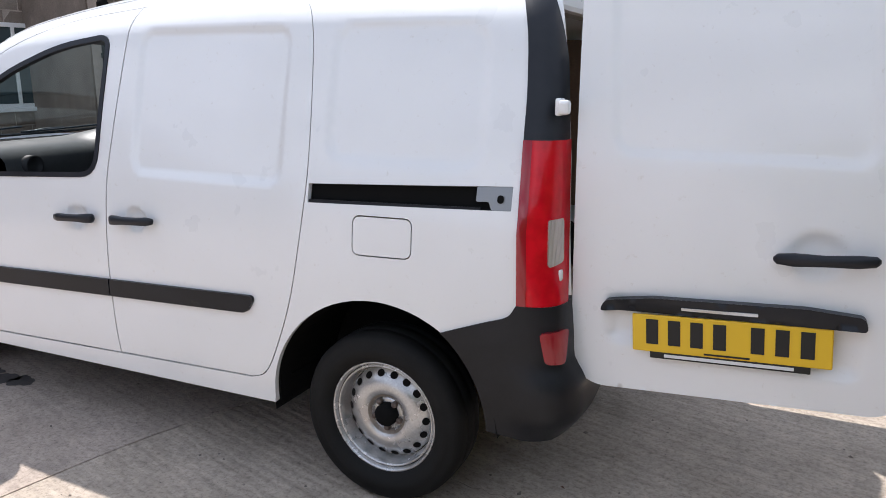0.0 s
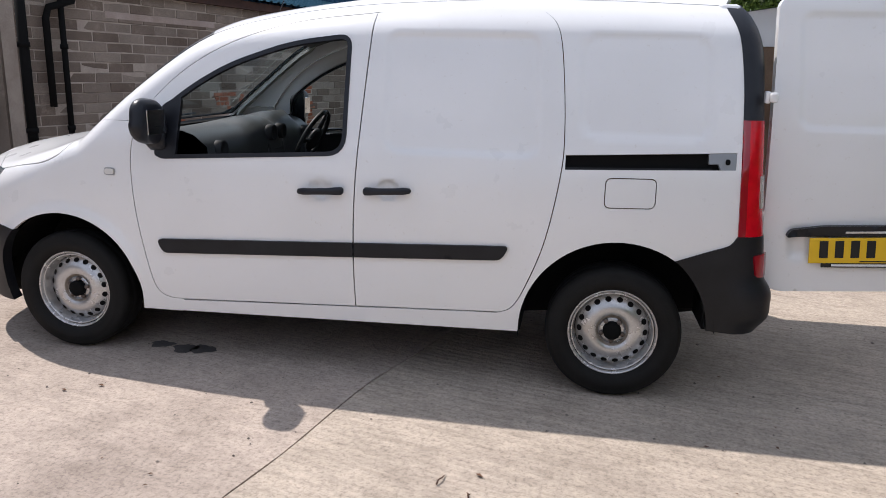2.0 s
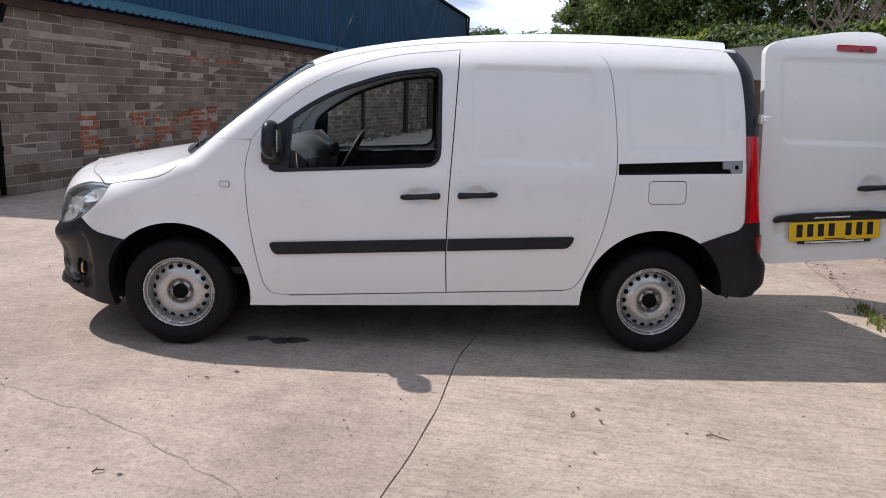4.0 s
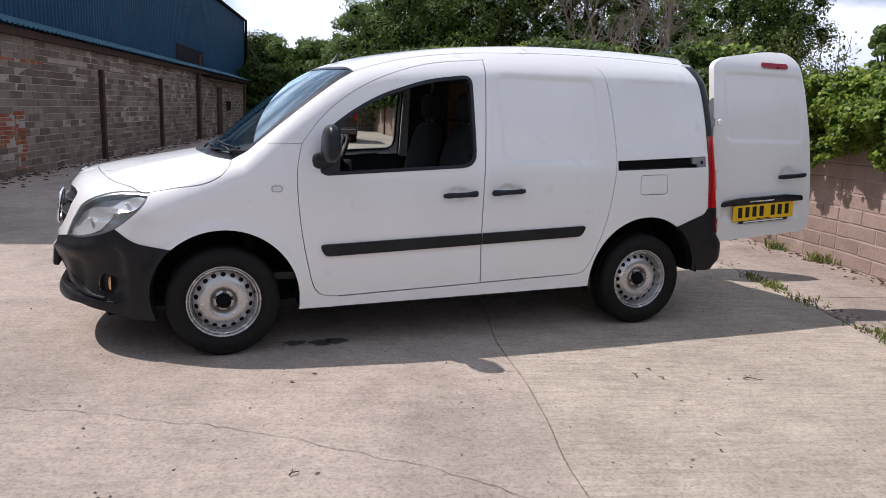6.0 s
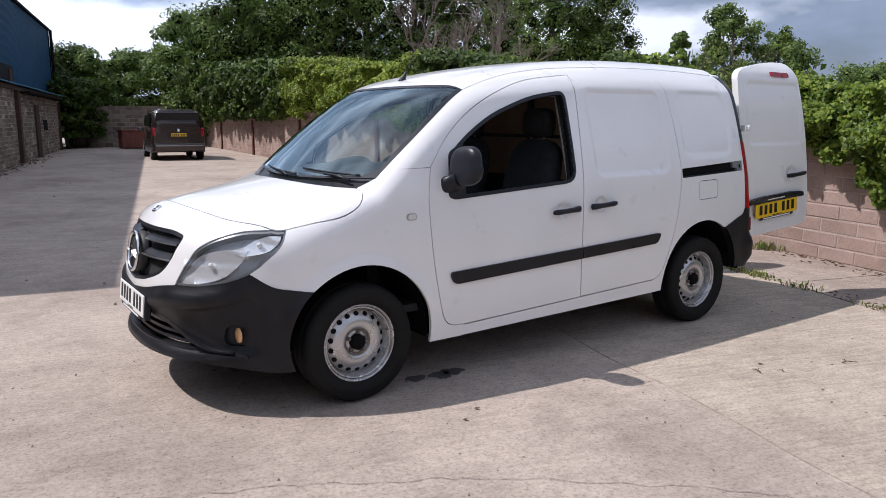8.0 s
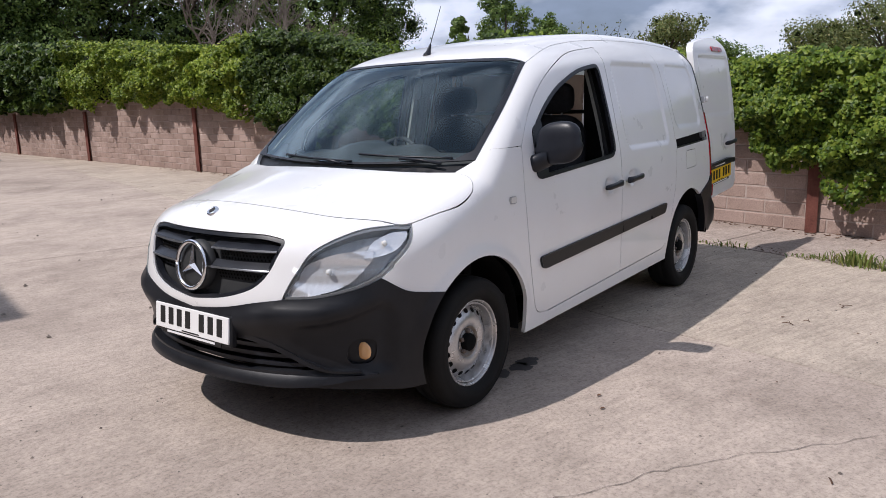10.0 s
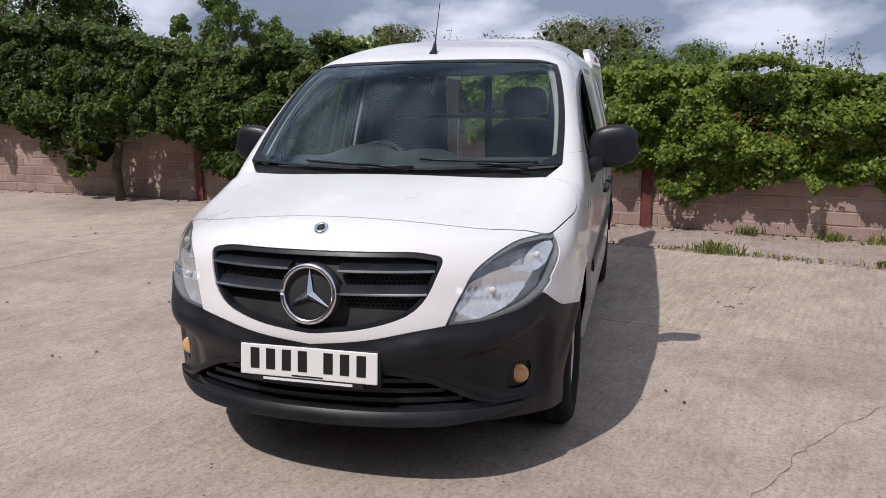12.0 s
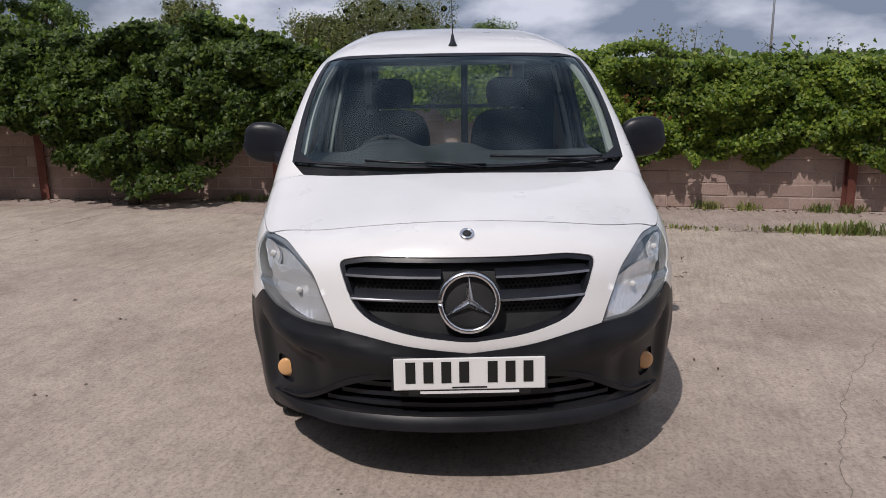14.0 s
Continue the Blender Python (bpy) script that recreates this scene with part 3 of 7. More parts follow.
panel("front_bumper", M_BLACK, van, bumper, round_nose, [INTAKE] + FOGS, 0.018, bumper_form, 0.05)
for s in (False, True):
    panel("headlight", M_LENS, van, LAMP_A, round_nose, gap=0.02, lift=0.001, depth=0.008, mirror=s)
    tail = np.concatenate([[(tail_angle(x, y), z) for x, y, z in on_side(np.array(TAIL_LINE))], [(-0.98, 0.785), (-0.965, 1.0), (-0.965, 1.265)]])
    panel("tail_light", M_RED, van, tail, round_tail, gap=0.02, lift=0.006, depth=0.03, mirror=s)
    pil = np.concatenate([[(tail_angle(x, y), z) for x, y, z in on_side(PILLAR_LINE)], [(-0.965, 1.265), (-0.975, 1.5), (-1.03, 1.74)]])
    panel("pillar_trim", M_TRIM, van, pil, round_tail, gap=0.025, lift=0.003, depth=0.03, mirror=s)
ARCH_REAR = [(1.352 + r * math.cos(radians(a)), WHEEL_R + r * math.sin(radians(a))) for a, r in zip(np.linspace(55, 8, 14), 0.428 - 0.034 * np.linspace(0, 1, 14))]
rb = np.concatenate([[(tail_angle(x, y), z) for x, y, z in on_side(REAR_BUMPER)], [(tail_angle(x, y), z) for x, y, z in on_side(np.array(ARCH_REAR))], [(-1.20, 0.356), (-1.12, 0.350), (-1.03, 0.357), (-0.96, 0.382), (-0.90, 0.43), (-0.8, 0.47), (0, 0.50)]])
rtop = np.array([(0, 0.60), (-0.6, 0.60), (-0.80, 0.63), (-0.93, 0.785)])
half = np.concatenate([rtop, rb])
panel("rear_bumper", M_BLACK, van, np.concatenate([half, (half * (-1, 1))[::-1][1:-1]]), round_tail, gap=0.022, lift=lambda p: 0.008 + 0.042 * (1 - step(0.98, 1.20, np.abs(p[:, 0]))) * step(0.35, 0.44, p[:, 1]) * (1 - step(0.52, 0.62, p[:, 1])), depth=0.05)
panel("windscreen", M_GLASS, van, screen, on_top, gap=0.03, lift=0.0, depth=0.0).visible_shadow = False

# ---------------------------------------------------------------- fittings of the van


def tail_a(points):
    return np.array([(tail_angle(x, y), z) for x, y, z in points])


def rounded_bar(sections, sides=12):
    """A closed bar through sections of (centre, half width along u, half height along v, u, v)."""
    vs, fs = [], []
    for c, a, b, u, v in sections:
        for k in range(sides):
            t = 2 * math.pi * k / sides
            ct, st_ = math.cos(t), math.sin(t)
            e = 0.7
            vs.append(Vector(c) + Vector(u) * a * math.copysign(abs(ct) ** e, ct) + Vector(v) * b * math.copysign(abs(st_) ** e, st_))
    n = len(sections)
    for i in range(n - 1):
        for k in range(sides):
            fs.append((i * sides + k, i * sides + (k + 1) % sides, (i + 1) * sides + (k + 1) % sides, (i + 1) * sides + k))
    fs += [tuple(range(sides))[::-1], tuple(range((n - 1) * sides, n * sides))]
    return vs, fs


def blob(centre, size, power=2.6, nu=28, nv=16):
    """A soft box."""
    vs, fs = [], []
    for j in range(nv + 1):
        for i in range(nu):
            a, b = 2 * math.pi * i / nu, math.pi * (j / nv - 0.5)
            d = np.array([math.cos(b) * math.cos(a), math.cos(b) * math.sin(a), math.sin(b)])
            d = d / (np.abs(d) ** power).sum() ** (1 / power)
            vs.append(np.array(centre) + d * np.array(size) / 2)
    for j in range(nv):
        for i in range(nu):
            fs.append((j * nu + i, j * nu + (i + 1) % nu, (j + 1) * nu + (i + 1) % nu, (j + 1) * nu + i))
    return vs, fs


def flipped(vs, fs):
    return [(v[0], -v[1], v[2]) for v in vs], [tuple(f)[::-1] for f in fs]


def add(name, geo, material, parent, label="", mirror=False, smooth=True, angle=None):
    ob = part(name, mesh(name, *(flipped(*geo) if mirror else geo), material, smooth), material, parent, label)
    return smooth_by_angle(ob, angle) if angle else ob


def handle(cx, cz, parent, mirror, tip):
    """A pull handle along the side, with the lock at one end."""
    secs = []
    for u, h in ((-1, 0.004), (-0.94, 0.012), (-0.7, 0.0165), (-0.35, 0.0150), (0.35, 0.0150), (0.7, 0.0185), (0.92, 0.0185), (1, 0.010)):
        x = cx + 0.110 * u * tip
        y = float(on_side([(cx, 0.80)])[0, 1])
        secs.append(((x, y - 0.018 - 0.012 * (1 - u * u), cz + 0.006 * u * tip), h * 0.8, h, (0, 1, 0), (0, 0, 1)))
    return add("door_handle", rounded_bar(secs), M_TRIM, parent, "black pull handle", mirror)


doors = {o.name: o for o in van.children}
for k, mirror in ((0, False), (1, True)):
    suffix = "" if k == 0 else ".001"
    fd, sd, bs = doors["front_door" + suffix], doors["sliding_door" + suffix], doors["body_side" + suffix]
    handle(0.0, 0.893, fd, mirror, 1)
    handle(0.314, 0.908, sd, mirror, -1)
    z_top, z_low = (lambda x: 0.6515 + 0.0422 * x), (lambda x: 0.5845 + 0.0425 * x)
    for ob, x0, x1, r0, r1 in ((fd, -0.833, 0.150, 0.03, 0.003), (sd, 0.157, 0.872, 0.003, 0.03)):
        strip = soften([(x0, z_top(x0)), (x1, z_top(x1)), (x1 - (0.035 if r1 > 0.01 else 0), z_low(x1)), (x0 + (0.03 if r0 > 0.01 else 0), z_low(x0))], [r0, r1, r1, r0])
        panel("side_moulding", M_BLACK, ob, strip, on_side, gap=0.03, lift=0.013, depth=0.016, mirror=mirror)
    if mirror:
        panel("window_glass", M_GLASS, fd, grown(WINDOW, -0.012), on_side, gap=0.05, lift=-0.008, depth=0.0, mirror=mirror).visible_shadow = False
    panel("slide_rail", M_VOID, bs, RAIL_CUT, on_side, gap=0.03, lift=-0.022, depth=0.0, mirror=mirror)
    rail_lip = [(1.094, 1.047), (1.70, 1.066), (1.70, 1.054), (1.094, 1.036)]
    panel("rail_lip", M_BLACK, bs, rail_lip, on_side, gap=0.03, lift=-0.004, depth=0.02, mirror=mirror)
    panel("rail_bracket", M_STEEL, bs, soften([(1.685, 1.127), (1.796, 1.132), (1.798, 1.062), (1.735, 1.06), (1.725, 1.085), (1.685, 1.083)], 0.006), on_side, gap=0.03, lift=-0.003, depth=0.02, mirror=mirror)
    panel("bracket_hole", M_VOID, bs, soften([(1.752, 1.082), (1.772, 1.082), (1.772, 1.106), (1.752, 1.106)], 0.01), on_side, gap=0.02, lift=0.0005, depth=0.0, mirror=mirror)
    panel("repeater_rim", M_LAMPSIL, doors["wing" + suffix], soften([(-1.094, 0.913), (-1.034, 0.913), (-1.034, 0.949), (-1.094, 0.949)], 0.03), on_side, gap=0.012, lift=0.004, depth=0.008, mirror=mirror)
    panel("side_repeater", M_LENSW, doors["wing" + suffix], soften([(-1.088, 0.918), (-1.040, 0.918), (-1.040, 0.944), (-1.088, 0.944)], 0.024), on_side, gap=0.012, lift=0.008, depth=0.012, mirror=mirror, label="clear oval side repeater lamp")
    # mirror
    mv, mf = blob((0, 0, 0), (0.092, 0.235, 0.205), 2.7)
    # fuller below and rounder above, the outer end a little raised
    mv = [(-0.790 + x * (1.0 if z < 0 else 0.94), -0.962 + y * (1 + 0.10 * (z < 0)), 1.184 + z - 0.10 * (y + 0.02)) for x, y, z in mv]
    mir = add("wing_mirror", (mv, mf), M_TRIM, van, "black plastic wing mirror", mirror)
    add("mirror_arm", rounded_bar([((-0.835, -0.79, 1.06), 0.055, 0.055, (1, 0, 0), (0, 0, 1)), ((-0.82, -0.85, 1.08), 0.052, 0.048, (1, 0, 0), (0, 0, 1)), ((-0.795, -0.92, 1.11), 0.055, 0.04, (1, 0, 0), (0, 0, 1))]), M_TRIM, mir, "", mirror)
    gl = boxed((0.006, 0.145, 0.11), pose(-0.7475, -0.966, 1.182), 0.002)
    g = part("mirror_glass", gl, M_CHROME, mir)
    if mirror:
        g.scale = (1, -1, 1)
    panel("mirror_foot", M_TRIM, fd, soften([(-0.83, 1.01), (-0.80, 1.25), (-0.70, 1.30), (-0.72, 1.01)], 0.03), on_side, gap=0.03, lift=0.006, depth=0.02, mirror=mirror)
    # tail lamp lenses
    tl = doors["tail_light" + suffix]
    panel("reverse_lens", M_REVERSE, tl, soften([(-1.065, 0.90), (-1.008, 0.912), (-1.008, 1.04), (-1.065, 1.04)], 0.012), round_tail, gap=0.02, lift=0.011, depth=0.01, mirror=mirror, label="clear reversing lens")
    panel("lens_edge", M_DARKRED, tl, np.concatenate([tail_a(on_side(np.array(TAIL_LINE))), tail_a(on_side(np.array(TAIL_LINE)))[::-1] + (0.028, 0)]), round_tail, gap=0.03, lift=0.008, depth=0.008, mirror=mirror)
    panel("rear_reflector", M_DARKRED, doors["rear_bumper"], soften([(-1.065, 0.612), (-1.005, 0.605), (-0.995, 0.712), (-1.085, 0.707)], 0.015), round_tail, gap=0.02, lift=0.018, depth=0.03, mirror=mirror, label="dark red reflector")
    # head lamp insides
    hl = doors["headlight" + suffix]
    hl.visible_shadow = False
    panel("lamp_housing", M_LAMPSIL, hl, grown(LAMP_A, -0.004), round_nose, gap=0.03, lift=-0.045, depth=0.0, mirror=mirror)
    panel("lamp_bezel", M_BEZEL, hl, grown(LAMP_A, -0.001), round_nose, [grown(LAMP_A, -0.011)], 0.02, -0.006, 0.04, mirror)
    for nm, ca, cz, size in (("main_reflector", -0.875, 0.737, 0.66), ("indicator_reflector", -1.165, 0.842, 0.36)):
        mid_a = LAMP_A.mean(0)
        bowl = (LAMP_A - mid_a) * size + (ca, cz)
        reach = np.abs(bowl - (ca, cz)).max(0)
        panel(nm, M_LAMPCHR, hl, bowl, round_nose, gap=0.014, lift=lambda p: -0.036 + 0.020 * np.clip((((p - (ca, cz)) / reach) ** 2).sum(1), 0, 1), depth=0.01, mirror=mirror)
        mid = round_nose([(ca + 0.01, cz + 0.01)])
        add("bulb", blob(tuple((mid - 0.024 * normals(mid))[0]), (0.024, 0.024, 0.024), 2, 12, 8), M_LENSW, hl, "", mirror)
    # fog lamps
    fogp = FOGS[0]
    fr = panel("fog_recess", M_BLACK, doors["front_bumper"], grown(fogp, 0.01), round_nose, gap=0.03, lift=-0.035, depth=0.0, mirror=mirror)
    s = 1 if mirror else -1
    fa = round_nose([(-1.005, 0.412)])[0]
    fn = normals(fa[None])[0]
    fog = add("fog_lamp", lathe([(0.0, -0.006), (0.022, -0.005), (0.034, -0.002), (0.037, 0.003), (0.037, 0.008)], 24, "x"), M_AMBER, fr, "amber round fog lamp")
    fog.location = (fa[0] + 0.022, s * (abs(fa[1]) - 0.016), fa[2] - 0.004)
    fog.rotation_euler = (0, 0, radians(3) * (1 if s < 0 else -1))

# bodywork below and behind, with black boxes added to stop light
under = part("underbody", boxed((1.86, 1.54, 0.10), pose(0.0, 0, 0.315)), M_VOID, van)
# unseen boxes added behind the sills, stopping sunlight that leaks through door gaps
for s in (-1, 1):
    part("inner_sill", boxed((1.74, 0.07, 0.20), pose(0.06, s * 0.805, 0.388)), M_VOID, van)
part("engine_bay", boxed((1.02, 0.96, 0.60), pose(-1.42, 0, 0.51)), M_VOID, van)
part("engine_bay", boxed((0.22, 1.30, 0.36), pose(-1.84, 0, 0.40)), M_VOID, van)
# black boxes added inside the bumper so the lit gap by the tyre reads dark
for s in (-1, 1):
    part("bumper_inner", boxed((0.16, 0.30, 0.24), pose(1.86, s * 0.665, 0.475)), M_VOID, van)
    part("bumper_inner", boxed((0.09, 0.26, 0.10), pose(1.775, s * 0.69, 0.402)), M_VOID, van)
part("rear_floor", boxed((1.10, 0.92, 0.20), pose(1.42, 0, 0.44)), M_VOID, van)
part("cargo_floor", boxed((1.55, 0.92, 0.03), pose(1.12, 0, 0.56)), M_PLY, van)
part("spare_wheel", mesh("spare_wheel", *lathe([(0.0, -0.08), (0.28, -0.08), (0.30, 0), (0.28, 0.08), (0, 0.08)], 28, "z"), M_TYRE, True), M_TYRE, van).location = (1.62, 0, 0.33)
for s in (-1, 1):
    for x, r in ((-1.3485, 0.413), (1.352, 0.4305)):
        liner = []
        lf = []
        n = 26
        for i in range(n + 1):
            a = radians((-6 + 168 * i / n) if x < 0 else (5 + 181 * i / n))
            for y in (0.815 if x < 0 else 0.864, 0.47):
                liner.append((x + r * math.cos(a), s * y, WHEEL_R + r * math.sin(a)))
        lf = [(2 * i, 2 * i + 1, 2 * i + 3, 2 * i + 2) for i in range(n)]
        lf.append(tuple(2 * i + 1 for i in range(n + 1)))
        add("arch_liner", (liner, lf), M_VOID, van, "", False, False)
        part("suspension", boxed((0.10, 0.30, 0.10), pose(x, s * 0.55, 0.32), 0.02), M_RUST, van)

# cab
panel("roof_lining", M_DASH, van, roof * (0.985, 0.96), on_top, gap=0.09, lift=-0.045, depth=0.0)
for mirror in (False, True):
    panel("cargo_lining", M_PLY, van, [(0.36, 0.60), (0.86, 0.60), (0.90, 0.80), (1.76, 0.80), (1.74, 1.25), (1.66, 1.60), (0.36, 1.62)], on_side, gap=0.09, lift=-0.055, depth=0.0, mirror=mirror)
    panel("door_trim", M_INT, doors["front_door" + (".001" if mirror else "")], soften([(-0.86, 0.40), (-0.86, 1.0), (0.14, 1.045), (0.14, 0.40)], 0.04), on_side, gap=0.08, lift=-0.07, depth=0.03, mirror=mirror)
    cp = panel("centre_pillar", M_INT, van, [(0.115, 0.40), (0.10, 1.60), (0.33, 1.64), (0.33, 0.40)], on_side, gap=0.08, lift=-0.05, depth=0.02, mirror=mirror)
    panel("pillar_cover", M_PALE, cp, soften([(0.118, 1.02), (0.112, 1.58), (0.165, 1.60), (0.185, 1.02)], 0.02), on_side, gap=0.05, lift=-0.075, depth=0.02, mirror=mirror, label="pale grey plastic pillar cover")
    panel("seat_belt", M_CLOTH, cp, [(0.205, 0.95), (0.195, 1.50), (0.235, 1.50), (0.245, 0.95)], on_side, gap=0.06, lift=-0.10, depth=0.003, mirror=mirror)
    pil = np.concatenate([SCREEN_EDGE * (1, 1), (SCREEN_EDGE + (0.05, 0.045))[::-1]])
    panel("pillar_lining", M_PALE, van, pil, on_top, gap=0.04, lift=-0.035, depth=0.02, mirror=mirror)
    rear_frame = tail_a(on_side(spline([(1.75, 1.70), (1.80, 1.4), (1.82, 1.1), (1.83, 0.75), (1.83, 0.6)], 4)))
    frame_poly = np.concatenate([rear_frame + (0.03, 0), [(-0.88, 0.6), (-0.87, 1.2), (-0.93, 1.70)]])
    panel("rear_jamb", M_PAINT, van, frame_poly, round_tail, gap=0.05, lift=-0.032, depth=0.02, mirror=mirror)
part("rear_header", boxed((0.10, 1.20, 0.09), pose(1.745, 0, 1.70), 0.02), M_PAINT, van)
part("cab_floor", boxed((1.3, 1.5, 0.04), pose(-0.55, 0, 0.42)), M_INT, van)
part("front_bulkhead", boxed((0.06, 1.40, 0.75), pose(-1.20, 0, 0.72)), M_VOID, van)


def dash_geo():
    prof = [(-1.31, 1.045), (-1.15, 1.085), (-0.98, 1.115), (-0.82, 1.125), (-0.70, 1.105), (-0.635, 1.05), (-0.62, 0.95), (-0.66, 0.80), (-0.72, 0.60), (-0.80, 0.45)]
    ys = np.linspace(-0.72, 0.72, 37)
    vs, fs = [], []
    for y in ys:
        hump = 0.075 * math.exp(-((y - 0.34) / 0.17) ** 4) + 0.055 * math.exp(-((y - 0.0) / 0.15) ** 4)
        push = 0.05 * math.exp(-((y - 0.0) / 0.17) ** 4)
        for i, (x, z) in enumerate(prof):
            k = math.exp(-((x + 0.70) / 0.16) ** 2)
            vs.append((x + 0.06 * (y / 0.72) ** 2 * (i < 4) + push * (i > 4), y * (1 - 0.03 * (i < 2)), z + hump * k * (i < 7)))
    n = len(prof)
    for j in range(len(ys) - 1):
        for i in range(n - 1):
            fs.append((j * n + i, j * n + i + 1, (j + 1) * n + i + 1, (j + 1) * n + i))
    return vs, fs


dash = add("dashboard", dash_geo(), M_DASH, van, "grey plastic dashboard")
for y in (-0.60, -0.07, 0.07, 0.60):
    v = add("air_vent", lathe([(0.0, 0.0), (0.03, 0.0), (0.036, 0.012), (0.045, 0.012), (0.045, -0.03)], 20, "x"), M_INT, dash)
    v.location = (-0.612 + (0.045 if abs(y) < 0.2 else 0), y, 1.03 if abs(y) > 0.2 else 1.075)
part("centre_console", boxed((0.03, 0.22, 0.20), pose(-0.575, 0, 0.92, 0, -12), 0.01), M_INT, dash)
part("gear_lever", mesh("gear_lever", *tube([(-0.52, -0.02, 0.78), (-0.47, -0.02, 0.90), (-0.46, -0.02, 0.93)], 0.018, 10), M_INT, True), M_INT, dash)
sw = add("steering_wheel", ([], []), M_INT, van, "black steering wheel")
sw.data = mesh("steering_wheel", *tube([(0.185 * math.cos(a), 0.185 * math.sin(a), 0) for a in np.linspace(0, 2 * math.pi, 33)], 0.015, 10), M_INT, True)
sw.location, sw.rotation_euler = (-0.49, 0.37, 1.01), (0, radians(-62), 0)
add("wheel_hub", blob((0, 0, -0.01), (0.15, 0.15, 0.05)), M_INT, sw)
for a in (0.2, math.pi - 0.2, math.pi * 1.5):
    part("spoke", mesh("spoke", *tube([(0.05 * math.cos(a), 0.05 * math.sin(a), -0.01), (0.18 * math.cos(a), 0.18 * math.sin(a), 0)], 0.014, 8), M_INT, True), M_INT, sw)
for y in (0.37, -0.37):
    seat = add("seat", blob((-0.12, y, 0.72), (0.50, 0.50, 0.18), 4), M_CLOTH, van, "dark cloth cab seat")
    bk = add("backrest", blob((0, 0, 0.29), (0.13, 0.48, 0.60), 3.6), M_CLOTH, seat)
    bk.location, bk.rotation_euler = (0.10, y, 0.72), (0, radians(14), 0)
    hr = add("headrest", blob((0.235, y, 1.40), (0.10, 0.27, 0.19), 3.4), M_CLOTH, seat)
    for d in (-0.06, 0.06):
        part("headrest_post", mesh("headrest_post", *tube([(0.22, y + d, 1.25), (0.235, y + d, 1.36)], 0.008, 8), M_STEEL, True), M_STEEL, seat)
bulk = part("bulkhead", boxed((0.03, 1.45, 0.46), pose(0.40, 0, 0.80), 0.01), M_INT, van, "dark steel bulkhead with a barred opening")
for y0, w in ((-0.10, 0.045), (0.49, 0.04), (-0.60, 0.20), (0.64, 0.16)):
    part("bulkhead_post", boxed((0.03, w, 0.62), pose(0.40, y0, 1.31), 0.006), M_INT, bulk)
part("bulkhead_bar", boxed((0.026, 1.10, 0.025), pose(0.402, 0, 1.31), 0.004), M_INT, bulk)
part("bulkhead_bar", boxed((0.03, 1.30, 0.10), pose(0.402, 0, 1.625), 0.004), M_INT, bulk)

# windscreen surround, cowl, wipers, aerial
ring_in = np.concatenate([SCREEN_EDGE[1:-1] + (0.012, 0.030), SCREEN_TOP[2:-2] + (-0.03, 0), ((SCREEN_EDGE[1:-1] + (0.012, 0.030)) * (1, -1))[::-1], (SCREEN_BASE[2:-2] + (0.010, 0))[::-1]])
panel("screen_border", M_TRIM, doors["windscreen"], screen, on_top, [ring_in], 0.03, 0.0025, 0.006)
cowl = np.concatenate([SCREEN_BASE[::-1] + (0.004, 0), [(-1.262, -0.762)], BON_BACK[1:-1] + (-0.01, 0), [(-1.262, 0.762)]])
panel("cowl", M_BLACK, van, cowl, on_top, gap=0.03, lift=-0.024, depth=0.02)
for y0, y1, x1 in ((0.42, -0.12, 0.012), (-0.14, -0.66, 0.035)):
    pts = on_top([( -1.365 + 0.27 * y * y + 0.005 + (x1 * (1 - u) if y0 > 0 else x1 * (1 - u)) , y) for u, y in zip(np.linspace(0, 1, 9), np.linspace(y0, y1, 9))])
    wp = part("wiper", mesh("wiper", *tube(pts + (0, 0, 0.012), 0.006, 8, 0.005), M_TRIM, True), M_TRIM, van)
    arm = on_top([(-1.40 + 0.27 * y1 * y1, y1 + 0.04), (-1.36 + 0.27 * ((y0 + y1) / 2) ** 2, (y0 + y1) / 2)])
    part("wiper_arm", mesh("wiper_arm", *tube([arm[0] + (0, 0, 0.012), (arm[0] + arm[1]) / 2 + (0, 0, 0.022), arm[1] + (0, 0, 0.02)], 0.007, 8), M_TRIM, True), M_TRIM, wp)
ab = on_top([(-0.575, 0.0)])[0]
aer = add("aerial", lathe([(0.026, -0.01), (0.024, 0.0), (0.014, 0.02), (0.009, 0.05), (0.006, 0.065)], 16, "z"), M_TRIM, van)
aer.location, aer.rotation_euler = ab, (0, radians(26), 0)
part("whip", mesh("whip", *tube([(0, 0, 0.05), (0, 0, 0.31)], 0.0028, 6, 0.002), M_TRIM, True), M_TRIM, aer)

# grille
gr = panel("grille", M_INT, van, grown(GRILLE, 0.004), on_front, gap=0.04, lift=-0.045, depth=0.0, label="black grille with a grey glint coloured along its louvres")


def across(z0, z1, y0, y1, bend=0.0):
    ys = np.linspace(y0, y1, 14)
    top = [(y, z1 - bend * y * y) for y in ys]
    low = [(y, z0 - bend * y * y) for y in ys[::-1]]
    return np.array(top + low)


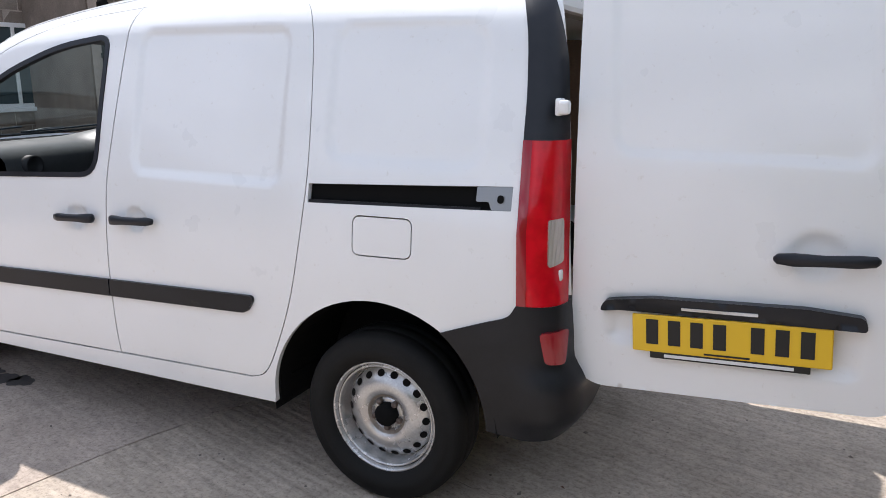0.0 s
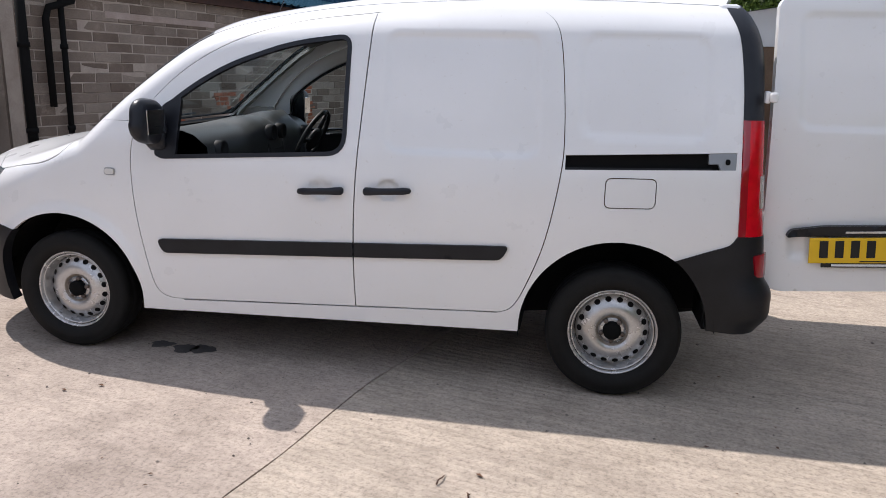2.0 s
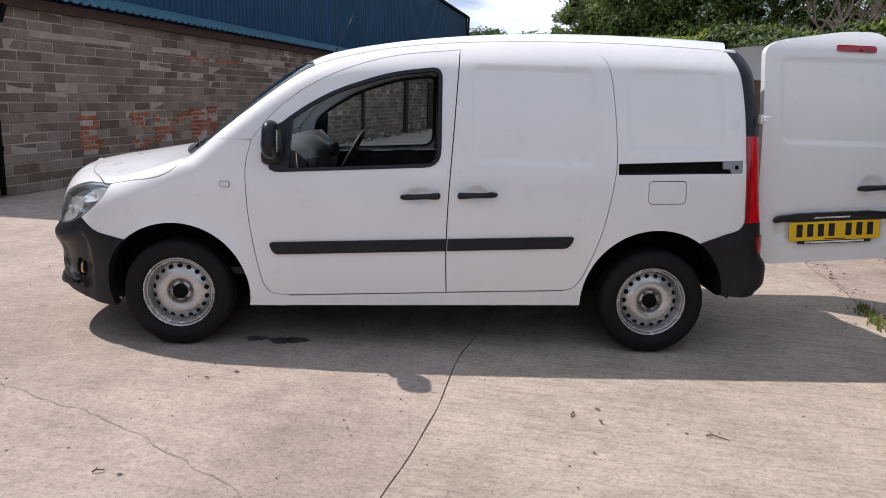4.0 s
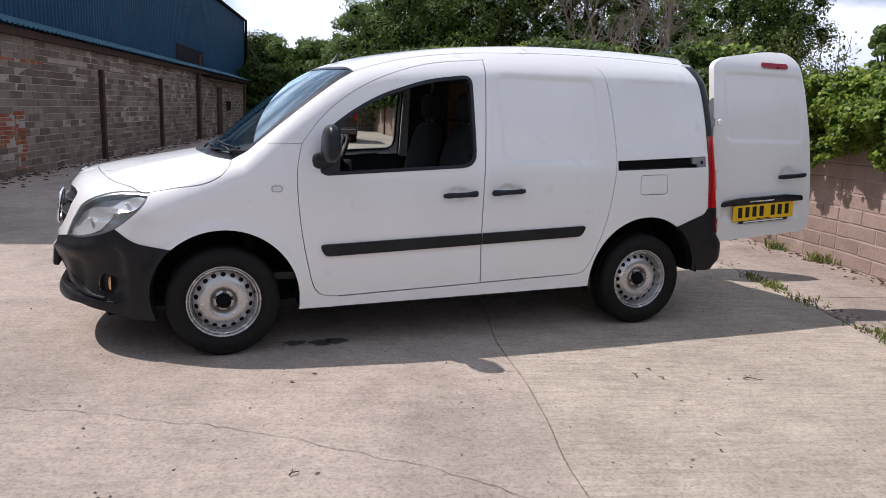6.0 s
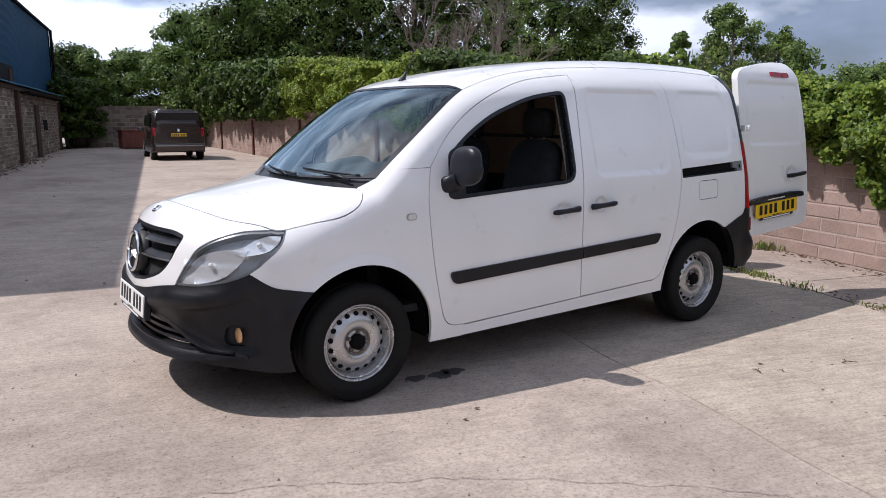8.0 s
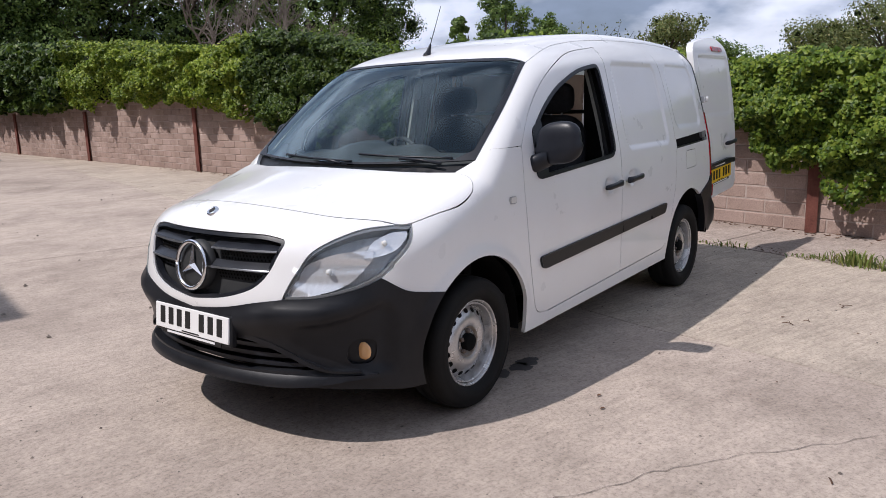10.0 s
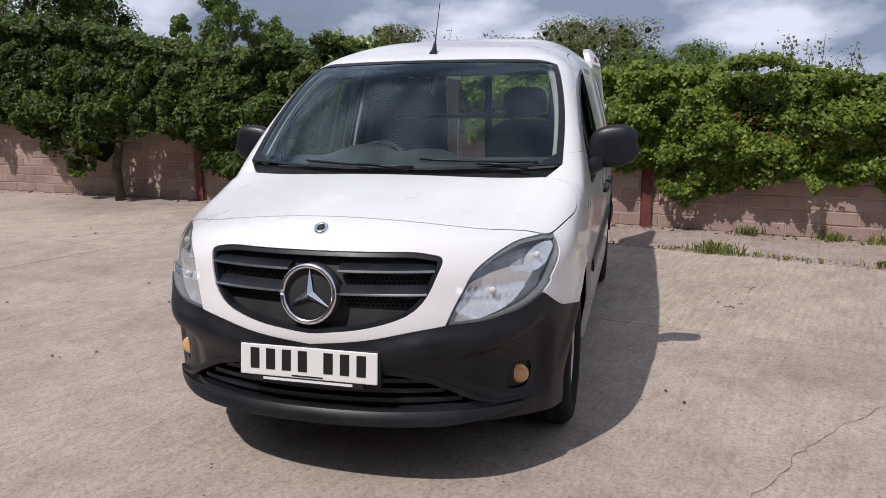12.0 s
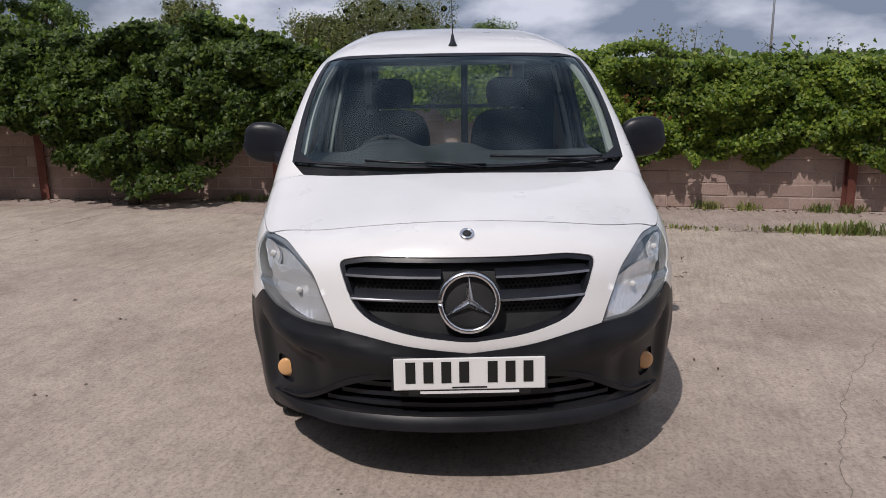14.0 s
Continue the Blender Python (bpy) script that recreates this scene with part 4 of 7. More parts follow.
panel("grille_frame", M_TRIM, gr, grown(GRILLE, 0.003), on_front, [grown(GRILLE, -0.016)], 0.025, -0.006, 0.03)
# thin grey strips stand in for the glint along each dark blade
for z0, z1, w in ((0.819, 0.827, 0.428), (0.742, 0.750, 0.408)):
    for s in (-1, 1):
        y0, y1 = sorted((s * 0.095, s * w))
        panel("louvre", M_LOUVRE_GLINT, gr, across(z0, z1, y0, y1), on_front, gap=0.03, lift=0.001, depth=0.035)
        panel("louvre_face", M_TRIM, gr, across(z1 + 0.001, z1 + 0.030, y0, y1), on_front, gap=0.012, lift=lambda p: -0.002 - 0.9 * (p[:, 1] - z1), depth=0.02)
        n = int((w - 0.13) / 0.017)
        yz = np.array([(s * (0.115 + k * 0.017 + 0.0085 * row), z0 - 0.014 - row * 0.013) for row in range(3) for k in range(n)])
        ring = np.array([(0, 0.0055 * math.cos(a), 0.0055 * math.sin(a)) for a in np.arange(6) * math.pi / 3])
        pts = [c + r for c in on_front(yz) + (0.0415, 0, 0) for r in ring]
        faces = [tuple(range(b, b + 6)) for b in range(0, len(pts), 6)]
        tagged(add("mesh_strip", (pts, faces), M_VOID, gr, "", False, False), kind="stuff")
rim_path = [(0.0, 0.098 * math.cos(a), 0.098 * math.sin(a)) for a in np.linspace(0, 2 * math.pi, 49)]
em = part("emblem", mesh("emblem", *tube(rim_path, 0.0095, 12), M_CHROME, True), M_CHROME, gr, "chrome ring emblem")
em.location, em.rotation_euler = (-2.222, 0, 0.745), (0, radians(8), 0)
part("emblem_disc", mesh("emblem_disc", *lathe([(0.0, 0.014), (0.08, 0.014), (0.106, 0.022), (0.108, 0.05)], 40, "x"), M_INT, True), M_INT, em)
sv, sf = [(-0.012, 0, 0)], []
for i in range(6):
    a = math.pi / 2 + i * math.pi / 3
    r = 0.094 if i % 2 == 0 else 0.017
    sv.append((0.006, r * math.cos(a), r * math.sin(a)))
sf = [(0, 1 + i, 1 + (i + 1) % 6) for i in range(6)]
add("emblem_points", (sv, sf), M_CHROME, em, "", False, False)
bd = on_top([(-2.092, 0.0)])[0]
badge = add("bonnet_badge", lathe([(0.0, 0.006), (0.016, 0.005), (0.0165, 0.007), (0.025, 0.006), (0.027, 0.0), (0.027, -0.01)], 28, "z"), M_CHROME, van, "small round chrome badge")
badge.location = bd + normals(bd[None])[0] * 0.002
badge.rotation_euler = Vector(normals(bd[None])[0]).to_track_quat("Z", "Y").to_euler()
part("badge_face", mesh("badge_face", *lathe([(0.0, 0.0075), (0.013, 0.0075), (0.0135, 0.004)], 20, "z"), M_INT, True), M_INT, badge)

# intake, lip, plates
fb = doors["front_bumper"]
panel("intake_back", M_VOID, fb, grown(INTAKE, 0.01), round_nose, gap=0.06, lift=-0.06, depth=0.0)
for z, w in ((0.360, 0.72), (0.395, 0.64), (0.430, 0.55)):
    aa = np.linspace(-w, w, 24)
    panel("intake_slat", M_TRIM, fb, np.array([(a, z + 0.008) for a in aa] + [(a, z - 0.008) for a in aa[::-1]]), round_nose, gap=0.03, lift=-0.008, depth=0.04)
aa = np.linspace(-1.08, 1.08, 61)
lip = np.array([(a, 0.328 - 0.012 * step(0.6, 1.08, abs(a))) for a in aa] + [(a, 0.280 + 0.026 * step(0.60, 1.08, abs(a))) for a in aa[::-1]])
panel("bumper_lip", M_BLACK, fb, lip, round_nose, gap=0.022, lift=lambda p: (0.012 + 0.030 * (1 - step(0.66, 1.08, np.abs(p[:, 0])))) * (1 - 0.55 * step(0.30, 0.335, p[:, 1])), depth=0.07)
wave = spline([(0.0, 0.487), (0.25, 0.487), (0.43, 0.479), (0.565, 0.448), (0.665, 0.411), (0.75, 0.372), (0.86, 0.340), (1.0, 0.330)], 6)
wave = np.concatenate([(wave * (-1, 1))[::-1], wave[1:]])
thick = 0.011 * (1 - step(0.6, 1.0, np.abs(wave[:, 0]))) + 0.002
brow = np.concatenate([wave + np.stack([0 * thick, thick], 1), (wave - np.stack([0 * thick, thick], 1))[::-1]])
panel("intake_brow", M_BLACK, fb, brow, round_nose, gap=0.02, lift=lambda p: 0.026 - 0.014 * step(0.6, 1.0, np.abs(p[:, 0])), depth=0.03)


def number_plate(parent, base_mat, strip_mat):
    """A plate in its own plane: x along it, z up, facing -y."""
    p = part("number_plate", boxed((0.522, 0.008, 0.112), Matrix(), 0.004), base_mat, parent, "number plate with black bars")
    for i in range(7):
        x = -0.219 + i * 0.0615 + (0.036 if i > 3 else 0)
        part("plate_bar", boxed((0.034, 0.003, 0.074), pose(x + 0.016, -0.0045, 0.006)), M_INK, p)
    part("plate_strip", boxed((0.42, 0.006, 0.019), pose(0, 0.0, -0.0645)), M_INK, p)
    part("strip_bar", boxed((0.34, 0.002, 0.009), pose(0, -0.0035, -0.0645)), M_PRINT, p)
    part("strip_bar", boxed((0.12, 0.002, 0.005), pose(0, -0.0045, -0.0475)), M_INK, p)
    return p


pf = number_plate(van, M_PLATE_W, M_INK)
pf.matrix_local = pose(-2.247, 0.002, 0.500, 0, 0, -90) @ pose(0, 0, 0, -6, 0, 0)
part("plate_backing", boxed((0.030, 0.54, 0.13), pose(-2.228, 0.002, 0.495, 0, 6, 0), 0.006), M_BLACK, fb)

# rear doors, swung open
DOOR_OUT = soften([(1.966, 0.565), (2.04, 0.522), (2.80, 0.588), (2.850, 0.635), (2.815, 1.0), (2.775, 1.30), (2.715, 1.62), (2.665, 1.80), (2.60, 1.865), (2.42, 1.868), (2.02, 1.806), (1.933, 1.755), (1.942, 1.45), (1.952, 1.1)],
                  [0.05, 0.05, 0.04, 0.05, 0.1, 0.1, 0.1, 0.06, 0.06, 0.1, 0.08, 0.04, 0.1, 0.1])


def on_door(p):
    x, z = np.asarray(p, float).T
    y = -0.728 - 0.045 * (x - 2.15) + 0.075 * np.clip((z - 0.8) / 1.0, 0, 2) ** 2 + 0.05 * np.clip((z - 1.72) / 0.14, 0, 2) ** 2
    y = y + 0.008 * rounded(x + 0.08 * (z - 1.228), z, 2.055, 2.725, 1.228, 1.715, 0.06, 0.02)
    y = y + 0.020 * rounded(x, z, 2.055, 2.755, 0.66, 0.83, 0.05, 0.05)
    d = np.hypot(x - 2.61, (z - 1.0) * 1.1)
    y = y + 0.014 * (1 - step(0.04, 0.075, d))
    return np.stack([x, y, z], 1)


def door_panel(name, material, parent, poly, lift, depth, gap=0.03, mirror=False, holes=(), label=""):
    v2, fs = fill(poly, holes, gap)
    p = on_door(v2) + (0, -lift, 0)
    a, b, c = p[fs[:, 0]], p[fs[:, 1]], p[fs[:, 2]]
    flip = np.cross(b - a, c - a)[:, 1] > 0
    fs[flip] = fs[flip][:, ::-1]
    count = {(f[i], f[(i + 1) % 3]) for f in fs for i in range(3)}
    rim = [e for e in count if (e[1], e[0]) not in count]
    verts, faces, ids = list(p), [tuple(f) for f in fs], {}
    for i in {i for e in rim for i in e}:
        ids[i] = len(verts)
        verts += [p[i] + (0, 0.0005, 0), p[i] + (0, depth, 0)]
    faces += [(ids[i], ids[i] + 1, ids[j] + 1, ids[j]) for i, j in rim]
    return add(name, (verts, faces), material, parent, label, mirror)


for mirror in (False, True):
    rd = door_panel("rear_door", M_PAINT, van, DOOR_OUT, 0, 0.05, 0.014, mirror, label="white rear door swung wide open")
    door_panel("door_inner", M_PAINT, rd, grown(DOOR_OUT, -0.004), -0.045, 0.003, 0.06, mirror)
    door_panel("door_lining", M_PLY, rd, soften([(2.04, 0.66), (2.74, 0.70), (2.66, 1.62), (2.05, 1.62)], 0.05), -0.052, 0.006, 0.06, mirror, label="brown ply lining")
    hs = []
    for u, h in ((-1, 0.005), (-0.92, 0.014), (-0.6, 0.018), (0, 0.015), (0.6, 0.017), (0.92, 0.014), (1, 0.005)):
        hs.append(((2.627 + 0.122 * u, -0.775 - 0.006 * u - 0.014 * (1 - u * u), 0.997 + 0.010 * u), h * 0.8, h, (0, 1, 0), (0, 0, 1)))
    add("door_handle", rounded_bar(hs), M_TRIM, rd, "black pull handle", mirror)
    if not mirror:
        door_panel("plate_finisher", M_TRIM, rd, soften([(2.052, 0.772), (2.745, 0.822), (2.735, 0.858), (2.60, 0.862), (2.20, 0.832), (2.065, 0.805)], 0.014), 0.03, 0.05, 0.02, label="dark strip above the plate")
        door_panel("finisher_bar", M_PRINT, rd, [(2.285, 0.806), (2.485, 0.822), (2.484, 0.831), (2.284, 0.815)], 0.0325, 0.004, 0.03)
        door_panel("stop_lamp", M_DARKRED, rd, soften([(2.335, 1.752), (2.555, 1.748), (2.555, 1.784), (2.335, 1.788)], 0.014), 0.012, 0.014, 0.02, label="dark red stop lamp")
        pr = number_plate(van, M_PLATE_Y, M_INK)
        pr.matrix_local = pose(2.412, -0.757, 0.740, 0, -4.4, -2.6)
    for z in (1.362, 0.870):
        hg = part("hinge", boxed((0.034, 0.032, 0.042), pose(1.925, 0.776 if mirror else -0.776, z), 0.01), M_PAINT, van)
        part("hinge_pad", boxed((0.02, 0.04, 0.05), pose(1.905, 0.752 if mirror else -0.752, z), 0.006), M_PAINT, hg)

# wheels
RIM_P = [(0.0, -0.020), (0.050, -0.020), (0.060, -0.028), (0.073, -0.040), (0.093, -0.046), (0.116, -0.044), (0.133, -0.036), (0.148, -0.026), (0.160, -0.017), (0.1655, -0.008), (0.167, 0.006), (0.170, -0.004), (0.1745, -0.030), (0.178, -0.052), (0.1815, -0.058),
         (0.185, -0.056), (0.1868, -0.047), (0.189, -0.049), (0.1915, -0.062), (0.196, -0.068), (0.2005, -0.067), (0.202, -0.055), (0.19, 0.03), (0.18, 0.12)]
TYRE_P = [(0.188, 0.09), (0.22, 0.100), (0.27, 0.100), (0.293, 0.09), (0.303, 0.068), (0.305, 0.04), (0.300, 0.032), (0.305, 0.028), (0.305, -0.02), (0.300, -0.024), (0.305, -0.03), (0.302, -0.062), (0.293, -0.080), (0.276, -0.092), (0.262, -0.090), (0.258, -0.093), (0.235, -0.093), (0.212, -0.083), (0.199, -0.064)]


def wheel(at, turn, flip=1):
    w = add("wheel", lathe(TYRE_P, 64), M_TYRE, van, "black rubber tyre on a silver steel rim")
    w.location, w.rotation_euler, w.scale = at, (0, radians(turn), 0), (1, flip, 1)
    rim = add("rim", lathe(RIM_P, 64), M_RIM, w, "chipped silver steel rim")
    # black rings laid in the rim's grooves to colour in their shade
    for r, h in ((0.1868, -0.0475), (0.167, 0.004)):
        add("rim_groove", lathe([(r - 0.0016, h - 0.004), (r - 0.0004, h - 0.001), (r + 0.0004, h - 0.001), (r + 0.0016, h - 0.004)], 48), M_VOID, w)
    hole = mesh("vent_hole", [(0.0135 * math.cos(a), 0.0, 0.0145 * math.sin(a)) for a in np.arange(12) * math.pi / 6], [tuple(range(12))], M_VOID)
    for i in range(18):
        a = 2 * math.pi * i / 18
        h = part("vent_hole", hole, M_VOID, w)
        h.matrix_local = Matrix.Rotation(-a, 4, "Y") @ Matrix.Translation((0.1475, -0.0285, 0)) @ Matrix.Rotation(radians(34), 4, "Z")
    hub = add("hub_cap", lathe([(0.0, -0.060), (0.034, -0.060), (0.040, -0.052), (0.042, -0.02)], 24), M_VOID, w, "dark rusty hub")
    plate = add("hub_plate", lathe([(0.0, -0.027), (0.050, -0.027), (0.056, -0.025), (0.059, -0.020), (0.059, -0.01)], 28), M_RIM, w)
    add("hub_stain", lathe([(0.059, -0.0262), (0.064, -0.0318), (0.071, -0.0392), (0.0735, -0.041)], 32), M_RUSTY, w)
    for i in range(5):
        a = 2 * math.pi * (i + 0.3) / 5
        b = add("wheel_bolt", lathe([(0.0, -0.016), (0.009, -0.016), (0.011, -0.012), (0.011, 0.0)], 8), M_RUST, w, "rusty wheel bolt")
        b.location = (0.050 * math.cos(a), -0.028, 0.050 * math.sin(a))
    return w


for x, turn in ((-1.3485, 10), (1.3485, 40)):
    wheel((x, -0.762, WHEEL_R), turn)
    wheel((x, 0.762, WHEEL_R), turn + 25, -1)

# ---------------------------------------------------------------- the yard
D_ALONG = Vector((0.27, 0.963, 0))
D_ACROSS = Vector((0.963, -0.27, 0))


def concrete(name, light, dark, ripple):
    """Weathered yard concrete: exposed grit, stains and tamping marks across the bay."""
    m = shader(name, light, 0.92, 0, 0.15)
    v = coords(m)
    info = m.node_tree.nodes.new("ShaderNodeObjectInfo").outputs["Random"]
    col = ramp(m, noise_tex(m, v, 0.55, 7, 0.62), [(0.30, dark), (0.52, light), (0.75, tuple(min(1, c * 1.10) for c in light))])
    col = mix(m, "MULTIPLY", 0.55, col, ramp(m, noise_tex(m, v, 4.0, 6, 0.65), [(0.32, (0.72, 0.71, 0.70)), (0.6, (1.06, 1.05, 1.05))]))
    grit = noise_tex(m, v, 55, 5, 0.75)
    col = mix(m, "MULTIPLY", 0.55, col, ramp(m, grit, [(0.36, (0.42, 0.41, 0.41)), (0.50, (1, 1, 1)), (0.66, (1.16, 1.15, 1.12))]))
    col = mix(m, "MULTIPLY", 0.36, col, ramp(m, noise_tex(m, v, 19, 4, 0.7), [(0.36, (0.66, 0.65, 0.64)), (0.50, (1, 1, 1)), (0.64, (1.16, 1.15, 1.14))]))
    vor = m.node_tree.nodes.new("ShaderNodeTexVoronoi")
    vor.inputs["Scale"].default_value = 70
    link(m, v, vor.inputs["Vector"])
    col = mix(m, "MULTIPLY", 0.22, col, ramp(m, vor.outputs["Distance"], [(0.10, (0.62, 0.60, 0.58)), (0.28, (1.05, 1.05, 1.05))]))
    patch = ramp(m, noise_tex(m, v, 1.7, 5, 0.7), [(0.60, (0, 0, 0)), (0.74, (0.55, 0.55, 0.55))])
    col = mix(m, "MIX", patch, col, tuple(c * 0.62 for c in dark))
    col = mix(m, "MULTIPLY", 1.0, col, ramp(m, info, [(0, (0.95, 0.945, 0.94)), (1, (1.04, 1.04, 1.04))]))
    # tamping ridges
    mp = node(m, "ShaderNodeMapping", Rotation=(0, 0, -math.atan2(0.963, 0.27)))
    link(m, v, mp.inputs["Vector"])
    wave = node(m, "ShaderNodeTexWave", Scale=6.5, Distortion=3.5, Detail=3)
    wave.inputs["Detail Scale"].default_value = 2.0
    link(m, mp.outputs["Vector"], wave.inputs["Vector"])
    # drag marks of the tamping board, laid across the bay
    drag = node(m, "ShaderNodeMapping", Scale=(34, 2.6, 1))
    link(m, mp.outputs["Vector"], drag.inputs["Vector"])
    streak = noise_tex(m, drag.outputs["Vector"], 1.0, 5, 0.65)
    col = mix(m, "MULTIPLY", min(1.0, 0.15 + 3.0 * ripple), col, ramp(m, streak, [(0.34, (0.72, 0.71, 0.70)), (0.52, (1.0, 1.0, 1.0)), (0.68, (1.12, 1.11, 1.09))]))
    base(m, col)
    hgt = mix(m, "ADD", 1.0, mix(m, "MULTIPLY", 1.0, wave.outputs["Color"], (ripple, ripple, ripple)), mix(m, "MULTIPLY", 1.0, grit, (0.5, 0.5, 0.5)))
    bump(m, hgt, 0.75, 0.012)
    return m


M_CONC = concrete("yard_concrete", (0.455, 0.385, 0.330), (0.32, 0.265, 0.228), 0.06)
M_BAY = concrete("tamped_concrete", (0.475, 0.408, 0.340), (0.335, 0.282, 0.238), 0.16)
M_APRON = concrete("apron_concrete", (0.44, 0.37, 0.325), (0.30, 0.245, 0.21), 0.15)
M_SOIL = speckled("dark_joint_dirt", (0.05, 0.042, 0.034), (0.09, 0.075, 0.06), 8, 0.95, 0.004, 60)
M_CRACK = shader("crack_dirt", (0.21, 0.18, 0.16), 0.95, 0, 0.1)
M_OIL = speckled("oil_stain", (0.075, 0.068, 0.066), (0.11, 0.10, 0.095), 20, 0.6, 0.001, 90)


def island_leaf(name, stops, trans=0.35, rough=0.45):
    """Leaves that differ one from the next, and let some light through."""
    m = shader(name, stops[0], rough, 0, 0.35)
    nt = m.node_tree
    geo = nt.nodes.new("ShaderNodeNewGeometry")
    col = ramp(m, geo.outputs["Random Per Island"], [(i / (len(stops) - 1), c) for i, c in enumerate(stops)])
    v = coords(m)
    col = mix(m, "MULTIPLY", 0.8, col, ramp(m, noise_tex(m, v, 1.1, 4, 0.6), [(0.35, (0.6, 0.62, 0.6)), (0.65, (1.18, 1.15, 1.0))]))
    base(m, col)
    tl, mx = nt.nodes.new("ShaderNodeBsdfTranslucent"), nt.nodes.new("ShaderNodeMixShader")
    mx.inputs[0].default_value = trans
    link(m, col, tl.inputs["Color"])
    link(m, nt.nodes["Principled BSDF"].outputs[0], mx.inputs[1])
    link(m, tl.outputs[0], mx.inputs[2])
    link(m, mx.outputs[0], nt.nodes["Material Output"].inputs["Surface"])
    return m


M_IVY = island_leaf("ivy_leaves", [(0.041, 0.084, 0.014), (0.101, 0.169, 0.022), (0.182, 0.263, 0.032), (0.270, 0.331, 0.054)])
M_LIME = island_leaf("lime_leaves", [(0.069, 0.117, 0.014), (0.152, 0.228, 0.025), (0.262, 0.345, 0.041), (0.373, 0.428, 0.069)])
M_BUSH = island_leaf("bush_leaves", [(0.022, 0.045, 0.011), (0.046, 0.084, 0.016), (0.085, 0.136, 0.022), (0.130, 0.184, 0.034)])
M_TREE = island_leaf("tree_leaves", [(0.066, 0.120, 0.032), (0.110, 0.180, 0.044), (0.155, 0.235, 0.054), (0.205, 0.280, 0.070)], 0.3)
M_OLIVE = island_leaf("olive_leaves", [(0.080, 0.108, 0.036), (0.125, 0.165, 0.050), (0.180, 0.210, 0.068), (0.240, 0.225, 0.090)], 0.3)
M_RUSTLEAF = island_leaf("brown_leaves", [(0.12, 0.05, 0.02), (0.20, 0.09, 0.035), (0.10, 0.045, 0.02)], 0.3)
# near-black filler whose colour paints the shade deep inside foliage
M_LEAF_SHADE = shader("foliage_shade", (0.012, 0.018, 0.007), 0.95, 0, 0.1)
M_BARK = speckled("bark", (0.06, 0.047, 0.038), (0.12, 0.10, 0.08), 6, 0.95, 0.01, 40)
M_BARE = speckled("grey_bare_branches", (0.14, 0.115, 0.095), (0.21, 0.18, 0.15), 6, 0.95, 0.0, 40)

rng = np.random.default_rng(7)

# ground: one sheet to the horizon, concrete bays laid on it
ground = part("ground", boxed((600, 600, 0.1), pose(0, 0, -0.068)), M_SOIL)
tagged(ground, "dirt under a worn concrete yard", "ground", kind="structure")
far = part("far_ground", boxed((560, 560, 0.01), pose(0, 0, -0.017)), M_CONC)
tagged(far, "pale worn concrete running to the distance", "ground", kind="structure")


def bay(name, o0, o1, l0, l1, material, z=0.0, rough=0.008):
    """One concrete bay with uneven edges, between offsets across and lengths along."""
    n = max(2, int((l1 - l0) / 0.12))
    origin = Vector((2.88, -1.08, 0))
    left, right = [], []
    for i in range(n + 1):
        l = l0 + (l1 - l0) * i / n
        for o, out, ph in ((o0, left, 0.0), (o1, right, 0.0)):
            w = 0.030 * math.sin(l * 1.3 + o * 3) + 0.016 * math.sin(l * 4.1 + o * 7) + rough * noise.noise(Vector((l * 3, o * 9, 2)))
            gap = 0.0035 + 0.0025 * noise.noise(Vector((l * 5, o * 11, 7)))
            out.append(origin + D_ALONG * l + D_ACROSS * (o + w + (gap if out is left else -gap)))
    vs = [p + Vector((0, 0, z)) for p in left + right] + [p + Vector((0, 0, z - 0.03)) for p in left + right]
    m, k = n + 1, 2 * (n + 1)
    fs = [(i, m + i, m + i + 1, i + 1) for i in range(n)]
    fs += [(i, i + 1, k + i + 1, k + i) for i in range(n)] + [(m + i + 1, m + i, k + m + i, k + m + i + 1) for i in range(n)]
    fs += [(0, k, k + m, m), (n, m + n, k + m + n, k + n)]
    return part(name, mesh(name, vs, fs, material), material, far)


for o0, o1, cuts in ((-2.53, 0.0, (-14, -9.1, 5.2, 11, 18, 26, 34, 42)), (-9.8, -2.53, (-14, 4.6, 12, 20, 30, 42)), (-16, -9.8, (-14, -2, 9, 18, 30, 42))):
    for a, b in zip(cuts, cuts[1:]):
        bay("slab", o0, o1, a + 0.006, b - 0.006, M_BAY if o1 == 0.0 else M_CONC)
for a, b in ((-14, -6), (-6, 0.6), (0.6, 5.5), (5.5, 12), (12, 20), (20, 42)):
    bay("slab", 0.0, 2.6 if b < 1 else 4.5, a + 0.006, b - 0.006, M_APRON, 0.004)


def wander(points, width, name, material, jitter=0.03, z=0.0035, seed=1):
    """A thin ragged line on the ground."""
    r = random.Random(seed)
    p = resample(spline(points, 6), 0.05, False)
    vs, fs = [], []
    j = np.zeros(2)
    for i, q in enumerate(p):
        d = p[min(i + 1, len(p) - 1)] - p[max(i - 1, 0)]
        d = np.array([-d[1], d[0]]) / (np.linalg.norm(d) + 1e-9)
        j = 0.7 * j + d * r.uniform(-jitter, jitter)
        w = width * r.uniform(0.35, 1.2)
        vs += [(*(q + j + d * w), z), (*(q + j - d * w), z)]
    fs = [(2 * i, 2 * i + 1, 2 * i + 3, 2 * i + 2) for i in range(len(p) - 1)]
    return part(name, mesh(name, vs, fs, material), material)


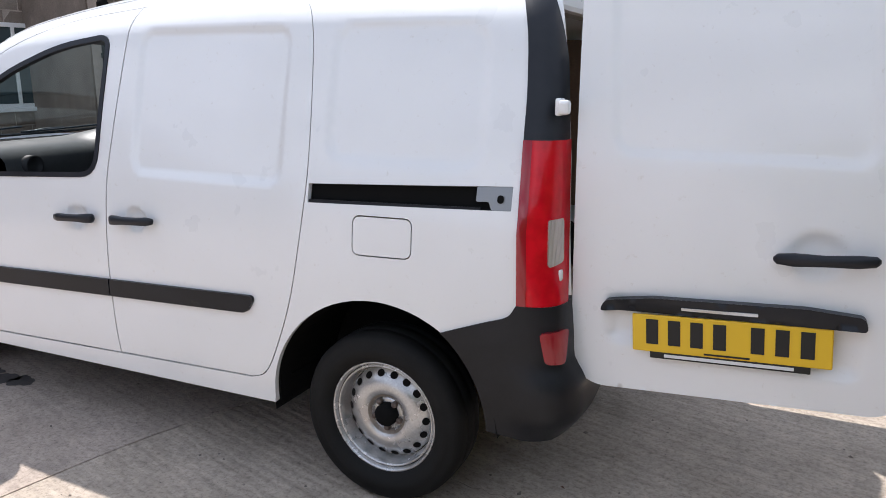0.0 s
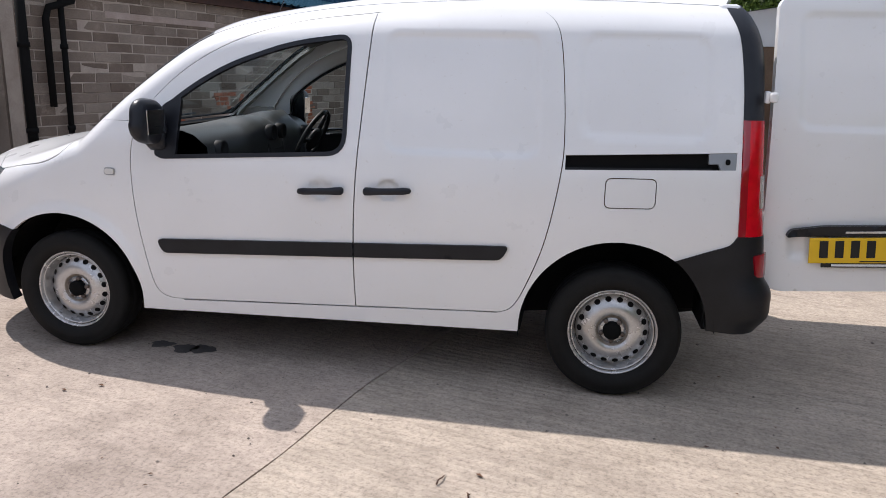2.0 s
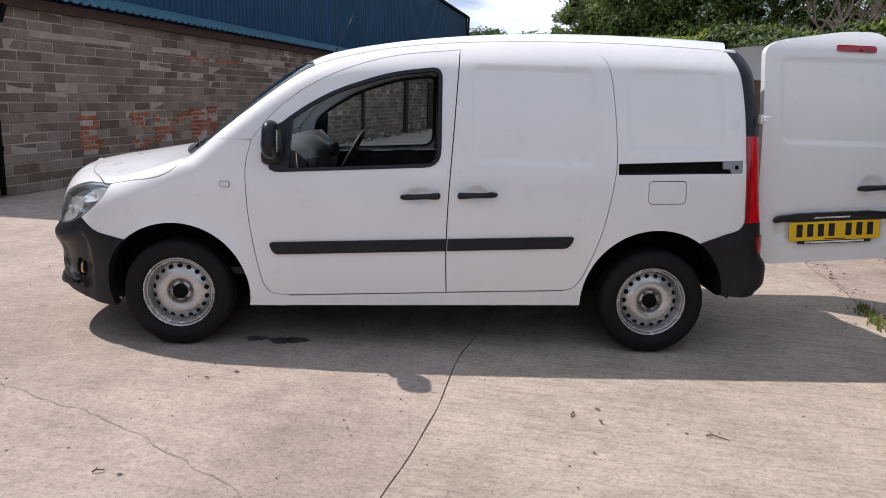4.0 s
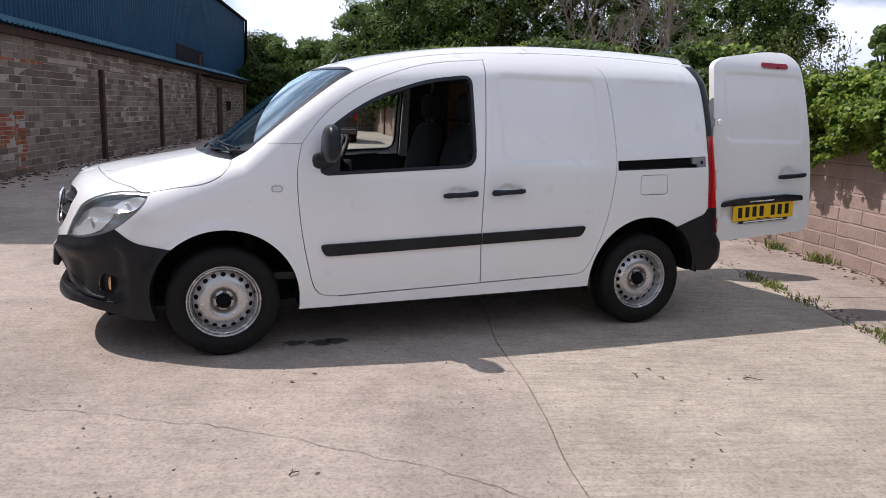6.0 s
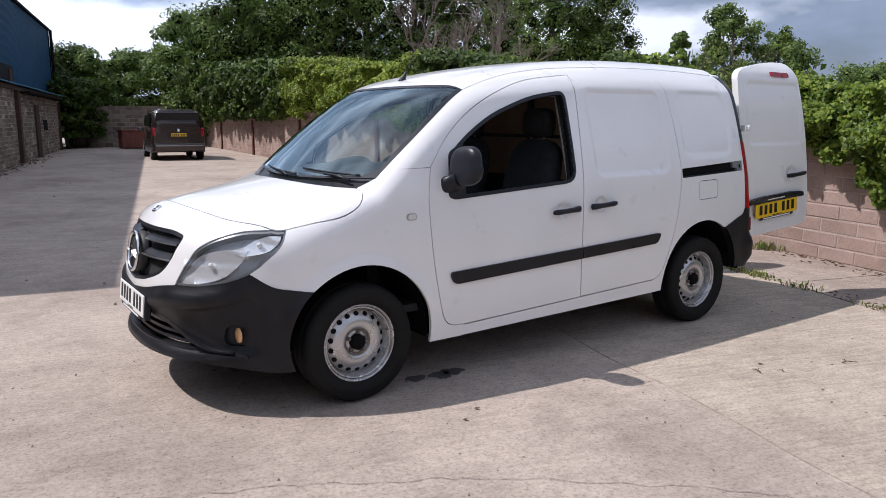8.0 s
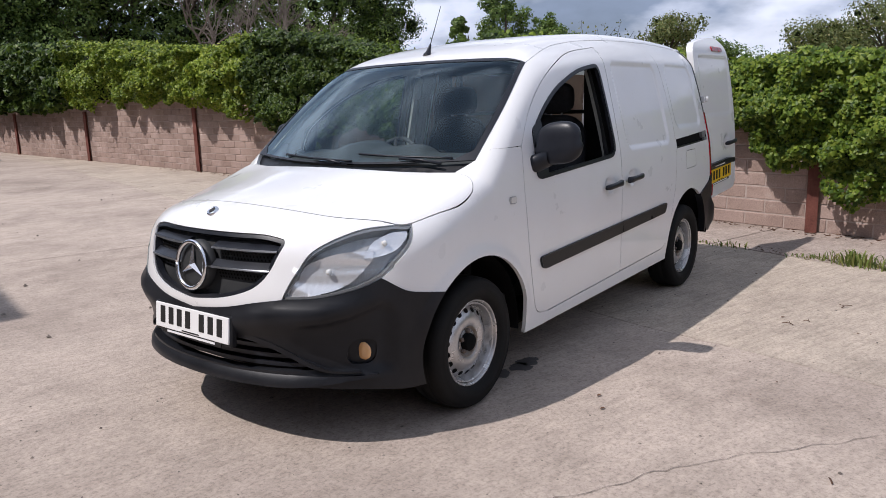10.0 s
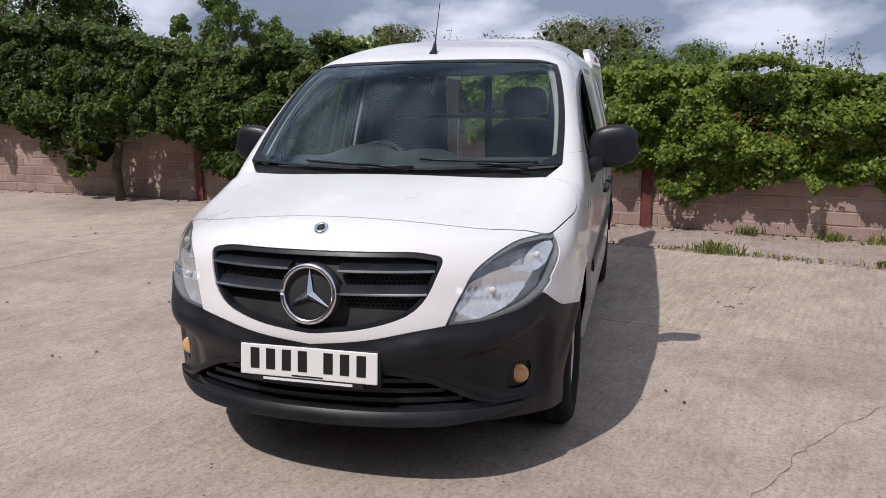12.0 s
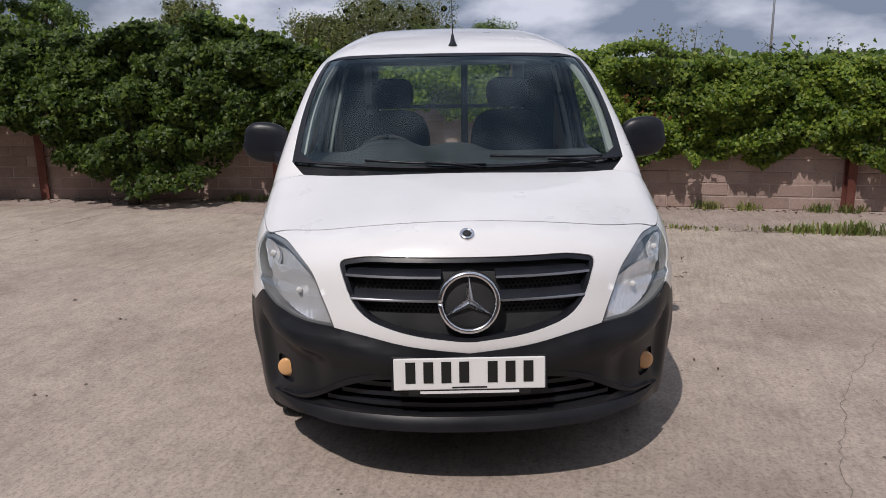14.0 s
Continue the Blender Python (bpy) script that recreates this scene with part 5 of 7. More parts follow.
CRACKS = ([(-4.6, -0.7), (-3.4, -1.05), (-2.35, -1.33), (-1.64, -1.66), (-0.99, -2.13), (-0.47, -2.65), (-0.1, -3.4)],
          [(1.30, -0.62), (1.95, -0.66), (2.30, -0.66), (2.72, -0.72)],
          [(-3.3, 2.4), (-3.0, 5.0), (-2.2, 8.0), (-1.9, 12.0)])
for i, pts in enumerate(CRACKS):
    tagged(wander(pts, 0.0019, "crack", M_CRACK, 0.016, seed=i), "thin dirt-filled crack in the concrete", "crack", kind="structure")


def stain(cx, cy, rx, ry, seed, turn=0.0, z=0.003):
    r = random.Random(seed)
    vs = [(cx, cy, z)]
    ph = [r.uniform(0, 6.28) for _ in range(4)]
    for i in range(40):
        a = 2 * math.pi * i / 40
        k = 1 + 0.14 * math.sin(3 * a + ph[0]) + 0.09 * math.sin(5 * a + ph[1]) + 0.05 * math.sin(11 * a + ph[2])
        x, y = rx * k * math.cos(a), ry * k * math.sin(a)
        vs.append((cx + x * math.cos(turn) - y * math.sin(turn), cy + x * math.sin(turn) + y * math.cos(turn), z))
    return tagged(part("oil_stain", mesh("oil_stain", vs, [(0, 1 + i, 1 + (i + 1) % 40) for i in range(40)], M_OIL), M_OIL), "dark damp oil stain on the concrete", "stain", kind="structure")


stain(-0.945, -0.715, 0.062, 0.045, 1)
stain(-0.80, -0.745, 0.062, 0.06, 2)
stain(-0.705, -0.735, 0.068, 0.055, 3)


def scatter(name, label, category, material, pieces, kind="stuff"):
    """Join many small pieces, each (verts, faces), into one object."""
    vs, fs = [], []
    for v, f in pieces:
        b = len(vs)
        vs += [tuple(p) for p in v]
        fs += [tuple(i + b for i in q) for q in f]
    ob = part(name, mesh(name, vs, fs, material), material)
    return tagged(ob, label, category, kind=kind)


def pebble(x, y, s, z=0.0):
    d = np.array([(1, 0, 0), (-1, 0, 0), (0, 1, 0), (0, -1, 0), (0, 0, 0.7), (0, 0, -0.2)]) * rng.uniform(0.6, 1.2, (6, 1)) * s
    a = rng.uniform(0, 6.28)
    rot = np.array([[math.cos(a), -math.sin(a), 0], [math.sin(a), math.cos(a), 0], [0, 0, 1]])
    return d @ rot.T + (x, y, z + 0.2 * s), [(0, 2, 4), (2, 1, 4), (1, 3, 4), (3, 0, 4), (2, 0, 5), (1, 2, 5), (3, 1, 5), (0, 3, 5)]


M_GRIT = speckled("grit", (0.12, 0.10, 0.085), (0.26, 0.22, 0.19), 30, 0.95, 0, 90)
M_LITTER = speckled("dead_leaves", (0.10, 0.055, 0.035), (0.19, 0.10, 0.06), 15, 0.9, 0, 60)
scatter("loose_grit", "scattered grit and small stones on the concrete", "grit", M_GRIT,
        [pebble(rng.uniform(-5, 3), rng.uniform(-4.2, 1.0), abs(rng.normal(0, 0.004)) + 0.002) for _ in range(900)] +
        [pebble(rng.uniform(-6, 6), rng.uniform(1, 16), abs(rng.normal(0, 0.008)) + 0.003) for _ in range(500)])
LITTER = ((0.86, -1.66, 0.030), (0.74, -2.10, 0.022), (1.72, -1.25, 0.02), (2.0, -1.20, 0.024), (-1.06, -1.34, 0.028), (-0.93, -1.26, 0.03), (0.55, -2.6, 0.02), (1.35, -1.9, 0.018), (-0.3, -1.9, 0.018), (1.9, -0.5, 0.02))


def dead_leaf(x, y, s, z=0.004):
    a = rng.uniform(0, 6.28)
    c, sn = math.cos(a), math.sin(a)
    pts = [(-1, 0, 0.1), (-0.2, 0.5, 0.3), (1, 0.05, 0.15), (-0.1, -0.45, 0.35), (0.1, 0, 0.0)]
    return [(x + s * (p[0] * c - p[1] * sn), y + s * (p[0] * sn + p[1] * c), z + s * p[2]) for p in pts], [(0, 4, 1), (1, 4, 2), (2, 4, 3), (3, 4, 0)]


M_TWIG = speckled("dry_twig", (0.09, 0.05, 0.035), (0.15, 0.09, 0.06), 20, 0.9, 0, 80)
for x, y, turn, size in ((0.73, -1.72, 70, 0.09), (0.84, -1.80, 100, 0.05), (1.32, -1.95, -35, 0.13), (-1.2, -2.3, 20, 0.06), (-2.6, -1.2, 130, 0.07)):
    c, sn = math.cos(radians(turn)), math.sin(radians(turn))
    size *= 0.75
    line = [(x + size * (u * c - v * sn), y + size * (u * sn + v * c), 0.006 + 0.012 * w_) for u, v, w_ in ((-0.5, 0, 0), (-0.2, 0.06, 0.6), (0.15, 0.02, 0.4), (0.5, 0.1, 0))]
    twig = tagged(part("twig", mesh("twig", *tube(line, 0.0035, 6, 0.002), M_TWIG, True), M_TWIG), "small dry brown twig lying on the concrete", "twig", "twigs on the concrete")
    part("side_twig", mesh("side_twig", *tube([line[1], (line[1][0] + 0.25 * size * sn, line[1][1] + 0.25 * size * c, 0.02)], 0.0022, 5, 0.0015), M_TWIG, True), M_TWIG, twig)
scatter("fallen_leaves", "a few dry brown leaves lying on the concrete", "leaves", M_LITTER, [dead_leaf(x, y, 0.6 * size) for x, y, size in LITTER] +
        [dead_leaf(rng.uniform(-4, 3), rng.uniform(-4, 0), rng.uniform(0.005, 0.010)) for _ in range(22)])

# ---------------------------------------------------------------- block wall behind the van


def wall_x(y):
    return 4.58 + 0.263 * (y - 0.4) if y < 0.4 else 4.58 + 0.137 * (y - 0.4)


def block_material(name, lo, mid, hi, spots):
    m = shader(name, mid, 0.93, 0, 0.15)
    v = coords(m)
    info = m.node_tree.nodes.new("ShaderNodeObjectInfo").outputs["Random"]
    geo = m.node_tree.nodes.new("ShaderNodeNewGeometry").outputs["Random Per Island"]
    add_ = node(m, "ShaderNodeMath")
    add_.operation = "ADD"
    fr = node(m, "ShaderNodeMath")
    fr.operation = "FRACT"
    link(m, info, add_.inputs[0])
    link(m, geo, add_.inputs[1])
    link(m, add_.outputs[0], fr.inputs[0])
    col = ramp(m, fr.outputs[0], [(0, lo), (0.5, mid), (1, hi)])
    col = mix(m, "MULTIPLY", 0.7, col, ramp(m, noise_tex(m, v, 1.6, 6, 0.65), [(0.32, (0.66, 0.65, 0.64)), (0.62, (1.1, 1.1, 1.1))]))
    grain = noise_tex(m, v, 75, 4, 0.7)
    col = mix(m, "MULTIPLY", 0.6, col, ramp(m, grain, [(0.34, (0.62, 0.62, 0.62)), (0.64, (1.18, 1.18, 1.18))]))
    col = mix(m, "MIX", ramp(m, noise_tex(m, v, 3.2, 5, 0.7), [(0.60, (0, 0, 0)), (0.70, (0.5, 0.5, 0.5))]), col, spots)
    bump(m, grain, 0.7, 0.004)
    return base(m, col)


M_BLOCK = block_material("pinkish_concrete_blocks", (0.31, 0.225, 0.19), (0.36, 0.265, 0.225), (0.40, 0.30, 0.26), (0.46, 0.39, 0.34))
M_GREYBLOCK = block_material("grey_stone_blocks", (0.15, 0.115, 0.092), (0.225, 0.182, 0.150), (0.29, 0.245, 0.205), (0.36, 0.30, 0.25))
M_MORTAR = speckled("mortar", (0.35, 0.28, 0.24), (0.45, 0.37, 0.33), 3, 0.95, 0.003, 80)
M_BMORTAR = speckled("grey_mortar", (0.34, 0.285, 0.24), (0.46, 0.395, 0.335), 3, 0.95, 0.003, 80)
M_POST = speckled("red_oxide_steel", (0.13, 0.045, 0.034), (0.20, 0.078, 0.06), 5, 0.75, 0.001, 60, 0, 0.3)
M_BROWN = speckled("brown_steel", (0.045, 0.026, 0.022), (0.085, 0.045, 0.036), 5, 0.75, 0.001, 60, 0, 0.3)


def block_mesh(name, w, h, d, material, seed):
    """One block with chipped, slightly uneven edges; its face looks along -y."""
    r = random.Random(seed)
    j = lambda s: r.uniform(-s, s)
    b = 0.007
    f = [(-w / 2 + b + j(0.003), -d / 2 + j(0.002), -h / 2 + b + j(0.003)), (w / 2 - b + j(0.003), -d / 2 + j(0.002), -h / 2 + b + j(0.003)),
         (w / 2 - b + j(0.003), -d / 2 + j(0.002), h / 2 - b + j(0.003)), (-w / 2 + b + j(0.003), -d / 2 + j(0.002), h / 2 - b + j(0.003))]
    g = [(-w / 2 + j(0.002), -d / 2 + b, -h / 2 + j(0.002)), (w / 2 + j(0.002), -d / 2 + b, -h / 2 + j(0.002)), (w / 2 + j(0.002), -d / 2 + b, h / 2 + j(0.002)), (-w / 2 + j(0.002), -d / 2 + b, h / 2 + j(0.002))]
    k = [(x, d / 2, z) for x, y, z in g]
    fs = [(0, 1, 2, 3)] + [(i, 4 + i, 4 + (i + 1) % 4, (i + 1) % 4) for i in range(4)] + [(4 + i, 8 + i, 8 + (i + 1) % 4, 4 + (i + 1) % 4) for i in range(4)]
    return mesh(name, f + g + k, fs, material)


def block_wall(name, label, a, b, height, near, material, mortar, thick=0.2, bw=0.44, bh=0.215, seed=3, depth_jit=0.003):
    """A block wall whose face runs from a to b; pieces in the stretch near (along) are parts, the rest is one mesh."""
    a, b = Vector((*a, 0)), Vector((*b, 0))
    length = (b - a).length
    rot = Matrix.Translation(a) @ Matrix.Rotation(math.atan2(b.y - a.y, b.x - a.x), 4, "Z")
    core = part(name, boxed((length, thick, height + 0.02), rot @ Matrix.Translation((length / 2, thick / 2 + 0.007, height / 2))), mortar)
    tagged(core, label, "wall", kind="structure")
    r = random.Random(seed)
    kinds = [block_mesh("block", bw - 0.011, bh - 0.011, 0.06, material, i) for i in range(6)]
    halves = [block_mesh("half_block", bw / 2 - 0.011, bh - 0.011, 0.06, material, 20 + i) for i in range(3)]
    vs, fs = [], []
    for row in range(int(round(height / bh))):
        x = -(bw / 2 if row % 2 else 0) + 0.0
        while x < length - 0.05:
            m, w = kinds[r.randrange(6)], bw
            if x < 0:
                x, w, m = 0.0, bw / 2, halves[r.randrange(3)]
            elif x + bw > length:
                w, m = bw / 2, halves[r.randrange(3)]
            at = rot @ Matrix.Translation((x + w / 2, 0.03 + r.uniform(-depth_jit, depth_jit), row * bh + bh / 2))
            if near[0] <= x <= near[1]:
                ob = new("block", m)
                ob.matrix_world = at
                ob.parent = core
            else:
                k = len(vs)
                vs += [at @ v.co for v in m.vertices]
                fs += [tuple(k + i for i in p.vertices) for p in m.polygons]
            x += w
    if vs:
        rest = part("block_courses", mesh("block_courses", vs, fs, material), material, core)
        tagged(rest, kind="stuff")
    return core


wall_a = block_wall("wall_east", "pinkish concrete block wall under ivy", (wall_x(0.4), 0.4), (wall_x(-12), -12), 1.434, (0, 6.2), M_BLOCK, M_MORTAR, 0.2, 0.44, 0.1434)
wall_b = block_wall("wall_east", "pinkish concrete block wall under ivy", (wall_x(38), 38), (wall_x(0.4), 0.4), 1.72, (32.5, 38), M_BLOCK, M_MORTAR, 0.2, 0.44, 0.1434, 5)
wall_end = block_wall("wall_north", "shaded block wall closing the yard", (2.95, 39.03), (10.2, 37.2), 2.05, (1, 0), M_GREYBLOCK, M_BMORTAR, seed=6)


def i_post(name, label, x, y, h, turn, material, w=0.105, d=0.07):
    bm = bmesh.new()
    box(bm, (w, 0.012, h), pose(0, -d / 2, h / 2))
    box(bm, (w, 0.012, h), pose(0, d / 2, h / 2))
    box(bm, (0.012, d, h), pose(0, 0, h / 2))
    ob = part(name, bm, material)
    ob.matrix_world = Matrix.Translation((x, y, 0)) @ Matrix.Rotation(turn, 4, "Z")
    return tagged(ob, label, "post", "steel posts of the wall")


for y in (-11.2, -7.75, -4.40, -1.16, 2.1, 5.29, 12.15, 18.9, 25.7, 32.5):
    slope = 0.263 if y < 0.4 else 0.137
    i_post("steel_post", "rusty red steel post against the block wall", wall_x(y) - 0.035, y, 1.44, -math.atan(1 / slope) , M_POST)

# ---------------------------------------------------------------- leaves


def leaf_cloud(points, normals_, size, jitter, fold=0.25, spread=0.55):
    """Many folded leaves: four corners and a spine each."""
    n = len(points)
    nn = normals_ + rng.normal(0, spread, (n, 3))
    nn /= np.linalg.norm(nn, axis=1, keepdims=True) + 1e-9
    t = rng.normal(0, 1, (n, 3)) + np.array([0, 0, -0.8])
    t -= (t * nn).sum(1, keepdims=True) * nn
    t /= np.linalg.norm(t, axis=1, keepdims=True) + 1e-9
    s = np.cross(nn, t)
    L = (size * rng.uniform(1 - jitter, 1 + jitter, n))[:, None]
    base_, tip = points - t * L * 0.5, points + t * L * 0.5
    mid = points - t * L * 0.1
    le, ri = mid + s * L * 0.42 - nn * L * fold, mid - s * L * 0.42 - nn * L * fold
    vs = np.stack([base_, le, tip, ri], 1).reshape(-1, 3)
    k = np.arange(n)[:, None] * 4
    fs = np.concatenate([k + [0, 1, 2], k + [0, 2, 3]], 0)
    return vs, fs


def big_mesh(name, vs, fs, material):
    d = bpy.data.meshes.new(name)
    d.vertices.add(len(vs))
    d.vertices.foreach_set("co", np.asarray(vs, np.float32).ravel())
    d.loops.add(fs.size)
    d.polygons.add(len(fs))
    d.loops.foreach_set("vertex_index", np.asarray(fs, np.int32).ravel())
    d.polygons.foreach_set("loop_start", np.arange(0, fs.size, fs.shape[1], dtype=np.int32))
    d.materials.append(material)
    d.update(calc_edges=True)
    return d


HEDGE_Y = [-14, -8, -4.6, -2.7, -2.0, -1.5, -0.9, -0.4, 0.6, 1.5, 2.4, 3.0, 3.8, 4.5, 4.9, 5.4, 6.3, 6.7, 7.1, 7.5, 8.0, 8.8, 9.8, 12.5, 16, 20, 27, 38]
HEDGE_TOP = [1.75, 1.68, 1.62, 1.64, 1.68, 1.70, 1.72, 1.74, 1.78, 1.85, 2.15, 2.18, 2.08, 2.08, 2.12, 2.20, 2.36, 2.44, 2.52, 2.60, 2.65, 2.70, 2.68, 2.68, 3.00, 3.2, 3.6, 4.2]
HEDGE_LOW = [0.65, 0.62, 0.60, 0.55, 0.46, 0.40, 0.60, 0.98, 1.00, 0.92, 0.70, 0.35, 0.20, 0.35, 0.80, 0.98, 0.95, 0.75, 0.32, 0.50, 0.90, 1.15, 1.30, 1.50, 1.55, 1.55, 1.5, 1.3]
HEDGE_OUT = [0.24, 0.25, 0.25, 0.25, 0.26, 0.26, 0.24, 0.22, 0.24, 0.34, 0.60, 0.70, 0.74, 0.76, 0.80, 0.80, 0.80, 0.80, 0.78, 0.75, 0.70, 0.56, 0.36, 0.28, 0.36, 0.5, 0.7, 0.8]


def n3(a, b, c, s=1.0):
    return np.array([noise.noise(Vector((x * s, y * s, z * s))) for x, y, z in zip(a, b, c)])


def hedge_points(y0, y1, count):
    """Places and outward directions over the hedge's face and top."""
    y = rng.uniform(y0, y1, count)
    top, low, out = curve(y, HEDGE_Y, HEDGE_TOP), curve(y, HEDGE_Y, HEDGE_LOW), curve(y, HEDGE_Y, HEDGE_OUT)
    wob = n3(y, 0 * y, 0 * y, 0.9)
    ragged = n3(y, 0 * y + 5, 0 * y, 2.3) * 0.22 + n3(y, 0 * y + 9, 0 * y, 6.0) * 0.12
    u = rng.uniform(0, 1, count) ** 0.9
    face = u < 0.80
    h = np.where(face, u / 0.80, 1.0)
    z = low + ragged + (top - low - ragged) * h
    full = step(1.8, 3.2, y) * (1 - step(8.0, 9.2, y))
    bulge = np.sin(np.clip(h, 0, 1) * math.pi * (0.72 - 0.14 * full) + 0.35 + 0.60 * full)
    lump = n3(y * 1.0, z * 1.4, 0 * y, 1.9) * 0.27 + n3(y, z, 0 * y + 3, 5.0) * 0.13
    depth = np.where(face, 0.06 + out * bulge * 0.9 + lump, (out * 0.75) - (u - 0.80) / 0.20 * (out + 0.55))
    wild = 1 + np.clip((y - 8) / 8, 0, 2.0)
    z = np.where(face, z, top + wild * (0.06 * wob + lump * 0.7) + rng.normal(0, 0.03, count))
    # sprays of leaves that stand out of the mass; gaps bare the shade-coloured core
    grow = 1.0 if y1 < 18 else 2.2
    k = int((y1 - y0) * 30 / grow ** 2)
    spray = KDTree(k)
    for i in range(k):
        cy = rng.uniform(y0, y1)
        spray.insert((cy, rng.uniform(float(curve(cy, HEDGE_Y, HEDGE_LOW)) - 0.1, float(curve(cy, HEDGE_Y, HEDGE_TOP)) + 0.1), 0), i)
    spray.balance()
    near = [spray.find((a, b, 0)) for a, b in zip(y, z)]
    c, d = np.array([(q[0].x, q[0].y) for q in near]), np.array([q[2] for q in near]) / (0.17 * grow)
    stand = np.array([((q[1] * 0.618) % 1.0) for q in near])
    depth += rng.normal(0, 0.025, count) + (0.05 + 0.13 * stand) * grow * np.clip(1 - d * d, -0.8, 1)
    x = np.array([wall_x(v) for v in y]) - depth
    droop = (y - c[:, 0]) / 0.17 / grow, (z - c[:, 1]) / 0.17 / grow
    n = np.stack([-0.75 + 0 * y, 0.05 + 0.55 * droop[0], np.where(face, 0.25 + 0.4 * h, 0.95) + 0.55 * droop[1]], 1)
    keep = rng.uniform(0, 1, count) > np.clip(d - 0.75, 0, 0.75)
    return np.stack([x, y, z], 1)[keep], n[keep]


def hedge(name, label, y0, y1, count, size, material, step_=0.25):
    # core sheet behind the leaves, with their inner shade put into its colour
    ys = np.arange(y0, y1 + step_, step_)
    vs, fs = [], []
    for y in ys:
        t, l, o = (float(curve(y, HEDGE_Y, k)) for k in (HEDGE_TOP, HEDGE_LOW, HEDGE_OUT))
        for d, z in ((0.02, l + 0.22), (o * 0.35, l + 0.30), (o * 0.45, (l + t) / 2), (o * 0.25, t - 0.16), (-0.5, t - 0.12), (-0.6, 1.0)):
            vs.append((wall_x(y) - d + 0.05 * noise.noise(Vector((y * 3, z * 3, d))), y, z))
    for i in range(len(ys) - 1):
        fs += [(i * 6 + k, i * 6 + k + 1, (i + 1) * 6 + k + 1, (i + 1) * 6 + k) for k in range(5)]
    ob = tagged(part(name, mesh(name, vs, fs, M_LEAF_SHADE), M_LEAF_SHADE), label, "hedge")
    p, n = hedge_points(y0, y1, count)
    lv = part("leaves", big_mesh("leaves", *leaf_cloud(p, n, size, 0.4), material), material, ob)
    tagged(lv, kind="stuff")
    return ob


ivy = hedge("ivy_hedge", "thick green ivy hanging over the block wall", -13, 1.6, 128000, 0.051, M_IVY)
bush = hedge("overgrown_bush", "dark green bush spilling over the wall", 1.4, 9.2, 66000, 0.066, M_BUSH)
for y in (6.55, 3.9):
    x = wall_x(y) - 0.42
    add("trunk", tube([(x, y, 0), (x + 0.02, y + 0.03, 0.5), (x + 0.10, y - 0.02, 1.0), (x + 0.22, y + 0.04, 1.7)], 0.075, 10, 0.05), M_BARK, bush)
hedge("ivy_hedge", "sunlit ivy and creeper along the wall top", 9.0, 19, 52000, 0.074, M_LIME)
hedge("overgrown_bush", "dense bushes overhanging the far wall", 19, 38, 26000, 0.19, M_BUSH, 0.5)


def sprigs(name, label, spots, material, leaf, parent_mat=M_BARK):
    """Upright shoots with leaves that stand out of a hedge."""
    pieces, pts, nrm = [], [], []
    for x, y, z, h, lean in spots:
        line = [(x, y, z)]
        for i in range(1, 6):
            line.append((x + lean * i / 5 * h + rng.normal(0, 0.02), y + rng.normal(0, 0.03) + 0.3 * lean * h * i / 5, z + h * i / 5))
        pieces.append(tube(line, 0.006, 4, 0.002))
        for i in range(int(26 * h / 0.4)):
            u = rng.uniform(0.15, 1)
            q = np.array(line[0]) * (1 - u) + np.array(line[-1]) * u
            pts.append(q + rng.normal(0, 0.045, 3))
            nrm.append((-0.6, 0, 0.6))
    ob = scatter(name, label, "shoots", parent_mat, pieces)
    lv = part("shoot_leaves", big_mesh("shoot_leaves", *leaf_cloud(np.array(pts), np.array(nrm), leaf, 0.4, 0.2, 0.9), material), material, ob)
    tagged(lv, kind="stuff")
    return ob


spots = []
for _ in range(150):
    y = rng.uniform(-11, 15)
    d = rng.uniform(-0.45, 0.2)
    spots.append((wall_x(y) - d, y, float(curve(y, HEDGE_Y, HEDGE_TOP)) - 0.08, abs(rng.normal(0, 0.10)) + 0.08, rng.normal(0, 0.35)))
thin = []
for y0, y1, n, h in ((-3.2, -2.0, 16, 0.42), (0.8, 2.0, 18, 0.5), (-4.6, -3.4, 8, 0.3)):
    for _ in range(n):
        y = rng.uniform(y0, y1)
        thin.append((wall_x(y) + rng.uniform(0, 0.4), y, float(curve(y, HEDGE_Y, HEDGE_TOP)) - 0.08, h * rng.uniform(0.6, 1.15), rng.normal(0, 0.25)))
sprigs("hedge_shoots", "thin wispy shoots standing tall above the hedge", thin, M_OLIVE, 0.032)
sprigs("hedge_shoots", "young shoots standing up from the hedge", spots, M_IVY, 0.07)
rust = []
for y, z in ((-2.15, 1.15), (-2.3, 1.0), (-2.0, 1.3), (-2.7, 0.95), (-2.4, 1.1), (-2.2, 1.25)):
    for _ in range(8):
        rust.append((wall_x(y) - float(curve(y, HEDGE_Y, HEDGE_OUT)) - 0.05 + rng.normal(0, 0.03), y + rng.normal(0, 0.06), z + rng.normal(0, 0.07)))
rust = np.array(rust)
tagged(part("browned_leaves", big_mesh("browned_leaves", *leaf_cloud(rust, np.tile((-0.8, 0, 0.4), (len(rust), 1)), 0.045, 0.3), M_RUSTLEAF), M_RUSTLEAF), "withered brown leaves among the ivy", "leaves", kind="stuff")

# weeds along the slab edge and the wall foot
M_GRASS = island_leaf("weed_blades", [(0.10, 0.15, 0.035), (0.16, 0.22, 0.055), (0.24, 0.27, 0.085), (0.26, 0.22, 0.09)], 0.3)


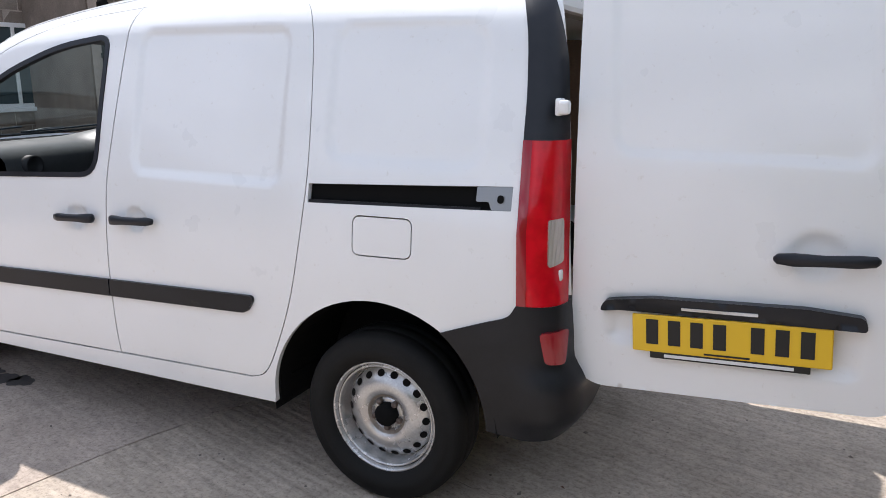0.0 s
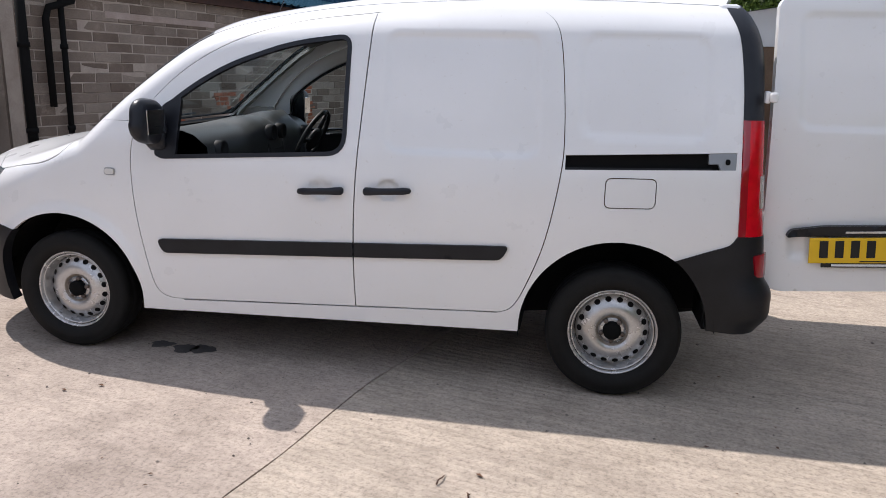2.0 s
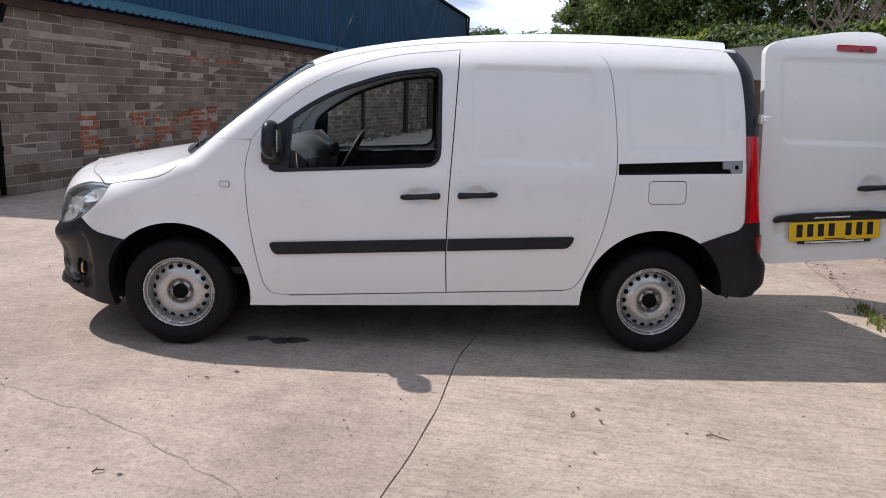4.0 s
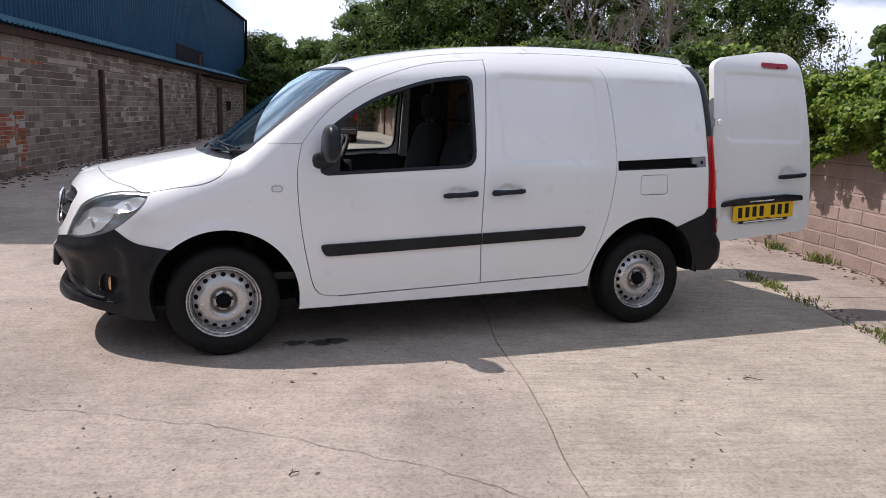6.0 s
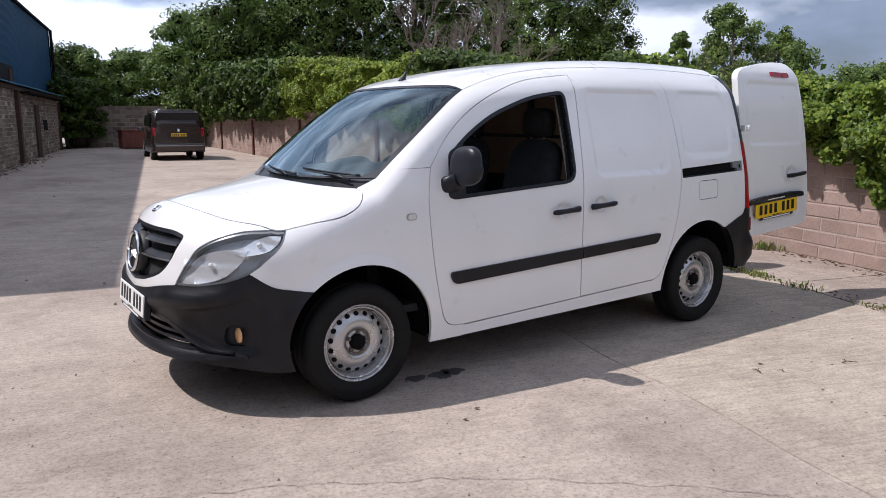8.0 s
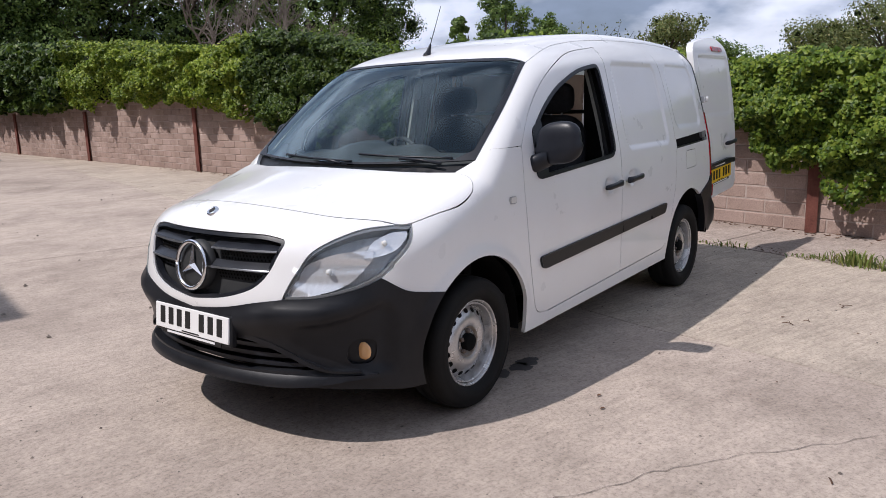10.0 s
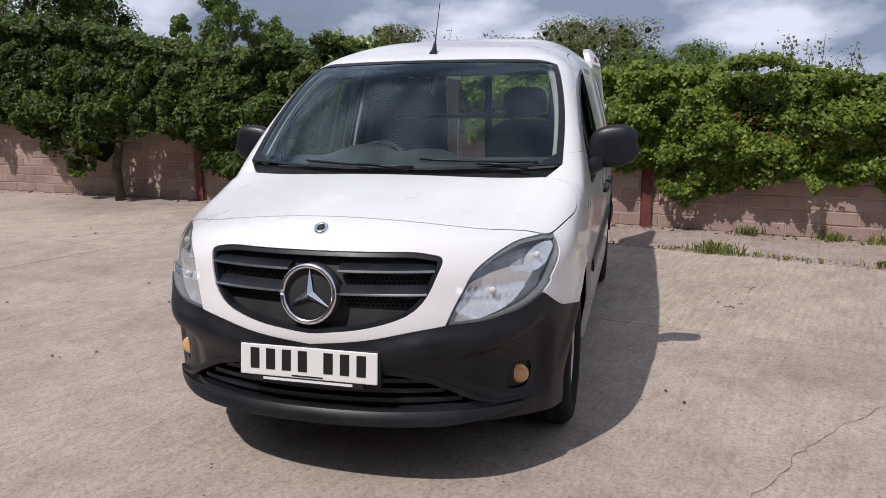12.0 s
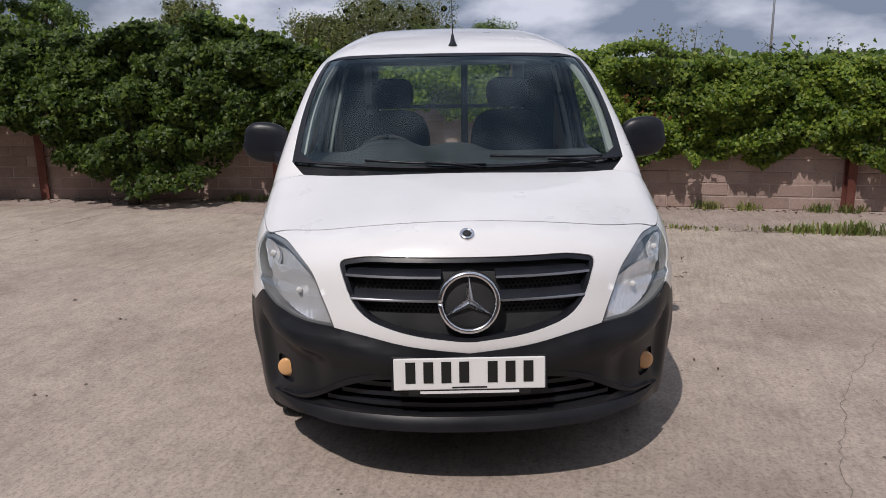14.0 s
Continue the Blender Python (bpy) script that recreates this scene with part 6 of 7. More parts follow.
def tuft(x, y, h, n):
    out = []
    for _ in range(3 * n):
        a, l = rng.uniform(0, 6.28), h * rng.uniform(0.4, 1.1)
        bx, by = x + rng.normal(0, 0.045), y + rng.normal(0, 0.075)
        dx, dy, w = math.cos(a) * l * rng.uniform(0.2, 0.9), math.sin(a) * l * rng.uniform(0.2, 0.9), 0.0028 + 0.005 * rng.uniform()
        px, py = -math.sin(a) * w, math.cos(a) * w
        out.append(([(bx - px, by - py, 0), (bx + px, by + py, 0), (bx + dx * 0.5 + px, by + dy * 0.5 + py, l * 0.7), (bx + dx * 0.5 - px, by + dy * 0.5 - py, l * 0.7), (bx + dx, by + dy, l * 0.85)], [(0, 1, 2, 3), (3, 2, 4)]))
    return out


edge_pt = lambda l: Vector((2.88, -1.08, 0)) + D_ALONG * l + D_ACROSS * 0.02
weeds = []
for l, h, n in ((1.25, 0.09, 60), (1.1, 0.07, 40), (0.95, 0.08, 50), (0.78, 0.05, 30), (0.55, 0.08, 40), (0.42, 0.07, 30), (-0.35, 0.06, 30), (-0.55, 0.12, 60), (-0.70, 0.18, 90), (-0.85, 0.16, 80), (-1.0, 0.12, 70), (-1.2, 0.08, 50), (-1.4, 0.08, 60),
                (-1.6, 0.09, 60), (-1.9, 0.07, 50), (-2.15, 0.10, 60), (-2.4, 0.13, 80), (-2.65, 0.16, 90), (-2.9, 0.2, 100), (-3.1, 0.17, 90), (-3.35, 0.15, 80), (-3.6, 0.2, 90), (-4.0, 0.16, 80), (-4.5, 0.2, 80), (-5.2, 0.2, 80), (-6, 0.2, 80)):
    p = edge_pt(l)
    weeds += tuft(p.x, p.y, h * 0.8, int(n * rng.uniform(0.05, 0.6)))
for y in (-3.4, -3.0, -2.2, 0.6, 1.3, 2.2, 2.6, -4.1, -4.4, -4.9):
    weeds += tuft(wall_x(y) - 0.10, y, 0.12, 30)
scatter("weeds", "grass and weeds growing in the slab joint", "weeds", M_GRASS, weeds)
scatter("leaf_litter", "brown leaf litter at the wall foot", "leaves", M_LITTER, [dead_leaf(wall_x(y) - abs(rng.normal(0.12, 0.10)), y, rng.uniform(0.012, 0.03), 0.006) for y in rng.uniform(-6, 14, 700)] +
        [dead_leaf(*(edge_pt(l) + D_ACROSS * rng.normal(0.05, 0.06)).xy, rng.uniform(0.01, 0.022), 0.006) for l in rng.uniform(-6, 3, 260)])

# ---------------------------------------------------------------- trees


def tree(x, y, height, width, leaves, size, material, seed, low=0.25, limbs=9):
    """A trunk with limbs and a crown of leaf clumps."""
    r = np.random.default_rng(seed)
    ob = tagged(part("tree", mesh("tree", *tube([(x, y, -0.1), (x + r.normal(0, 0.15), y + r.normal(0, 0.15), height * 0.4), (x + r.normal(0, 0.3), y + r.normal(0, 0.3), height * 0.85)], 0.03 * height, 8, 0.006 * height), M_BARK, True), M_BARK), "broad leafy green tree behind the yard wall", "tree", "trees behind the wall")
    pieces, centres = [], []
    for i in range(limbs):
        a, u = r.uniform(0, 6.28), r.uniform(low + 0.1, 0.8)
        e = (x + math.cos(a) * width * r.uniform(0.25, 0.5), y + math.sin(a) * width * r.uniform(0.25, 0.5), min(height * 0.95, height * u + width * r.uniform(0.1, 0.35)))
        pieces.append(tube([(x, y, height * u * 0.8), tuple((np.array((x, y, height * u * 0.9)) + e) / 2), e], 0.012 * height, 6, 0.003 * height))
        centres.append((*e, r.uniform(0.12, 0.22) * width))
    for _ in range(80):
        a, rr, h = r.uniform(0, 6.28), math.sqrt(r.uniform(0, 1)), r.uniform(low, 1)
        k = math.sqrt(max(0.05, 1 - (2 * (h - low) / (1 - low) - 0.85) ** 2 / 1.4))
        centres.append((x + math.cos(a) * rr * k * width * 0.5, y + math.sin(a) * rr * k * width * 0.5, height * h, r.uniform(0.07, 0.16) * width))
    lb, lf = [], []
    for v, f in pieces:
        b = len(lb)
        lb += list(v)
        lf += [tuple(i + b for i in q) for q in f]
    part("limb", mesh("limb", lb, lf, M_BARK, True), M_BARK, ob)
    c = np.array(centres)
    w = c[:, 3] ** 2
    pick = r.choice(len(c), leaves, p=w / w.sum())
    d = r.normal(0, 1, (leaves, 3))
    d /= np.linalg.norm(d, axis=1, keepdims=True)
    p = c[pick, :3] + d * c[pick, 3:4] * (r.uniform(0.25, 1.0, (leaves, 1)) ** 0.5 * r.uniform(0.85, 1.22, (leaves, 1))) * (1, 1, 0.85)
    p[:, 2] = np.maximum(p[:, 2], 0.6)
    # near-black blobs paint the crown's inner shade and close its sky gaps
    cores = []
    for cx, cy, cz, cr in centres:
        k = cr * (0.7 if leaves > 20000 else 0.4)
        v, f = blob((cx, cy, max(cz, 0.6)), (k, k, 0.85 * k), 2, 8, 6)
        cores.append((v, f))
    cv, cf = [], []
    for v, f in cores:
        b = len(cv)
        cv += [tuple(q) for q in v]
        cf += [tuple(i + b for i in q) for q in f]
    tagged(part("crown_core", mesh("crown_core", cv, cf, M_LEAF_SHADE), M_LEAF_SHADE, ob), kind="stuff")
    lv = part("crown", big_mesh("crown", *leaf_cloud(p, d + (0, 0, 0.4), size, 0.45, 0.15, 0.5), material), material, ob)
    tagged(lv, kind="stuff")
    return ob


EYE0 = Vector((-3.2, -3.6, 0))


def around(az, dist):
    return EYE0.x + dist * math.cos(radians(az)), EYE0.y + dist * math.sin(radians(az))


BELT = ((43.5, 46, 8.6, 6.5), (46.5, 47, 11.0, 7.5), (49.5, 50, 11.6, 7), (53, 52, 11.2, 7), (57, 46, 11.0, 7.5), (60.5, 44, 11.9, 8), (63.5, 43, 11.4, 7.5), (66, 43, 10.3, 7), (69, 42, 7.8, 6), (71.5, 43, 7.0, 6), (73.6, 45, 7.2, 4.2), (77.5, 47, 5.2, 4.4), (80.5, 49, 5.4, 4.6), (83.5, 50, 4.6, 5), (87, 52, 4.4, 5))
for i, (az, dist, h, w) in enumerate(BELT):
    tree(*around(az, dist), h, w, 27000, 0.125, M_TREE if i % 4 else M_BUSH, 40 + i, 0.08)
for i, (x, y, h, w) in enumerate(((36, 23, 8.0, 4.0), (39, 21.5, 6.7, 4.0), (33, 24, 6.3, 1.7), (49, 17.5, 6.9, 5.0), (52, 15.5, 5.2, 5.0), (56, 8.5, 6.2, 6.0), (62, 5.5, 8.0, 8.0), (66, 2.0, 8.2, 8.0), (72, 10, 6.6, 8.0), (60, -1, 5.2, 7.0), (47, 20, 4.6, 6.0), (58, 12, 4.0, 7.0), (61, -4.5, 6.0, 6.0))):
    tree(x, y, h, w, 15000, 0.15, M_OLIVE if i in (3, 5, 6, 7, 8) else M_TREE, 80 + i, 0.15)


def bare_tree(x, y, height, seed):
    """A leafless tree: trunk and forking twigs."""
    r = np.random.default_rng(seed)
    pieces = []

    def grow(p, d, length, rad, depth):
        q = p + d * length
        mid = (p + q) / 2 + r.normal(0, 0.05 * length, 3)
        pieces.append(tube([p, mid, q], rad, 5, rad * 0.6))
        if depth:
            for _ in range(3 if depth > 2 else 3):
                nd = d + r.normal(0, 0.42, 3) + (0, 0, 0.12)
                grow(q - d * length * r.uniform(0, 0.35), nd / np.linalg.norm(nd), length * r.uniform(0.55, 0.82), rad * 0.58, depth - 1)
    grow(np.array((x, y, 0.0)), np.array((0, 0, 1.0)), height * 0.33, 0.016 * height, 5)
    return scatter("bare_tree", "leafless grey tree among the green ones", "tree", M_BARE, pieces, kind="thing")


for i, (az, dist, h) in enumerate(((50.5, 38, 9.0), (53.5, 39, 9.4), (56, 38, 8.8))):
    bare_tree(*around(az, dist), h, 5 + i)
bare_tree(49.5, 18.3, 8.2, 21)
bare_tree(66, 3.8, 8.4, 22)
# far hedge line and pole
far_pts = np.stack([rng.uniform(70, 95, 9000), rng.uniform(-70, 60, 9000), np.zeros(9000)], 1)
far_pts[:, 2] = rng.uniform(0.2, 1, 9000) * (3.6 + 1.3 * n3(far_pts[:, 1], far_pts[:, 1] * 0, far_pts[:, 1] * 0, 0.12))
tagged(part("far_woods", big_mesh("far_woods", *leaf_cloud(far_pts, np.tile((-0.6, 0, 0.6), (9000, 1)), 0.9, 0.4, 0.1, 0.6), M_TREE), M_TREE), "low line of distant woodland", "woods", kind="stuff")
tagged(part("lamp_pole", mesh("lamp_pole", *tube([(46, -22.5, 0), (46, -22.5, 10)], 0.09, 8, 0.06), M_STEEL, True), M_STEEL), "thin grey pole far beyond the hedge", "pole")
tagged(part("overhead_wire", mesh("overhead_wire", *tube([(9, 40, 9.0), (16, 34, 8.0), (24, 28, 7.6), (40, 15, 9.5)], 0.02, 5), M_VOID, True), M_VOID), "thin black wire strung between the trees", "wire")

# ---------------------------------------------------------------- the long building


def barn_x(y):
    return -5.27 + 0.24 * (y - 4.48)


M_BLUE = speckled("blue_sheet", (0.020, 0.070, 0.135), (0.030, 0.092, 0.170), 0.8, 0.6, 0.0, 40, 0, 0.2)
M_BLUELT = speckled("pale_blue_flashing", (0.06, 0.17, 0.23), (0.085, 0.21, 0.28), 1.2, 0.5, 0.0, 40)
M_ROOF = speckled("grey_roof_sheet", (0.12, 0.125, 0.13), (0.18, 0.185, 0.19), 1.0, 0.7, 0.0, 40)
M_DOOR = shader("dark_doorway", (0.012, 0.012, 0.014), 0.8, 0, 0.2)
barn_wall = block_wall("wall_west", "grey stone block wall of the long building", (barn_x(3.92), 3.92), (barn_x(36.2), 36.2), 2.365, (0.0, 6.0), M_GREYBLOCK, M_BMORTAR, 0.25, 0.44, 0.1314, 9, 0.007)
B0, B1 = Vector((barn_x(3.92), 3.92, 0)), Vector((barn_x(36.2), 36.2, 0))
BL = (B1 - B0).length
BROT = Matrix.Translation(B0) @ Matrix.Rotation(math.atan2(B1.y - B0.y, B1.x - B0.x), 4, "Z")
SET = 0.8
END = 38.2 - BL
EAVE = 6.12
barn = thing("barn_cladding", "blue ribbed sheet cladding above the block wall", "cladding")
tagged(barn, kind="structure")


def ribbed(length, z0, z1, pitch, depth):
    vs, fs = [], []
    n = int(length / pitch)
    for i in range(n):
        for u, d in ((0.0, 0), (0.30, 0), (0.42, -depth), (0.68, -depth), (0.80, 0)):
            vs += [((i + u) * pitch, d, z0), ((i + u) * pitch, d, z1)]
    m = len(vs) // 2
    fs = [(2 * i, 2 * i + 2, 2 * i + 3, 2 * i + 1) for i in range(m - 1)]
    return vs, fs


sh = part("sheet", mesh("sheet", *ribbed(BL + END - 0.7, 2.60, EAVE, 0.20, 0.035), M_BLUE), M_BLUE, barn)
sh.matrix_local = BROT @ Matrix.Translation((0.7, SET, 0))
fl = part("flashing", mesh("flashing", *ribbed(BL, 0.0, 1.02, 0.20, 0.03), M_BLUELT), M_BLUELT, barn)
fl.matrix_local = BROT @ Matrix.Translation((0, -0.2, 2.52)) @ Matrix.Rotation(radians(-73), 4, "X")
part("lower_sheet", boxed((END + 1.4, 0.06, 2.8), BROT @ Matrix.Translation((BL + END / 2 - 0.7, SET + 0.05, 1.4))), M_BLUE, barn)
part("rail_beam", boxed((BL, 0.16, 0.13), BROT @ Matrix.Translation((BL / 2, -0.02, 2.43))), M_BROWN, barn)
part("gable_sheet", boxed((0.05, 9.0, EAVE - 2.3), BROT @ Matrix.Translation((0.68, SET + 4.5, (EAVE + 2.3) / 2))), M_BLUE, barn)
part("gable_sheet", boxed((0.05, 9.0, EAVE), BROT @ Matrix.Translation((BL + END + 0.03, SET + 4.5, EAVE / 2))), M_BLUE, barn)
part("gable_wall", boxed((0.25, 9.0, 2.4), BROT @ Matrix.Translation((0.12, 4.8, 1.2))), M_GREYBLOCK, barn)
part("eave_gutter", boxed((BL + END - 0.6, 0.13, 0.13), BROT @ Matrix.Translation(((BL + END + 0.7) / 2, SET - 0.08, EAVE)), 0.03), M_VOID, barn)
part("roof", boxed((BL + END - 0.6, 9.4, 0.06), BROT @ Matrix.Translation(((BL + END + 0.7) / 2, SET + 4.6, EAVE + 0.86)) @ pose(0, 0, 0, 10)), M_ROOF, barn)
part("corner_downpipe", mesh("corner_downpipe", *tube([BROT @ Vector((BL + END, SET - 0.16, EAVE)), BROT @ Vector((BL + END, SET - 0.16, 0.0))], 0.075, 10), M_VOID, True), M_VOID, barn)
part("corner_flashing", boxed((0.16, 0.05, EAVE - 0.1), BROT @ Matrix.Translation((BL + END - 0.06, SET - 0.05, EAVE / 2))), M_VOID, barn)


def along(y):
    return (y - 3.92) / 32.28 * BL


def on_barn(name, label, category, y, w, z0, z1, material, out=0.05, d=0.06):
    s = along(y)
    return tagged(part(name, boxed((w, d, z1 - z0), BROT @ Matrix.Translation((s, -out + d / 2, (z0 + z1) / 2)), 0.006), material), label, category, kind="structure")


for y in (13.86, 18.93, 35.35):
    on_barn("steel_column", "brown steel column on the block wall", "column", y, 0.15, 0, 2.0 if y < 25 else 2.2, M_BROWN, 0.09, 0.1)
on_barn("steel_column", "brown steel column beside the doorway", "column", 24.15, 0.34, 0, 2.36, M_BROWN, 0.12, 0.14)
on_barn("opening_post", "brown steel post at the opening's edge", "post", 28.4, 0.55, 2.55, 3.30, M_BROWN, -SET + 0.10, 0.06)
on_barn("upper_opening", "dark opening high in the blue cladding", "opening", 26.75, 4.9, 2.55, 3.43, M_DOOR, -SET + 0.055, 0.05)
on_barn("door_1", "dark closed door in the block wall", "door", 28.45, 0.95, 0, 1.98, M_BROWN, 0.06, 0.08)
on_barn("gutter_shelf", "thin metal canopy over the far doors", "canopy", 30.0, 10.5, 2.30, 2.36, M_VOID, 0.35, 0.35)
on_barn("painted_mark", "small dark painted mark on the wall", "sign", 30.8, 1.2, 1.0, 1.42, M_VOID, 0.008, 0.01)
for y, r in ((3.93, 0.058), (4.47, 0.036)):
    p0, p1 = BROT @ Vector((along(y), -0.10, 0.05)), BROT @ Vector((along(y), -0.10, 2.36 if r < 0.05 else 2.45))
    dp = part("downpipe", mesh("downpipe", *tube([p0, p1], r, 12), M_VOID, True), M_VOID)
    tagged(dp, "black drainpipe on the stone wall", "drainpipe", "drainpipes")
    for z in (0.6, 1.6, 2.2):
        part("pipe_collar", mesh("pipe_collar", *tube([Vector((p0.x, p0.y, z)), Vector((p0.x, p0.y, z + 0.06))], r + 0.012, 12), M_VOID, True), M_VOID, dp)
pp = [BROT @ Vector((along(4.25), -0.10, 0.9)), BROT @ Vector((along(4.25), -0.10, 1.95)), BROT @ Vector((along(4.3), -0.10, 2.08)), BROT @ Vector((along(4.62), -0.12, 2.18)), BROT @ Vector((along(4.70), -0.12, 2.36))]
tagged(part("downpipe", mesh("downpipe", *tube(pp, 0.042, 12), M_VOID, True), M_VOID), "black drainpipe with a bend below the gutter", "drainpipe", "drainpipes")
on_barn("lintel", "pale concrete lintel in the stone wall", "lintel", 6.25, 2.15, 2.02, 2.11, M_MORTAR, 0.004, 0.04)
for y, w in ((8.48, 1.2), (12.1, 2.1), (15.3, 1.5)):
    on_barn("lintel", "pale concrete lintel in the stone wall", "lintel", y, w, 2.0, 2.09, M_MORTAR, 0.004, 0.04)
# red bricks showing where old openings were filled in
M_REDBRICK = block_material("old_red_brick", (0.30, 0.095, 0.05), (0.38, 0.13, 0.07), (0.36, 0.17, 0.11), (0.40, 0.30, 0.24))
brick_kinds = [block_mesh("brick", 0.205, 0.062, 0.05, M_REDBRICK, 60 + i) for i in range(4)] + [block_mesh("brick", 0.095, 0.062, 0.05, M_REDBRICK, 70 + i) for i in range(3)]
br = random.Random(31)
for y, w, z0, z1, fill_ in ((6.25, 0.32, 0.42, 1.08, 0.6), (7.45, 0.30, 0.45, 1.06, 0.55), (8.12, 0.5, 0.35, 0.98, 0.5), (8.75, 0.25, 0.85, 1.0, 0.8), (9.30, 0.55, 0.50, 1.08, 0.75), (9.78, 0.35, 0.10, 1.08, 0.7), (9.9, 1.9, 1.93, 2.0, 0.75)):
    patch = tagged(part("brick_patch", boxed((w, 0.02, z1 - z0), BROT @ Matrix.Translation((along(y), 0.009, (z0 + z1) / 2))), M_BMORTAR), "patch of old red brick in the block wall", "bricks", "brick patches", kind="structure")
    for row in range(int((z1 - z0) / 0.072 + 0.5)):
        x = -w / 2 - br.uniform(0, 0.1)
        while x < w / 2 - 0.05:
            k = br.randrange(7)
            bwid = 0.217 if k < 4 else 0.107
            if br.random() < fill_:
                ob = new("brick", brick_kinds[k])
                ob.matrix_world = BROT @ Matrix.Translation((along(y) + x + bwid / 2, 0.018 + br.uniform(-0.003, 0.003), z0 + (row + 0.5) * 0.072))
                ob.parent = patch
            x += bwid
scatter("wall_foot_dirt", "dark rubble and dead leaves along the building's foot", "litter", M_LITTER,
        [dead_leaf(*(BROT @ Vector((s, -abs(rng.normal(0.0, 0.28)) - 0.03, 0))).xy, rng.uniform(0.015, 0.06), 0.006) for s in rng.uniform(3, 26, 900)])

# a second building set back behind the first
house = block_wall("wall_southwest", "pale stone wall of a building set back", (-8.6, -14), (-7.4, 6), 3.9, (14.5, 20.1), M_GREYBLOCK, M_BMORTAR, 0.25, 0.46, 0.225, 12, 0.006)
HW = Matrix.Translation((-8.6, -14, 0)) @ Matrix.Rotation(math.atan2(20, 1.2), 4, "Z")
M_UPVC = shader("white_window_frame", (0.78, 0.78, 0.77), 0.35)
M_PANE = shader("window_pane", (0.05, 0.07, 0.075), 0.05, 0, 0.8)


def small_window(s, z0, w, h):
    win = tagged(part("window_1", boxed((w, 0.05, h), HW @ Matrix.Translation((s, -0.005, z0 + h / 2)), 0.005), M_PANE), "white framed window in the stone wall", "window", kind="structure")
    for dx, dz, sx, sz in ((-w / 2, 0, 0.06, h), (w / 2, 0, 0.06, h), (0, h / 2, w + 0.06, 0.06), (0, -h / 2, w + 0.06, 0.06), (0, 0, 0.05, h)):
        part("window_frame", boxed((sx, 0.07, sz), HW @ Matrix.Translation((s + dx, -0.015, z0 + h / 2 + dz)), 0.006), M_UPVC, win)
    part("window_sill", boxed((w + 0.2, 0.12, 0.06), HW @ Matrix.Translation((s, -0.05, z0 - 0.05)), 0.01), M_UPVC, win)


small_window(18.25, 0.95, 0.98, 1.1)
alarm = tagged(part("alarm_box", boxed((0.20, 0.09, 0.28), HW @ Matrix.Translation((19.2, -0.045, 1.72)), 0.02), M_POST), "dark red alarm box on the stone wall", "alarm box")
part("alarm_label", boxed((0.13, 0.01, 0.09), HW @ Matrix.Translation((19.2, -0.093, 1.70)), 0.002), M_UPVC, alarm)
part("house_roof", boxed((22, 7, 0.1), HW @ Matrix.Translation((10, 3.4, 4.3)) @ pose(0, 0, 0, 14)), M_ROOF, house)

# ---------------------------------------------------------------- the parked car
M_CAR = shader("dark_brown_car_paint", (0.034, 0.022, 0.020), 0.25, 0.4, 0.5, 0.8)
M_CARGLASS = shader("dark_car_glass", (0.008, 0.010, 0.012), 0.08, 0, 0.3)
car = thing("parked_car", "dark brown family van parked by the wall, seen from behind", "car", at=(4.32, 23.1, 0))
car.rotation_euler = (0, 0, radians(-8))


def car_shell():
    secs = []
    for y, w, zb, zt in ((0.0, 0.84, 0.34, 1.30), (0.03, 0.88, 0.30, 1.55), (0.18, 0.90, 0.28, 1.78), (0.6, 0.90, 0.26, 1.81), (2.4, 0.90, 0.26, 1.78), (3.0, 0.89, 0.26, 1.45), (3.4, 0.88, 0.26, 1.08), (4.1, 0.84, 0.28, 0.95), (4.35, 0.72, 0.34, 0.80)):
        ring = []
        for u, v in ((-1, 0), (-1.0, 0.28), (-1.0, 0.5), (-0.93, 0.78), (-0.80, 0.95), (-0.6, 1), (0.6, 1), (0.80, 0.95), (0.93, 0.78), (1.0, 0.5), (1.0, 0.28), (1, 0)):
            ring.append((u * w, y, zb + (zt - zb) * v))
        secs.append(ring)
    vs = [p for s in secs for p in s]
    n = 12
    fs = [(i * n + k, i * n + (k + 1) % n, (i + 1) * n + (k + 1) % n, (i + 1) * n + k) for i in range(len(secs) - 1) for k in range(n)]
    fs += [tuple(range(n)), tuple(range((len(secs) - 1) * n, len(secs) * n))[::-1]]
    return vs, fs


